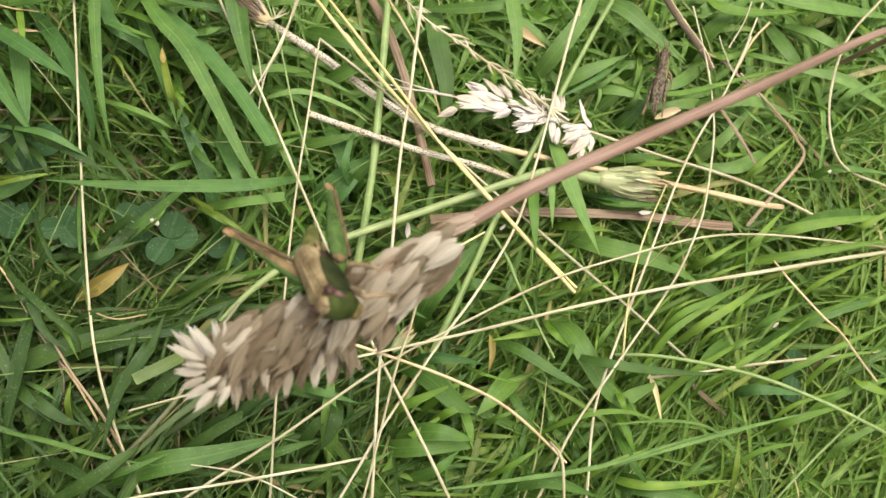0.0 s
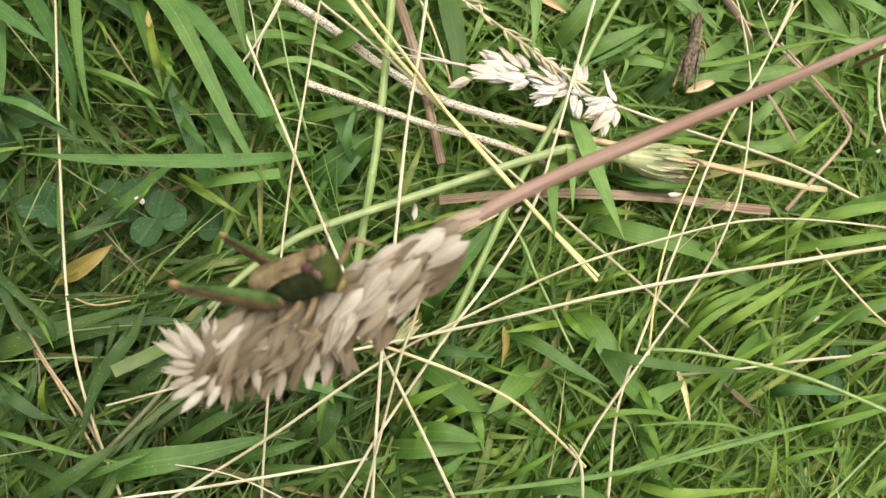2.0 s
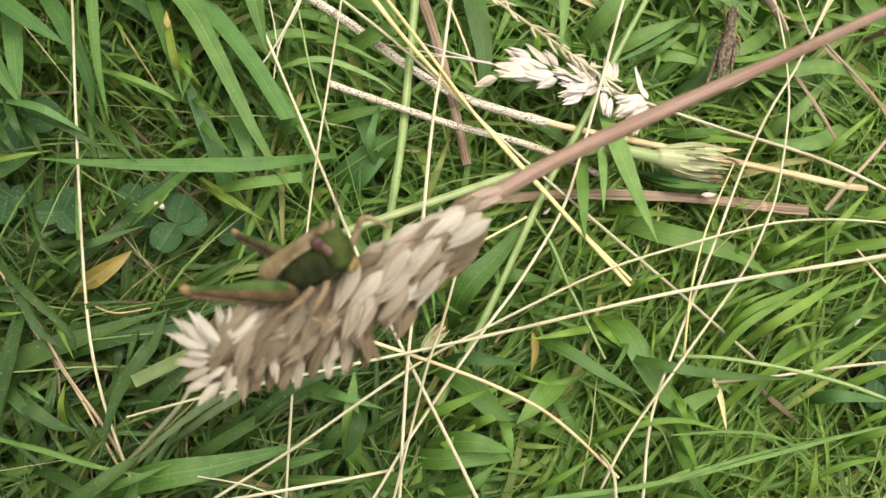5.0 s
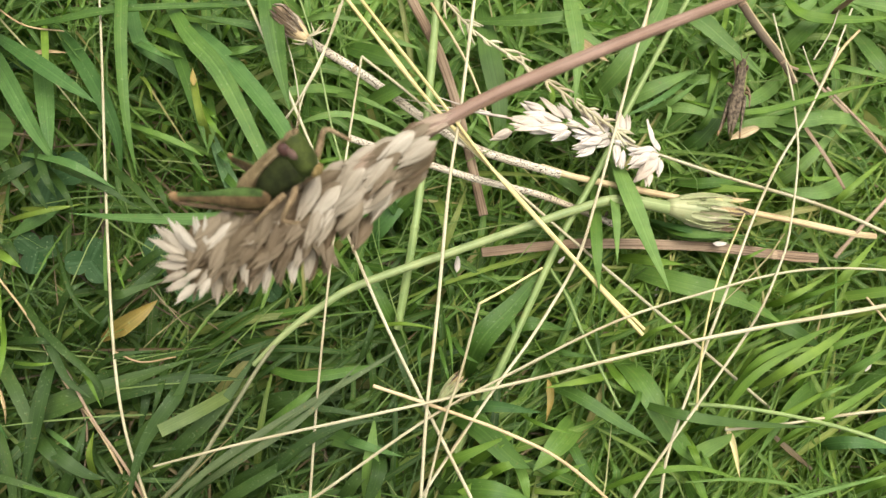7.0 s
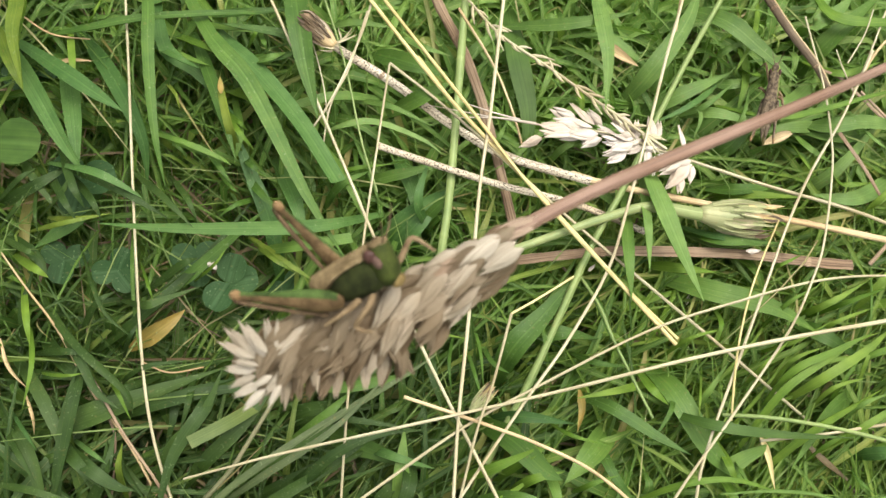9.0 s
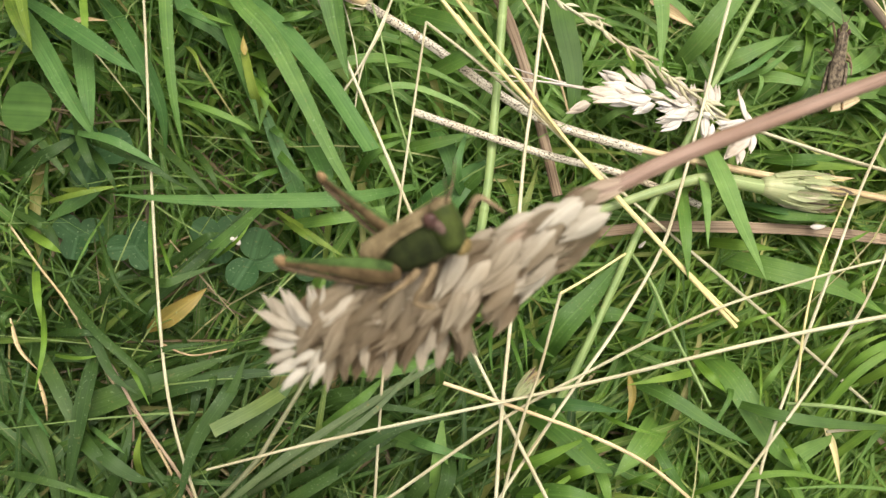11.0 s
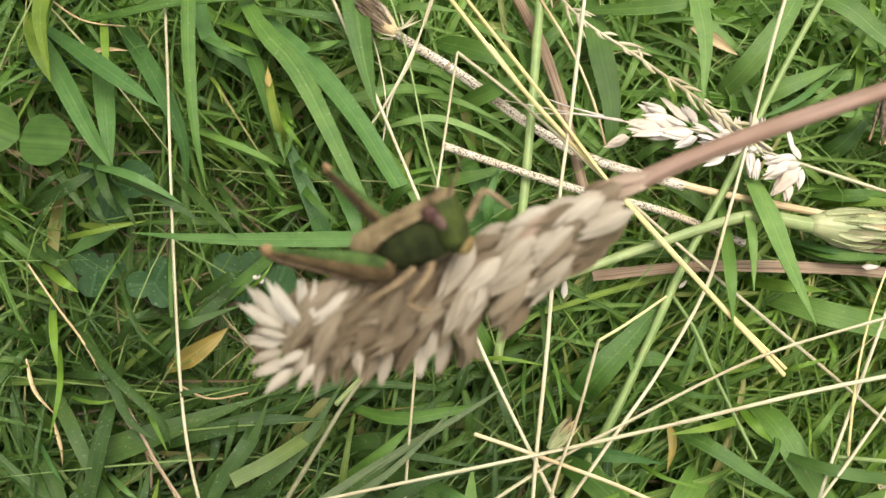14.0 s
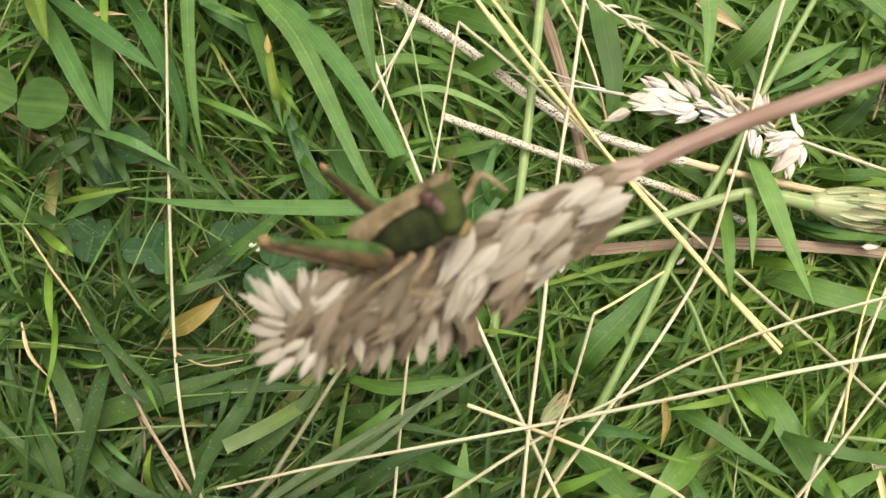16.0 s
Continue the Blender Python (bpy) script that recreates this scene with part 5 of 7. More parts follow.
stalk("dry_grass_stalk", "cream", 0.37, 0.37, ((135.6, 82.1, 39.0), (121.8, 67.5, 40.0), (113.7, 49.5, 41.0), (113.3, 35.1, 40.0), (119.7, 27.8, 37.0), (134.9, 24.6, 33.0), (166.2, 18.0, 24.0)))
stalk("dry_grass_stalk", "tan", 0.37, 0.37, ((85.5, 54.7, 38.0), (91.0, 64.4, 39.0), (98.0, 71.8, 38.0)))
stalk("dry_grass_stalk", "cream", 0.22, 0.16, ((83.1, 61.5, 40.0), (87.8, 69.2, 41.0), (91.6, 76.9, 40.0)))
stalk("dry_grass_stalk", "cream", 0.21, 0.16, ((84.1, 53.0, 40.0), (81.1, 59.4, 41.0), (80.3, 65.1, 40.0)))
stalk("green_grass_stem", "faded", 0.46, 0.56, ((-50.8, -14.7, 36.0), (-54.9, -21.3, 37.0), (-59.3, -29.5, 38.0), (-63.2, -36.5, 38.0), (-65.6, -40.7, 38.0), (-70.9, -46.8, 36.0), (-75.9, -51.7, 32.0)))
stalk("dry_grass_stalk", "brown", 0.3, 0.36, ((-97.1, -22.1, 33.0), (-89.6, -33.1, 35.0), (-82.0, -42.9, 35.0), (-76.9, -52.3, 30.0)))
stalk("dry_grass_stalk", "tan", 0.25, 0.20, ((-123.4, 65.2, 33.0), (-115.2, 60.4, 32.0), (-106.6, 60.4, 30.0)))
stalk("dry_grass_stalk", "tan", 0.24, 0.19, ((-88.3, -17.3, 29.0), (-81.7, -19.7, 30.0), (-74.5, -18.2, 28.0)))
stalk("dry_grass_stalk", "brown", 0.55, 0.45, ((81.1, 43.7, 37.0), (86.3, 34.2, 38.0), (91.3, 27.6, 36.0)))
stalk("green_grass_stem", "greenstem", 0.32, 0.34, ((119.8, -39.6, 37.0), (100.0, -52.2, 42.0), (88.0, -62.3, 42.0), (84.2, -68.9, 37.0)))
stalk("dry_grass_stalk", "cream", 0.36, 0.40, ((27.2, -49.7, 38.0), (27.8, -52.3, 43.0), (28.7, -56.3, 43.0), (30.2, -69.2, 38.0)))
stalk("dry_grass_stalk", "cream", 0.30, 0.36, ((-83.7, -64.1, 35.0), (-68.5, -61.0, 40.0), (-55.0, -59.2, 40.0), (-34.7, -55.8, 40.0), (-19.1, -53.2, 35.0)))
stalk("dry_grass_stalk", "cream", 0.18, 0.22, ((-62.7, -54.5, 34.0), (-51.4, -55.9, 39.0), (-43.6, -58.5, 39.0), (-34.3, -63.6, 34.0)))

# ---- the seed head on the nodding stem, in the space of its base ----
def spikelet_mesh(name, material, seed, length=7.0, width=2.1):
    """Papery pointed glumes, folded along the keel and overlapping, along +x from the origin."""
    rng = random.Random(seed)
    pile = Pile()
    for side, lift, share in ((-0.34, 0.0, 0.94), (0.36, 0.12, 1.0), (0.0, 0.42, 0.8)):
        l = length * share * rng.uniform(0.9, 1.06)
        off = side * width * 0.5
        tip = off * rng.uniform(0.3, 1.3)
        line = glide(((0, 0, 0), (l * 0.32, off * 0.75, lift * 0.8 * width * 0.4), (l * 0.66, off, lift * width * 0.45), (l, tip, lift * width * rng.uniform(-0.1, 0.4))), 8)
        ribbon(pile, line, width * rng.uniform(0.85, 1.0), -0.32, side * 35 + rng.uniform(-12, 12), rng.uniform(-15, 15), thick=0.14, base=0.02, tip=0.7)
    me = pile.mesh(name, material)
    bm = bmesh.new()
    bm.from_mesh(me)
    low = [v for v in bm.verts if v.co.x < 0.0003]
    bmesh.ops.remove_doubles(bm, verts=low, dist=0.0002)
    bm.to_mesh(me)
    bm.free()
    return me


def along(origin, direction, spin=0.0, size=1.0):
    """A pose that lays +x along a direction (millimetres)."""
    d = Vector(direction).normalized()
    q = d.to_track_quat("X", "Z")
    return Matrix.Translation(Vector(origin) * MM) @ q.to_matrix().to_4x4() @ pose(0, 0, 0, spin, 0, 0) @ Matrix.Diagonal((size, size, size, 1))


def near_seed_head():
    rng = random.Random(21)
    head = tagged(new("seed_head"), "beige dry grass seed head on a pinkish-brown stem", "seed head")
    stem = Pile()
    tube(stem, glide(((-26, -10.5, -1.5), (-14, -5.0, -1.0), (-3, 0.6, -0.5), (13.3, 8.6, -3), (45.4, 20.6, -14), (75, 32, -35), (104, 42, -80), (116, 46, -134)), 40), (0.3, 0.5, 0.95, 0.9, 0.66, 0.64, 0.68), 12, 0.9, 0.03, rng)
    part("stem", stem, PINK, head, "pinkish-brown round stem")
    # tan bracts that sheathe the upper side of the shoulder
    for i in range(12):
        o = Vector((rng.uniform(-2, 7), 0, 0))
        o.y = 1.7 + o.x * 0.5 + rng.uniform(-0.5, 0.9)
        o.z = -o.x * 0.2 + rng.uniform(0.3, 1.0)
        d = Vector((-1, -0.46 + rng.uniform(-0.08, 0.1), 0.06 + rng.uniform(-0.02, 0.06)))
        l = rng.uniform(4.5, 8)
        pile = Pile()
        ribbon(pile, glide((o, o + d * l * 0.5 + Vector((0, rng.uniform(-0.2, 0.4), 0.1)), o + d * l), 7), rng.uniform(0.8, 1.4), 0.4, rng.uniform(-30, 30), 20, thick=0.15, base=0.3)
        part("bract", pile, BRACT, head)
    under = [spikelet_mesh("spikelet", HUSK_SHADED, 40 + k, 5.8, 1.9) for k in range(4)]
    kinds = [spikelet_mesh("spikelet", HUSK_NEAR, 50 + k, 5.5, 1.5) for k in range(5)]
    white = [spikelet_mesh("spikelet", HUSK_WHITE, 60 + k, 6.0, 1.5) for k in range(4)]
    slim = [spikelet_mesh("spikelet", HUSK_CROWN, 66 + k, 6.0, 1.55) for k in range(3)]
    xs = (-32.0, -30.0, -24.0, -17.0, -11.0, -5.0, 2.0)
    upper = (-9.4, -8.4, -6.6, -4.4, -0.9, 1.7, 2.6)
    lower = (-13.8, -16.8, -17.0, -15.6, -15.0, -7.6, -1.8)

    def course(levels, count, start, raise_by, loose):
        """Overlapping husks from the far tip to the stem, plaited along the shoulder and hanging below it."""
        for level in range(levels):
            for i in range(count):
                x = start - start * (i + rng.uniform(-0.1, 0.6)) / count
                share = (level + rng.uniform(0.2, 0.8)) / levels
                hi, lo = (float(np.interp(x, xs, v)) for v in (upper, lower))
                if hi - lo < 9 and level in (2, 5) or hi - lo < 5.5 and level % 2:
                    continue
                e = Vector((x, hi + (lo - hi) * share, 0))
                hang = min(1, max(0, (-2.0 - x) / 8))
                a = radians(205 + (12 + 46 * hang) * share ** 1.15 + rng.gauss(0, 4 + loose * hang * (0.5 + share)))
                dome = 2.6 * (1 - (1.9 * share - 0.75) ** 2) * min(1, (hi - lo) / 9) - 0.9 + raise_by
                d = Vector((math.cos(a), math.sin(a), rng.uniform(-0.12, 0.2)))
                size = rng.uniform(0.85, 1.15) if share < 0.75 else rng.uniform(0.75, 1.0)
                o = e - d * 5.6 * size + Vector((0, 0, dome + rng.uniform(-0.35, 0.35)))
                pale = 0.75 if x > -15 and share < 0.75 else 0.28
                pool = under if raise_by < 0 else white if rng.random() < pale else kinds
                part("spikelet", rng.choice(pool), None, head, at=along(o, d, rng.uniform(-25, 25), size))

    # sunken course in the darkened husk, so gaps between the pods look shaded
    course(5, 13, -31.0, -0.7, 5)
    course(7, 14, -29.0, 0.5, 9)
    # pale crown at the tip, spread upwards
    for x, y, tx, ty, z in ((-28.4, -10.6, -32.4, -5.4, 1.6), (-27.4, -10.2, -30.2, -4.6, 2.0), (-26.6, -10.2, -27.8, -4.6, 1.4), (-25.6, -10.0, -26.0, -5.0, 1.8), (-24.8, -9.8, -24.2, -5.4, 1.5), (-28.8, -10.2, -33.4, -7.6, 2.2), (-27.0, -9.6, -28.6, -6.4, 2.6),
                            (-28.6, -11.6, -33.0, -11.2, 1.8), (-28.6, -12.4, -32.8, -13.2, 1.4), (-28.2, -11.0, -31.6, -9.6, 2.4),
                            (-28.2, -13.2, -32.2, -14.8, 1.6), (-27.6, -14.0, -30.8, -16.6, 1.5), (-26.6, -12.2, -29.6, -14.2, 2.6), (-25.6, -13.4, -27.4, -15.8, 2.3)):
        o, e = Vector((x, y, z)), Vector((tx + rng.uniform(-0.4, 0.4), ty + rng.uniform(-0.5, 0.4), z + rng.uniform(-0.2, 1.2)))
        part("spikelet", rng.choice(slim), None, head, at=along(o, e - o, rng.uniform(-40, 40), (e - o).length * rng.uniform(0.78, 0.95) / 6.1))
    return head


# ---- the grasshopper ----
def flesh(name, base, second, scale=500.0, rough=0.75):
    m, t, p = graph(name)
    spot = t.nodes.new("ShaderNodeTexCoord").outputs["Object"]
    n = noisy(t, spot, scale, 4.0)
    c = ramp(t, n, [(0.35, base), (0.65, second)])
    fine = noisy(t, spot, 3200.0, 3.0)
    c = blend(t, "MULTIPLY", 0.5, c, ramp(t, fine, [(0.36, (0.5, 0.46, 0.42)), (0.55, (1.0, 1.0, 1.0)), (0.7, (1.35, 1.35, 1.3))]))
    worn = noisy(t, spot, 260.0, 2.0)
    c = blend(t, "MULTIPLY", 0.4, c, ramp(t, worn, [(0.38, (0.6, 0.56, 0.5)), (0.62, (1.15, 1.15, 1.15))]))
    t.links.new(c, p.inputs["Base Color"])
    p.inputs["Roughness"].default_value = rough
    p.inputs["Specular IOR Level"].default_value = 0.12
    bump = node(t, "ShaderNodeBump", Strength=0.6, Distance=0.00025)
    t.links.new(n, bump.inputs["Height"])
    t.links.new(bump.outputs[0], p.inputs["Normal"])
    return m


HOPPER = {
    "mottle": flesh("hopper_mottled", (0.03, 0.022, 0.014), (0.15, 0.115, 0.075), 1100.0),
    "green": flesh("hopper_green", (0.018, 0.025, 0.005), (0.044, 0.056, 0.011)),
    "deep": flesh("hopper_dark_green", (0.012, 0.015, 0.004), (0.026, 0.032, 0.008)),
    "stripe": flesh("hopper_stripe_green", (0.026, 0.048, 0.01), (0.056, 0.092, 0.022), 700.0),
    "tan": flesh("hopper_tan", (0.11, 0.078, 0.038), (0.24, 0.178, 0.096), 420.0),
    "brown": flesh("hopper_brown", (0.055, 0.036, 0.019), (0.13, 0.088, 0.048), 700.0),
    "rust": flesh("hopper_rust", (0.12, 0.07, 0.03), (0.22, 0.14, 0.068), 900.0),
    "thigh": flesh("hopper_thigh", (0.062, 0.04, 0.018), (0.14, 0.092, 0.044), 600.0),
    "dark": flesh("hopper_dark_brown", (0.014, 0.01, 0.007), (0.055, 0.038, 0.024), 1300.0),
    "lime": flesh("hopper_lime", (0.09, 0.11, 0.025), (0.22, 0.27, 0.06), 900.0),
    "olive": flesh("hopper_olive", (0.06, 0.06, 0.016), (0.13, 0.125, 0.04), 900.0),
    "leg": flesh("hopper_leg", (0.13, 0.09, 0.048), (0.22, 0.16, 0.09)),
    "cheek": flesh("hopper_cheek", (0.07, 0.042, 0.032), (0.13, 0.082, 0.062), 1200.0),
    "mouth": flesh("hopper_mouth", (0.11, 0.078, 0.028), (0.19, 0.135, 0.055), 1200.0),
    "eye": flesh("hopper_eye", (0.03, 0.014, 0.011), (0.062, 0.031, 0.024), rough=0.3),
}
THIGH = ((0.0, 0.5, 0.6), (0.7, 1.0, 1.1), (1.8, 1.3, 1.4), (3.4, 1.4, 1.45), (5.2, 1.2, 1.25), (7.2, 0.92, 0.96), (9.2, 0.68, 0.7), (11.0, 0.54, 0.54), (12.2, 0.54, 0.52), (12.9, 0.62, 0.55), (13.3, 0.4, 0.4))
HIP = {1: Vector((-2.4, 2.2, -1.8)), -1: Vector((-2.4, -2.2, -1.8))}


def limb(points, radii, sides=8):
    pile = Pile()
    tube(pile, glide(points, 4 * len(points)), radii, sides)
    return pile


def thigh_skin(start, stop, first, last, swell):
    """The skin of a hind thigh along +x between two angles; a full turn closes into the whole thigh."""
    pile = Pile()
    whole = stop - start >= 360
    n = 14 if whole else 8
    rows = []
    for x, up, down in THIGH[first:last]:
        rows.append(len(pile.v))
        for j in range(n if whole else n + 1):
            a = radians(start + (stop - start) * j / n)
            h = up if math.sin(a) > 0 else down
            pile.v.append((x, math.cos(a) * 0.55 * (up + down) / 2 * swell, math.sin(a) * h * swell))
            pile.uv.append((j / n, x / 10))
    for p, q in zip(rows, rows[1:]):
        for j in range(n):
            k = (j + 1) % n if whole else j + 1
            pile.f.append((p + j, p + k, q + k, q + j))
    if whole:
        pile.f.append(tuple(range(rows[0] + n - 1, rows[0] - 1, -1)))
        pile.f.append(tuple(range(rows[-1], rows[-1] + n)))
    return pile


def facing(forward, up):
    f = Vector(forward).normalized()
    s = Vector(up).cross(f).normalized()
    return Matrix((f, s, f.cross(s))).transposed().to_4x4()


def thigh_pose(s, knee):
    """A thigh's place in the body's space, its +x from the hip to the knee."""
    return Matrix.Translation(HIP[s] * MM) @ facing(Vector(knee) - HIP[s], (0, 0, 1))


def grasshopper(name, label, colours, knees, winged=False):
    """Forward is +x, its left +y, up +z; millimetres, the origin amid the thorax. Gives the body and its hind thighs."""
    X, Y, Z = Vector((1, 0, 0)), Vector((0, 1, 0)), Vector((0, 0, 1))
    body = tagged(new(name), label, "grasshopper")
    plates, face, top, leg, stripe = (HOPPER[c] for c in colours)
    p = Pile()
    loft(p, ((-4.2, 1.1, 1.5, 0.7, -1.2), (-3.4, 1.4, 1.9, 1.2, -2.2), (-1.6, 1.45, 2.1, 1.6, -2.75), (0.8, 1.4, 2.05, 1.8, -2.95), (2.5, 1.35, 1.85, 1.9, -2.7), (3.2, 1.1, 1.5, 1.8, -2.0)))
    part("thorax", p, plates, body, "dark green side plates")
    p = Pile()
    loft(p, ((-6.1, 0.9, 1.1, 1.5, 0.6), (-5.7, 1.25, 1.6, 1.8, 0.0), (-4.7, 1.4, 1.95, 1.98, -0.3), (-3.5, 1.35, 2.05, 2.08, 0.0), (-2.2, 1.15, 2.0, 2.12, 0.75), (-0.4, 1.0, 1.75, 2.22, 1.2), (1.5, 1.1, 1.65, 2.36, 1.35), (2.8, 1.25, 1.65, 2.5, 1.45), (3.4, 1.05, 1.35, 2.5, 1.65)))
    tube(p, glide(((-5.8, 0, 1.8), (-1.5, 0, 2.2), (3.2, 0, 2.55)), 8), (0.18, 0.24, 0.2), 6)
    for s in (-1, 1):
        tube(p, glide(((-5.4, s * 1.25, 1.6), (-1.4, s * 0.95, 1.98), (3.0, s * 1.15, 2.35)), 8), (0.12, 0.18, 0.14), 6)
    part("saddle", p, top, body, "ridged tan neck shield")
    p = Pile()
    loft(p, ((2.8, 1.2, 1.5, 2.2, -2.0), (3.4, 1.4, 1.8, 2.5, -2.75), (4.1, 1.4, 1.8, 2.65, -3.0), (4.7, 1.2, 1.55, 2.6, -2.8), (5.1, 0.85, 1.15, 2.3, -2.3), (5.35, 0.45, 0.6, 1.6, -1.4)))
    p.v = [(x + 0.2 * (z + 0.2), y, z) for x, y, z in p.v]
    head = part("head", p, face, body)
    p = Pile()
    egg(p, (4.6, 0, 2.3), X * 1.35, Y * 1.12, Z * 0.6, 8, 12, point=0.25)
    part("crown", p, top, head, "tan crown of the head")
    p = Pile()
    egg(p, (4.0, 0, -2.8), X * 0.9, Y * 1.25, Z * 0.75, 8, 12)
    part("mouth", p, HOPPER["mouth"], head, "yellowish mouthparts")
    for s in (-1, 1):
        p = Pile()
        egg(p, (3.6, s * 1.5, 1.75), X * 0.8, Y * 0.62, Z * 0.9, 8, 12)
        part("eye", p, HOPPER["eye"], head, "glossy reddish-brown eye")
        p = Pile()
        egg(p, (4.05, s * 1.62, 0.85), X * 0.55, Y * 0.36, Z * 0.95, 8, 10)
        part("cheek", p, HOPPER["cheek"], head, "pinkish-tan cheek")
        part("antenna", limb(((5.5, s * 0.5, 2.3), (6.6, s * 1.2, 3.4), (7.8, s * 2.0, 5.2)), (0.13, 0.1, 0.06), 6), HOPPER["brown"], head)
    p = Pile()
    loft(p, ((-6.9, 0.8, 1.2, 0.3, -2.2), (-5.9, 1.1, 1.7, 0.8, -2.4), (-4.6, 1.3, 1.9, 1.0, -2.5), (-3.2, 1.3, 1.9, 1.0, -2.6)))
    part("hind_thorax", p, HOPPER["dark"], body, "dark brown hind thorax")
    p = Pile()
    tube(p, glide(((-4.0, 0, -0.8), (-8.5, 0, -1.7), (-14.0, 0, -4.0)), 22), [r * (1.0 if k % 2 else 0.93) for k, r in enumerate((1.5, 1.7, 1.75, 1.75, 1.72, 1.7, 1.65, 1.6, 1.55, 1.5, 1.42, 1.35, 1.28, 1.2, 1.1, 1.0, 0.9, 0.8, 0.7, 0.55, 0.4, 0.2))], 12)
    part("abdomen", p, HOPPER["olive"], body, "ringed olive abdomen")
    if winged:
        for s in (-1, 1):
            p = Pile()
            ribbon(p, glide(((-1.5, s * 0.75, 2.2), (-5.5, s * 1.0, 2.1), (-10.0, s * 0.9, 1.2), (-14.0, s * 0.5, -0.4)), 10), 2.5, -0.25, s * 12, 0, thick=0.15, base=0.6)
            part("wing_case", p, HOPPER["mottle"], body, "mottled grey-brown wing case")
    thighs = {}
    for s in (-1, 1):
        for z, w in ((0.3, 0.5), (-0.7, 0.45)):
            p = Pile()
            ribbon(p, glide(((-4.4, s * 2.05, z), (-5.6, s * 2.0, z - 0.25), (-7.0, s * 1.7, z - 0.75)), 7), w, 0.2, s * 80, 0, thick=0.15, base=0.7)
            part("wing_pad", p, HOPPER["tan"], body, "pale narrow wing pad")
        thigh = part("thigh", thigh_skin(0, 360, 0, len(THIGH), 1.0), leg, body)
        thigh.matrix_basis = thigh_pose(s, knees[s])
        part("thigh_stripe", thigh_skin(*((28, 120) if s < 0 else (72, 215)), 1, 9, 1.06), stripe, thigh, "green upper stripe")
        p = Pile()
        egg(p, (12.75, 0, 0.05), X * 0.85, Y * 0.42, Z * 0.72, 7, 9)
        part("knee", p, HOPPER["rust"], thigh, "rusty-brown knee")
        part("shin", limb(((13.0, 0, -0.3), (12.2, s * 0.1, -0.9), (6.5, s * 0.3, -1.75), (2.0, s * 0.4, -2.2)), (0.3, 0.32, 0.28, 0.24)), HOPPER["brown"], thigh)
        thighs[s] = thigh
        front = ((0.9, -1.0, -2.6), (0.4, -2.2, -3.3), (-0.5, -3.3, -3.7), (-2.0, -3.7, -4.5), (-1.5, -3.9, -5.3), (-0.4, -3.9, -5.9)) if s < 0 else ((1.6, 1.3, -2.4), (4.2, 2.5, -1.6), (6.0, 3.4, -0.3), (6.7, 3.8, -0.4), (6.9, 4.6, -1.8), (7.1, 5.3, -3.4))
        middle = ((-1.0, -1.6, -2.6), (-1.6, -3.2, -2.4), (-2.6, -4.0, -2.4), (-5.0, -4.4, -2.7)) if s < 0 else ((-0.6, 1.6, -2.5), (0.2, 3.6, -1.4), (0.8, 4.4, -2.4), (1.4, 4.9, -4.0))
        part("front_leg", limb(front, (0.42, 0.42, 0.34, 0.26, 0.2)), HOPPER["leg"], body)
        part("middle_leg", limb(middle, (0.42, 0.42, 0.3, 0.22)), HOPPER["leg"], body)
    return body, thighs


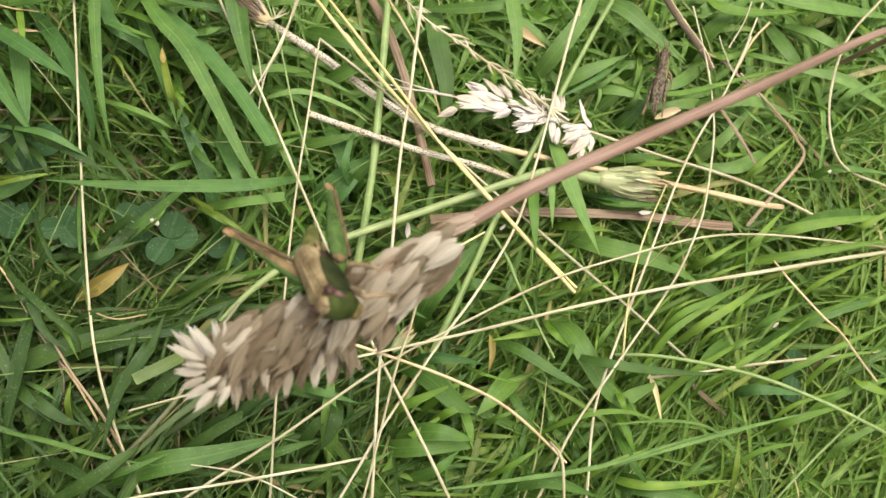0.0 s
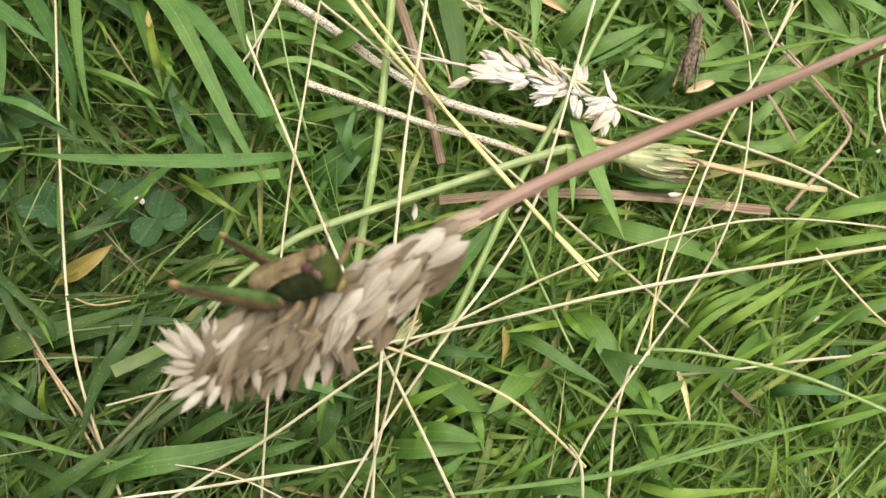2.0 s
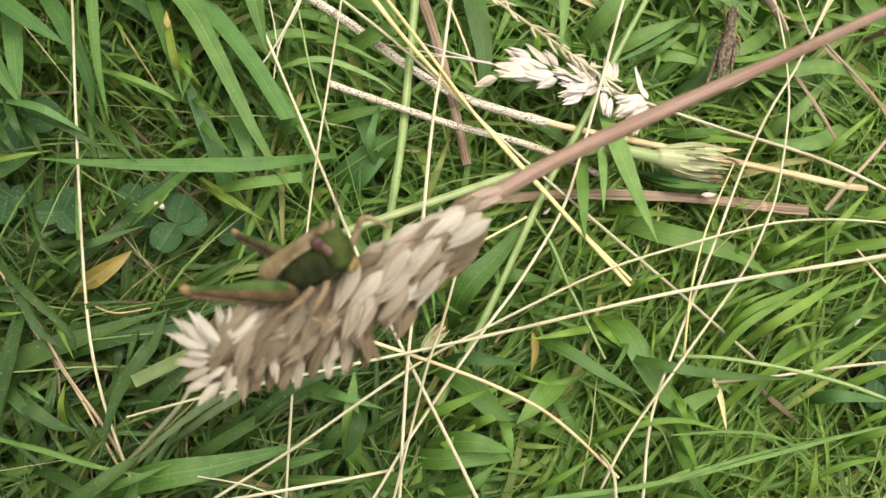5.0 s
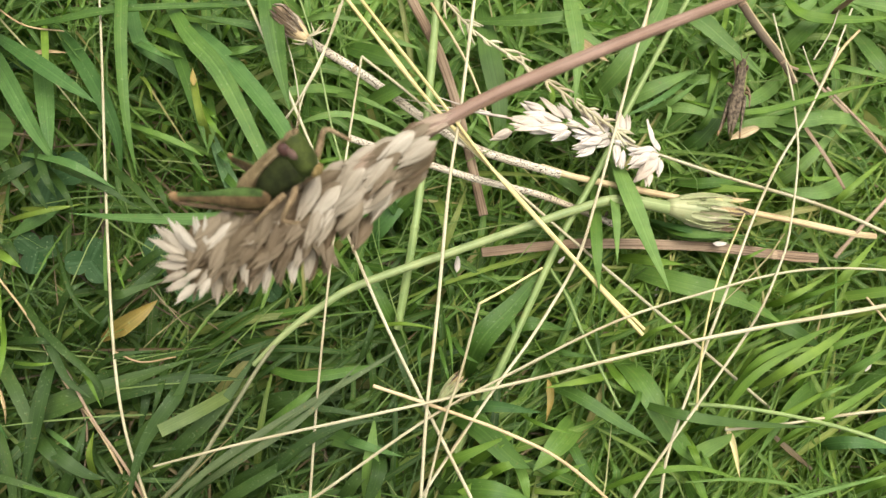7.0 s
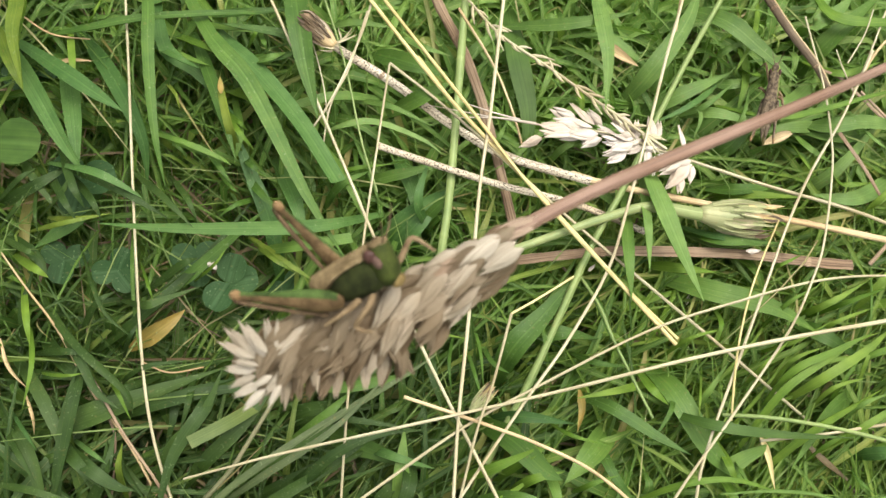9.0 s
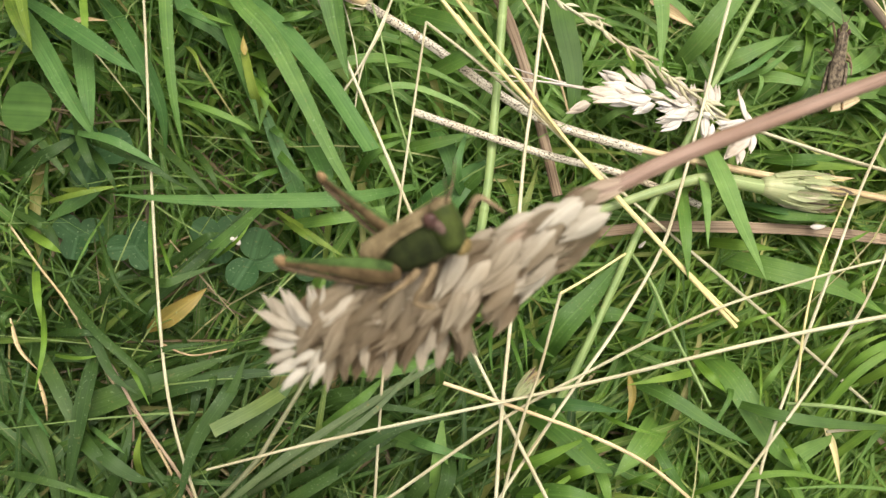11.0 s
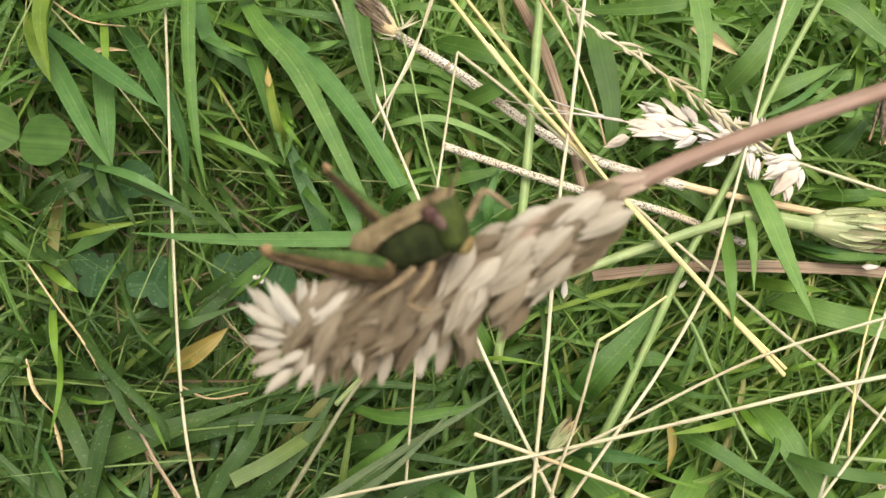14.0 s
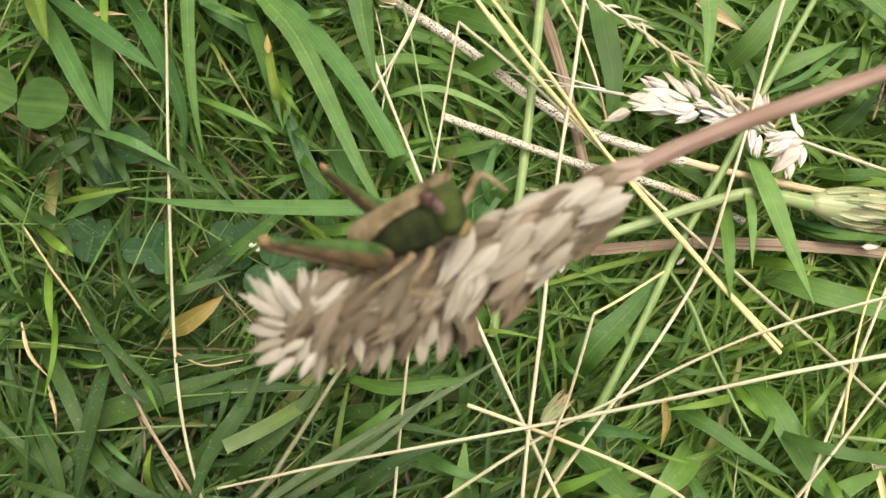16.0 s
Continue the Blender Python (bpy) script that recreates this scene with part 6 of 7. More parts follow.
# ---- the pale seed head lying in the lawn ----
def fallen_seed_head():
    rng = random.Random(8)
    ob = tagged(new("pale_seed_head"), "whitish dry grass seed head lying on the lawn", "seed head")
    ob.location = Vector((41.8, 33.3, 39.0)) * MM
    kinds = [spikelet_mesh("spikelet", HUSK, 80 + k, 7.0, 2.3) for k in range(5)]
    line = glide(((0, 0, 0), (-10, 2.8, 0.6), (-20, 5.8, 0.8), (-31, 7.5, 0.6), (-36, 7.2, 0.4)), 40)
    pile = Pile()
    tube(pile, glide(((78, -22, -8), (46, -11.5, -2), (18, -5, -0.3), (0, 0, 0), (-10, 2.8, 0.4), (-20, 5.8, 0.6), (-33, 7.6, 0.4)), 40), (0.5, 0.45, 0.4, 0.35, 0.2), 7)
    part("stem", pile, STALK["cream"], ob)
    for o, e in (((-36, 7.2, 0.4), (-66, 11.2, 0)), ((-40, 7.9, 0.4), (-60, 8.0, 1)), ((-44, 8.6, 0.4), (-58, 12.5, 0))):
        pile = Pile()
        o, e = Vector(o), Vector(e)
        tube(pile, glide((o, (o + e) / 2 + Vector((0, rng.uniform(-0.6, 0.6), 0.4)), e), 8), (0.28, 0.2, 0.1), 5)
        part("awn", pile, HUSK, ob)

    def husk(o, e):
        o, e = Vector(o), Vector(e)
        part("spikelet", rng.choice(kinds), None, ob, at=along(o, e - o, rng.uniform(-60, 60), 0.98 * (e - o).length / 6.6))

    husk((-29.8, 8.9, -0.1), (-36.3, 12.4, -0.2))
    husk((-25.2, 8.4, 0.1), (-31.2, 13.9, -0.1))
    husk((-23.2, 8.5, -0.4), (-27.2, 12.0, 0.5))
    husk((-31.5, 6.2, 0.9), (-39.5, 6.2, 1.5))
    husk((-27.2, 6.9, 0.6), (-36.4, 8.9, 0.1))
    husk((-27.6, 6.3, 0.3), (-34.6, 4.4, 0.2))
    husk((-24.2, 6.2, -0.2), (-29.1, 3.7, -0.2))
    husk((-29.8, 7.5, -0.2), (-38.6, 4.4, 1.8))
    husk((-33.3, 6.9, 0.7), (-39.5, 7.4, 1.5))
    husk((-25.9, 7.4, 0.7), (-33.1, 10.4, -0.0))
    husk((-28.5, 7.1, -0.0), (-32.9, 7.5, 1.1))
    husk((-38.4, 4.0, 0.6), (-44.2, 1.5, 1.6))
    husk((-17.5, 3.8, 0.8), (-23.5, 4.6, -0.3))
    husk((-17.9, 2.0, 0.4), (-24.2, 0.4, 1.2))
    husk((-17.4, 1.7, 0.3), (-22.7, -1.0, -0.1))
    husk((-13.5, 3.4, 0.2), (-17.7, 1.6, -0.3))
    husk((-16.6, 4.4, 0.9), (-22.4, 6.1, 1.7))
    husk((-20.1, 6.3, 0.3), (-24.8, 8.4, 0.3))
    husk((-15.6, 4.9, 0.9), (-19.4, 3.7, 0.9))
    husk((-10.9, 4.8, 0.8), (-11.9, 10.9, 1.6))
    husk((-10.2, 4.8, 0.3), (-9.0, 10.4, 0.5))
    husk((-14.8, 4.7, 0.4), (-14.9, 10.2, 0.6))
    husk((-1.9, 1.9, -0.3), (-4.2, 9.6, 0.3))
    husk((-1.4, 1.1, 0.7), (-2.8, 5.3, -0.4))
    husk((-1.4, 1.0, -0.4), (-9.9, -0.1, 1.1))
    husk((-2.1, 0.3, -0.1), (-9.9, -3.6, 0.8))
    husk((-1.7, -0.2, 0.2), (-8.1, -6.9, 0.4))
    husk((-1.5, -0.0, 1.0), (-6.0, -0.9, -0.0))
    husk((-1.0, -0.4, 0.1), (-3.6, -3.4, 0.0))
    husk((-0.9, -1.0, 0.4), (-2.1, -5.5, 0.2))
    husk((-4.1, -3.7, 0.0), (-5.2, -8.7, 1.4))
    husk((-5.5, -3.3, -0.0), (-8.3, -7.3, 0.9))
    husk((-10.7, 0.9, 0.9), (-10.9, -4.0, -0.2))
    husk((-12.4, 2.2, -0.4), (-12.1, -3.7, 0.1))
    husk((-11.8, 2.8, 0.6), (-13.0, -2.7, 1.0))
    husk((-7.7, 2.4, -0.1), (-13.1, 4.3, 0.3))
    husk((-4.9, 0.7, -0.2), (-9.1, -1.8, 0.6))
    husk((-12.3, 4.7, -0.4), (-17.6, 3.2, 1.2))
    husk((-18.4, 6.7, 0.8), (-21.4, 11.4, 1.9))
    husk((-16.9, 5.9, 0.6), (-19.6, 8.6, 1.9))
    husk((-15.4, 7.2, 0.0), (-22.1, 11.5, 1.1))
    husk((-17.9, 6.0, 1.4), (-22.0, 8.6, 2.1))
    husk((-15.2, 5.5, 0.6), (-20.2, 5.6, 2.4))
    husk((-15.9, 3.8, 0.9), (-22.2, 1.6, 2.1))
    husk((-23.5, 4.8, 0.4), (-29.1, 2.4, 0.9))
    husk((-11.8, 3.6, 0.7), (-13.3, 5.5, 0.8))
    husk((-9.9, 2.2, 0.6), (-14.0, 2.4, 2.4))
    husk((-6.5, 0.4, 0.5), (-9.9, 1.7, 0.5))
    husk((-20.9, 6.1, 0.1), (-25.5, 6.9, 0.8))
    husk((-19.8, 4.5, 1.2), (-24.2, 5.2, 1.2))
    husk((-17.2, 4.4, 0.4), (-23.1, 3.5, 0.7))
    husk((-24.8, 5.7, 1.5), (-32.5, 5.1, 1.3))
    husk((-4.4, -0.4, 0.3), (-8.1, -2.7, 0.6))


# ---- the closed flower bud on its long green stem ----
def flower_bud(name, at, direction, size, stem_points, label, green=True, plump=1.0):
    rng = random.Random(int(size * 100))
    ob = tagged(new(name), label, "flower bud")
    ob.location = Vector(at) * MM
    d = Vector(direction).normalized()
    s = d.cross(Vector((0, 0, 1))).normalized()
    u = s.cross(d)
    o = Vector(at)
    if stem_points:
        pile = Pile()
        tube(pile, glide([tuple(Vector(q) - o) for q in stem_points], 36), (0.6, 0.85, 0.95, 1.0, 1.1, 1.75), 10, 0.85, 0.03, rng)
        part("stem", pile, BUD_STEM, ob)
    pile = Pile()
    tube(pile, glide((Vector((0, 0, 0)), d * size * 0.25, d * size * 0.55, d * size * 0.8), 10), [size * plump * q for q in (0.11, 0.16, 0.21, 0.235, 0.24, 0.235, 0.2)], 14, 0.9, 0.0, rng)
    part("cup", pile, BUD if green else STALK["tan"], ob)
    for k in range(90):
        a = rng.uniform(0, 6.28)
        out = s * math.cos(a) + u * math.sin(a)
        withered = k % 4 == 0
        b0 = size * (rng.uniform(0.5, 0.75) if withered else rng.uniform(0.12, 0.5))
        b1 = size * (rng.uniform(0.92, 1.08) if withered else rng.uniform(0.66, 0.97))
        ra, rb, rc = size * plump * (0.13 + 0.24 * min(0.5, b0 / size)), size * plump * 0.245, size * plump * (rng.uniform(0.17, 0.29) if green else rng.uniform(0.08, 0.2))
        line = glide((d * b0 + out * ra, d * (b0 + b1) / 2 + out * rb, d * b1 + out * rc), 5)
        pile = Pile()
        ribbon(pile, line, size * plump * rng.uniform(0.05, 0.11), 0.4, rng.uniform(-40, 40), 0, thick=0.08, up=out)
        if green:
            m = STALK[("brown", "darkbrown", "tan", "yellow")[k // 4 % 4]] if withered else (STALK["cream"] if k % 5 == 0 else BUD)
        else:
            m = (STALK["brown"], HUSK_NEAR, STALK["darkbrown"], HUSK_WHITE, HUSK_NEAR)[k % 5]
        part("sepal", pile, m, ob)
    if not green and size > 10:
        for k in range(8):
            a = rng.uniform(0, 6.28)
            out = s * math.cos(a) + u * abs(math.sin(a)) * 0.6
            pile = Pile()
            ribbon(pile, glide((d * 1.0, d * -0.5 + out * size * 0.18, d * rng.uniform(-3, 3) + out * size * rng.uniform(0.3, 0.65)), 6), rng.uniform(0.35, 0.7), 0.3, rng.uniform(-40, 40), 30, thick=0.1)
            part("dry_bract", pile, STALK["cream"], ob, "curled cream bract")
    return ob


# ---- dry panicle with fine branches ----
def panicle():
    rng = random.Random(17)
    ob = tagged(new("dry_panicle"), "fine open cream grass panicle lying on the lawn", "seed head")
    pts = ((-16.0, 74.0, 39.0), (-7.0, 63.4, 40.0), (4.5, 55.3, 41.0), (15.0, 47.8, 41.5), (25.3, 41.1, 41.0), (34.0, 36.0, 40.0))
    o = Vector(pts[0])
    ob.location = o * MM
    line = [q - o for q in glide(pts, 40)]
    pile = Pile()
    tube(pile, line, (0.36, 0.4, 0.45), 6)
    part("stem", pile, STALK["cream"], ob)
    for i in range(30):
        k = 1 + int(i * 1.2 + rng.uniform(0, 2.2))
        t = (line[k + 1] - line[k]).normalized()
        side = Vector((-t.y, t.x, 0)) * (1 if i % 2 else -1)
        d = (-t if rng.random() < 0.15 else t) * 0.9 + side * rng.uniform(0.2, 0.6) + Vector((0, 0, rng.uniform(-0.1, 0.3)))
        e = line[k] + d.normalized() * rng.uniform(2.0, 6.5)
        pile = Pile()
        tube(pile, glide((line[k], (line[k] + e) / 2 + side * 0.3, e), 4), (0.22, 0.5, 0.3, 0.08), 5)
        part("branchlet", pile, STALK["cream"], ob)


# ---- clover ----
def leaflet_mesh(name, size, material):
    pile = Pile()
    n = 14
    pile.v.append((0, 0, 0))
    pile.uv.append((0.5, 0))
    for ring in (0.35, 0.7, 1.0):
        for i in range(n + 1):
            a = radians(-150 + 300 * i / n)
            x = size * (0.52 + 0.5 * math.cos(a)) * ring
            y = size * 0.5 * math.sin(a) * ring
            if i == n // 2:
                x -= 0.04 * size * ring
            pile.v.append((x, y, abs(y) * 0.22 - 0.08 * x * x / size))
            pile.uv.append((0.5 + y / size / 1.1, x / 10))
    for r in range(2):
        for i in range(n):
            a = 1 + r * (n + 1) + i
            pile.f.append((a, a + n + 1, a + n + 2, a + 1))
    for i in range(n):
        pile.f.append((0, 1 + i, 2 + i))
    return pile.mesh(name, material)


def clover(x, y, z, size, angles, tilt=0.0, heading=0.0):
    bright = size > 9.5
    ob = tagged(new("clover"), "deep-green clover leaf with two large round leaflets" if bright else "bluish-green clover leaf with round leaflets, low in the grass", "clover", "clover leaves")
    ob.matrix_basis = Matrix.Translation(Vector((x, y, z)) * MM) @ pose(0, 0, 0, tilt, heading)
    pile = Pile()
    tube(pile, glide(((0, 0, -0.2), (1, 0.5, -z * 0.5), (3, 1, -z)), 6), (0.35, 0.4), 6)
    part("leaf_stalk", pile, STALK["greenstem"], ob)
    me = leaflet_mesh("leaflet", size, LEAF["d"] if bright else CLOVER)
    for k, angle in enumerate(angles):
        part("leaflet", me, None, ob, at=pose(0, 0, 0.0004 * k, 0, -8, angle))


# ---- small fallen bits ----
def bits():
    rng = random.Random(31)
    me = spikelet_mesh("fallen_seed", HUSK, 90, 4.6, 1.2)
    for x, y, z, turn, size in (((44.2, 0.4, 23.0, 80, 1), (55.1, 12.5, 35.0, 0, 0.9), (-9.0, 3.5, 31.0, 85, 1.05), (114.5, 27.5, 35.0, 0, 0.9), (97.6, -17.8, 27.0, 30, 0.7), (16.8, 7.2, 29.0, 40, 0.6))):
        ob = tagged(new("fallen_seed", me), "single whitish grass seed husk lying in the lawn", "seed", "fallen seeds")
        ob.matrix_basis = Matrix.Translation(Vector((x, y, z)) * MM) @ pose(0, 0, 0, 0, 0, turn) @ Matrix.Diagonal((size, size, size, 1))


def dead_leaf(points, width, material, label):
    pile = Pile()
    ribbon(pile, glide(points, 10), width, 0.35, 10, 25, thick=0.15, base=0.3, tip=0.7)
    thing("dead_leaf", pile, material, label, "dead leaf")


seed_head = near_seed_head()
hopper, hopper_thighs = grasshopper("grasshopper", "green and tan grasshopper clinging to the dry seed head", ("deep", "green", "tan", "thigh", "stripe"), {-1: (-13.0, -4.0, 5.5), 1: (-12.0, 8.0, 4.5)})
small_hopper, _ = grasshopper("brown_grasshopper", "mottled brown grasshopper with a green flank sitting in the grass", ("lime", "lime", "mottle", "mottle", "mottle"), {-1: (-13.6, -3.4, 1.6), 1: (-13.6, 3.6, 1.6)}, winged=True)
small_hopper.matrix_basis = Matrix.Translation((0.0621, 0.0533, 0.0405)) @ pose(0, 0, 0, -26, 2, 75) @ Matrix.Diagonal((1.05, 0.72, 0.8, 1))
fallen_seed_head()
flower_bud("flower_bud", (42.6, 20.7, 38.0), (1, -0.06, -0.06), 19.0, ((-56.0, -20.1, 34.0), (-48.6, -12.6, 37.0), (-41.2, -6.8, 38.0), (-32.4, -1.3, 38.0), (-7.6, 8.3, 39.0), (8.4, 14.4, 40.0), (18.7, 18.3, 40.0), (29.3, 21.3, 40.0), (42.7, 20.4, 38.0)), "green flower bud going to seed on a long pale-green stem", plump=0.88)
flower_bud("dried_flower_bud", (-47.2, 56.9, 42.0), (-0.75, 0.62, 0.05), 11.0, (), "greyish dried flower bud on the speckled dead stalk", green=False, plump=0.92)
flower_bud("small_bud", (-14.0, -27.6, 41.0), (0.62, 0.68, 0.1), 7.4, (), "small pale green withered bud among crossing straws", plump=0.8)
panicle()
for c in (
    (-70.6, 2.1, 25.0, 7.4, (13, 76, 241), 4, -3),
    (-79.0, 7.6, 21.0, 6.6, (40, 160, 280), -6, 6),
    (-97.4, 4.9, 21.0, 6.0, (70, 190, 310), 5, 4),
    (-110.3, 7.0, 20.0, 6.0, (25, 145, 265), -6, 6),
    (-125.5, 33.0, 31.0, 11.5, (-4, 160), 0, -6),
    (-107.2, 26.0, 23.0, 8.5, (20, 140, 260), 6, 0),
    (-56.0, 1.5, 20.0, 5.6, (70, 190, 310), 8, 5),
    (103.5, -31.5, 26.0, 7.5, (85, 250), 3, 4),
    (-123.3, 58.4, 19.0, 9.0, (0, 120, 240), 4, 4),
):
    clover(*c)
# Water drop on the clover; pale husk colour stands for the reflected sky.
fleck = Pile()
egg(fleck, (-74.6, 5.9, 30.0), Vector((1.2, 0.4, 0)), Vector((-0.3, 0.8, 0)), Vector((0, 0, 0.5)), 7, 9, 0.3)
egg(fleck, (-73.4, 5.2, 30.0), Vector((0.5, -0.8, 0)), Vector((0.6, 0.3, 0)), Vector((0, 0, 0.45)), 6, 8)
thing("white_fleck", fleck, HUSK, "small water drop on a clover leaf, its sky reflection painted whitish", "fleck")
bits()
YELLOW_LEAF = leaf("dead_yellow", [(0.0, (0.2, 0.148, 0.03)), (1.0, (0.25, 0.19, 0.042))], sheer=0.25, spots=0.7)
dead_leaf(((-93.0, -13.9, 21.0), (-87.8, -11.0, 25.0), (-83.3, -7.7, 26.0), (-80.2, -4.6, 25.0)), 4.4, YELLOW_LEAF, "yellow withered leaf among the clover")
dead_leaf(((20.6, 67.5, 31.0), (24.8, 63.2, 34.0), (29.5, 59.5, 35.0)), 2.9, STALK["tan"], "small tan withered grass leaf")
blade("y", 2.0, ((-68.8, 31.9, 28.0), (-70.3, 35.5, 42.0), (-73.0, 45.1, 40.0)), cut=True)
dead_leaf(((-72.7, 43.9, 41.0), (-73.0, 45.6, 41.5), (-73.3, 48.2, 41.0)), 1.5, YELLOW_LEAF, "brown withered tip of a mown grass leaf")
dead_leaf(((14.0, -21.8, 29.0), (14.1, -26.5, 31.0), (13.1, -31.8, 30.0)), 1.9, YELLOW_LEAF, "short withered yellow leaf")
dead_leaf(((57.8, -31.9, 31.0), (58.6, -37.1, 33.0), (60.7, -45.0, 31.0)), 1.6, STALK["yellow"], "narrow yellowed grass leaf")
dead_leaf(((62.4, 41.2, 33.0), (66.9, 43.0, 35.0), (71.1, 44.6, 33.0)), 2.6, STALK["tan"], "small tan withered leaf beside the small grasshopper")
dead_leaf(((-119.6, -12.8, 29.0), (-116.7, -19.2, 30.0), (-112.3, -24.1, 29.0)), 1.0, STALK["tan"], "narrow tan withered leaf")
dead_leaf(((-112.9, -24.7, 29.0), (-110.3, -30.3, 30.0), (-110.4, -33.9, 28.0)), 0.9, STALK["tan"], "narrow tan withered leaf")
dead_leaf(((-113.5, 53.4, 31.0), (-109.0, 53.6, 33.0), (-104.7, 54.0, 32.0)), 1.1, STALK["tan"], "narrow tan withered leaf")
dead_leaf(((81.6, -42.5, 27.0), (72.2, -35.8, 29.0), (70.7, -31.8, 27.0)), 1.9, THATCH, "brown withered leaf low in the grass")

# ---- what moves: the nodding seed head, and the grasshopper that turns on it ----
SWAY = [
    (0.0, -0.02208, -0.02588, 0.14980, 11.08, -11.09, 3.79),
    (0.5, -0.02031, -0.02738, 0.14628, 11.31, -10.58, 3.70),
    (1.0, -0.01898, -0.02684, 0.14210, 11.07, -10.36, 3.67),
    (1.5, -0.01780, -0.02706, 0.13939, 11.00, -10.24, 2.71),
    (2.0, -0.01905, -0.02547, 0.13641, 10.51, -9.59, 3.40),
    (2.5, -0.01858, -0.02530, 0.13517, 10.26, -8.62, 4.38),
    (3.0, -0.01839, -0.02492, 0.13308, 10.06, -8.11, 4.18),
    (5.5, -0.02213, -0.01756, 0.13481, 9.93, -8.62, 5.62),
    (6.0, -0.02499, -0.01071, 0.13282, 10.35, -8.48, 6.05),
    (6.5, -0.02610, -0.00907, 0.13247, 10.62, -8.27, 5.63),
    (7.0, -0.02917, -0.00030, 0.13021, 11.33, -7.87, 4.53),
    (7.5, -0.02528, -0.00832, 0.12708, 12.28, -7.26, 2.66),
    (8.0, -0.02175, -0.01525, 0.12669, 12.18, -6.66, 0.89),
    (8.5, -0.02423, -0.01097, 0.12947, 11.77, -6.84, 2.50),
    (9.0, -0.02448, -0.01194, 0.13118, 11.63, -6.74, 2.78),
    (9.5, -0.02347, -0.01224, 0.12989, 11.40, -6.52, 0.91),
    (10.0, -0.02398, -0.01143, 0.13077, 11.16, -6.31, 0.89),
    (12.5, -0.02378, -0.01105, 0.13001, 9.52, -4.24, 1.92),
    (13.0, -0.02504, -0.00938, 0.13199, 9.67, -4.06, 1.64),
    (13.5, -0.02612, -0.00593, 0.13007, 10.07, -3.62, 0.04),
    (14.0, -0.02741, -0.00374, 0.13151, 11.00, -3.58, 0.06),
    (14.5, -0.02632, -0.00454, 0.12671, 11.57, -3.50, -0.04),
    (15.0, -0.02793, -0.00337, 0.13045, 10.45, -3.23, 1.21),
    (15.5, -0.02597, -0.00742, 0.13072, 10.29, -3.09, 0.66),
    (16.0, -0.02621, -0.00591, 0.12989, 9.80, -3.64, 1.91),
]


# the grasshopper's own pose, and where its knees stand in its body's space (millimetres)
PERCH = [
    (0.0, -0.03589, -0.03000, 0.15185, 15.79, -37.80, -64.82),
    (0.3, -0.03423, -0.03027, 0.14967, 15.09, -46.59, -57.31),
    (0.5, -0.03449, -0.03061, 0.14847, 0.44, -46.73, -32.32),
    (0.7, -0.03499, -0.03095, 0.14666, -20.31, -45.86, -15.58),
    (1.0, -0.03452, -0.03041, 0.14442, -27.45, -39.95, 0.93),
    (1.5, -0.03407, -0.03024, 0.14131, -36.46, -40.65, 10.53),
    (2.0, -0.03507, -0.02846, 0.13861, -38.48, -42.03, 10.16),
    (2.5, -0.03482, -0.02872, 0.13766, -38.17, -40.87, 12.40),
    (3.0, -0.03493, -0.02817, 0.13582, -41.44, -40.31, 15.26),
    (5.5, -0.03858, -0.02120, 0.13726, -53.63, -41.23, 21.29),
    (6.0, -0.04120, -0.01416, 0.13542, -53.68, -38.81, 27.34),
    (6.5, -0.04212, -0.01201, 0.13530, -53.24, -41.93, 22.02),
    (7.0, -0.04513, -0.00325, 0.13302, -59.47, -42.02, 27.24),
    (7.5, -0.04150, -0.01068, 0.13012, -58.01, -37.94, 24.01),
    (8.0, -0.03836, -0.01694, 0.12986, -49.84, -40.83, 14.62),
    (8.5, -0.04029, -0.01264, 0.13279, -57.16, -37.51, 21.96),
    (9.0, -0.04060, -0.01413, 0.13452, -57.60, -37.78, 19.04),
    (9.5, -0.03978, -0.01398, 0.13310, -55.42, -42.38, 17.05),
    (10.0, -0.04018, -0.01324, 0.13403, -56.35, -42.12, 17.85),
    (12.5, -0.04077, -0.01367, 0.13403, -54.74, -33.41, 20.42),
    (13.0, -0.04207, -0.01163, 0.13582, -54.88, -34.27, 18.98),
    (13.5, -0.04310, -0.00774, 0.13396, -57.45, -36.28, 17.15),
    (14.0, -0.04439, -0.00578, 0.13536, -53.75, -36.82, 15.94),
    (14.5, -0.04326, -0.00677, 0.13075, -55.11, -30.21, 20.08),
    (15.0, -0.04478, -0.00554, 0.13455, -55.41, -35.57, 17.05),
    (15.5, -0.04292, -0.00949, 0.13475, -56.63, -37.57, 16.64),
    (16.0, -0.04332, -0.00836, 0.13391, -54.53, -35.22, 20.48),
]
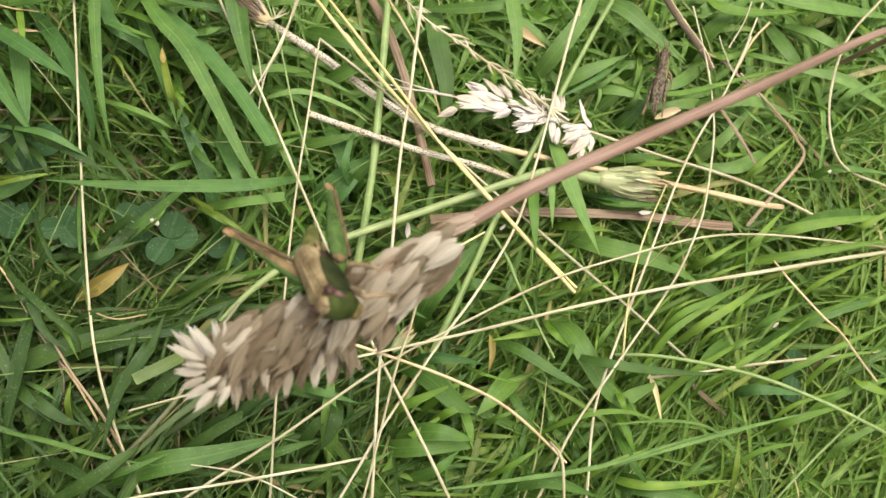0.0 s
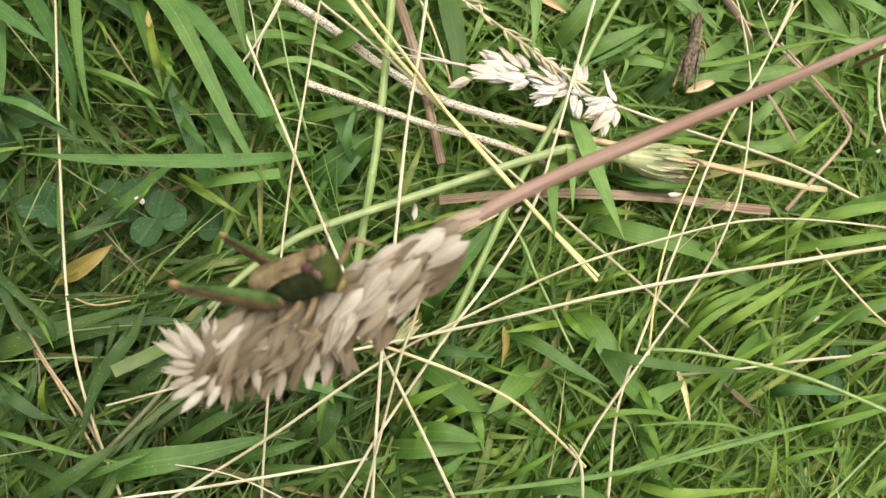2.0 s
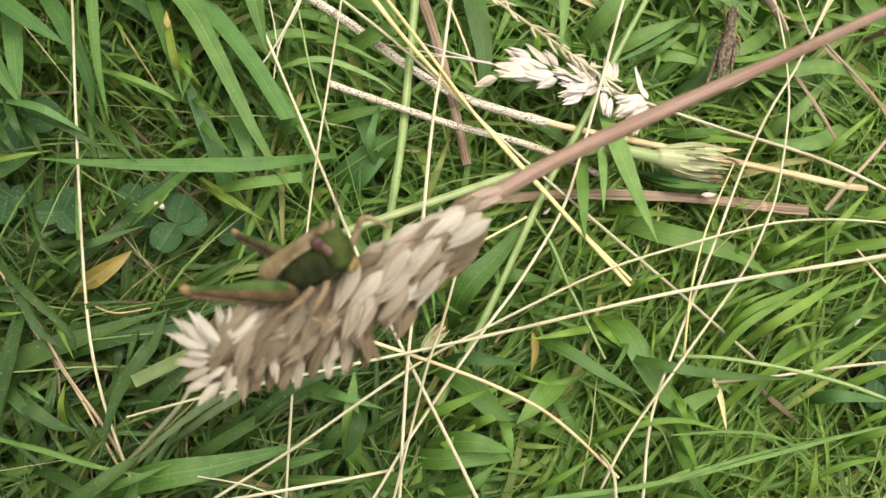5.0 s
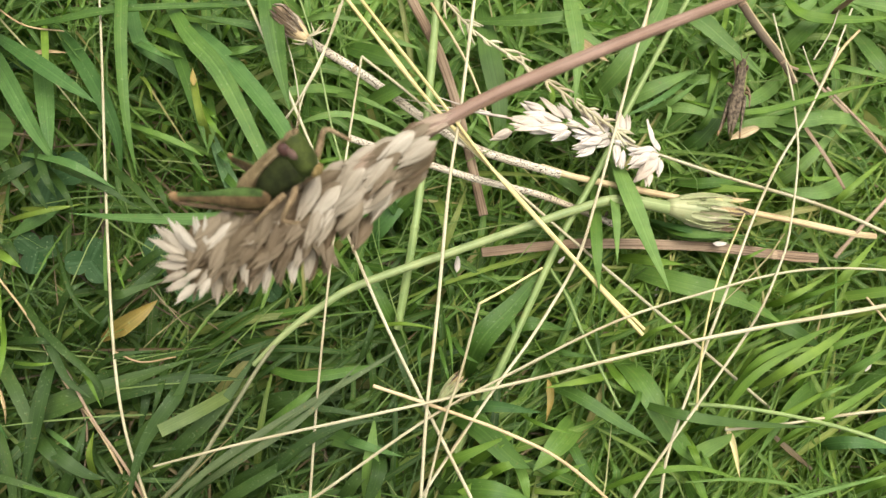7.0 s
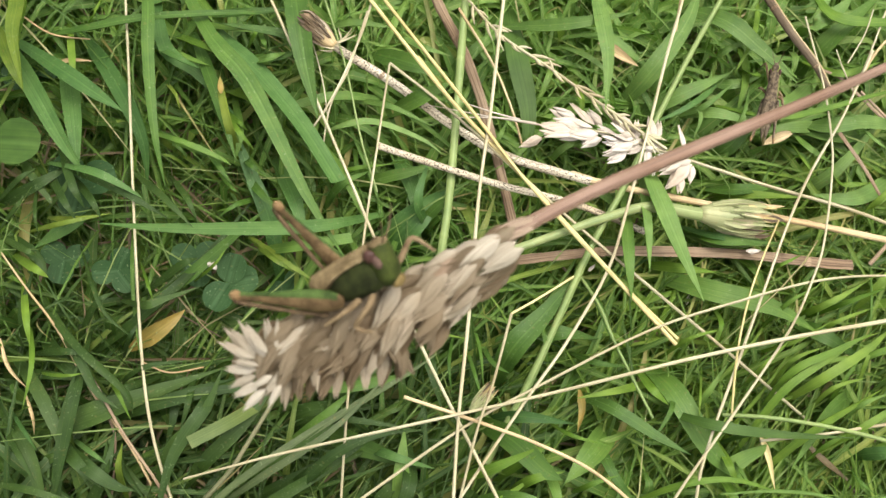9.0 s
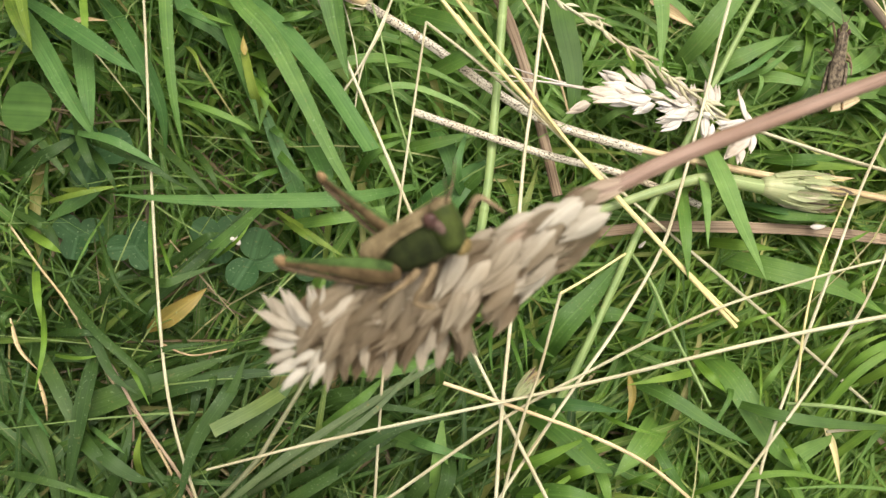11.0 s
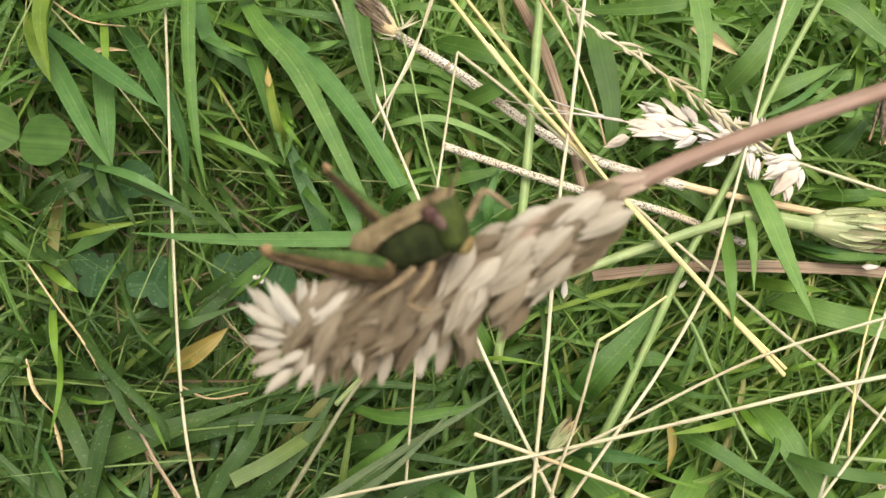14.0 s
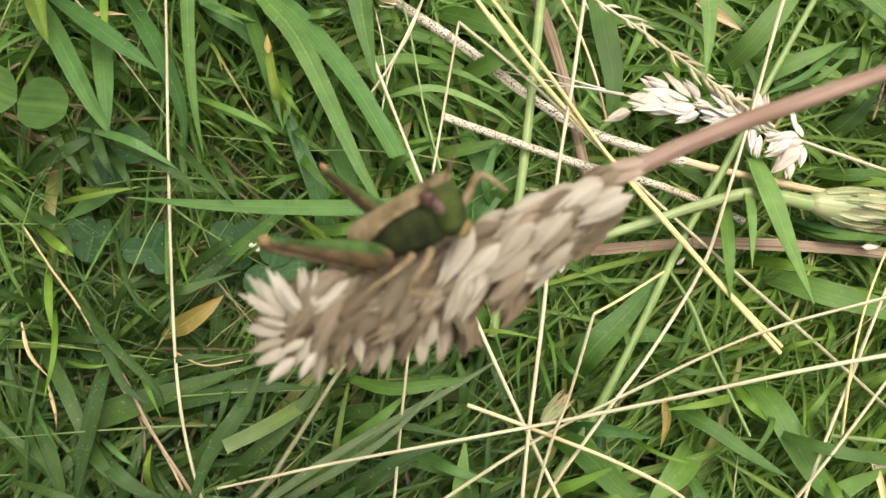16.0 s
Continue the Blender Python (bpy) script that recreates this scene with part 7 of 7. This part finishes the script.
RIGHT_KNEE = [ (0.0, -9.2, -1.9, 9.3), (0.3, -8.8, -4.2, 9.4), (0.5, -9.7, -4.2, 8.8), (0.7, -11.3, -4.7, 7.6), (1.0, -11.0, -3.1, 8.2), (1.5, -12.1, -1.7, 7.2), (2.0, -12.8, -3.0, 6.3), (3.0, -13.4, -3.6, 5.4), (5.5, -13.8, -3.1, 4.8), (6.5, -13.7, -3.0, 5.0), (7.0, -13.2, -2.5, 5.8), (7.5, -13.3, -2.0, 5.7), (8.0, -13.3, -2.7, 5.6), (9.0, -13.3, -4.4, 5.4), (12.5, -13.9, -1.4, 4.7), (13.5, -14.3, -1.6, 3.9), (14.5, -13.5, -1.9, 5.4), (16.0, -13.8, -1.6, 4.8)]
LEFT_KNEE = [ (0.0, -14.8, 5.8, -3.4), (0.3, -14.4, 5.7, -5.5), (0.5, -12.8, 8.7, -6.1), (0.7, -13.7, 8.8, 0.0), (1.0, -13.5, 9.3, -2.8), (1.5, -12.9, 9.5, 1.7), (2.0, -13.3, 7.7, 3.1), (3.0, -13.0, 8.4, 3.1), (5.5, -12.7, 7.9, 4.2), (6.5, -12.1, 6.2, 6.1), (7.0, -11.7, 9.8, 3.7), (7.5, -7.7, 8.0, 8.8), (9.0, -5.7, 2.7, 11.0), (12.5, -10.4, 9.0, 6.1), (13.5, -10.5, 7.7, 7.0), (14.5, -9.9, 10.0, 5.8), (16.0, -10.8, 9.6, 5.2)]


ROLL = {0.0: 28.0, 0.3: 20.0, 0.5: 6.0}


def motions():
    walk(seed_head, [(t, pose(x, y, z, rx, ry, rz)) for t, x, y, z, rx, ry, rz in SWAY])
    pivot = Matrix.Translation((0, 0, 1.2 * MM))
    walk(hopper, [(t, pose(x, y, z, rx, ry, rz) @ pivot @ pose(0, 0, 0, ROLL.get(t, 0)) @ pivot.inverted()) for t, x, y, z, rx, ry, rz in PERCH])
    walk(hopper_thighs[-1], [(t, thigh_pose(-1, knee)) for t, *knee in RIGHT_KNEE])
    walk(hopper_thighs[1], [(t, thigh_pose(1, knee)) for t, *knee in LEFT_KNEE])


motions()
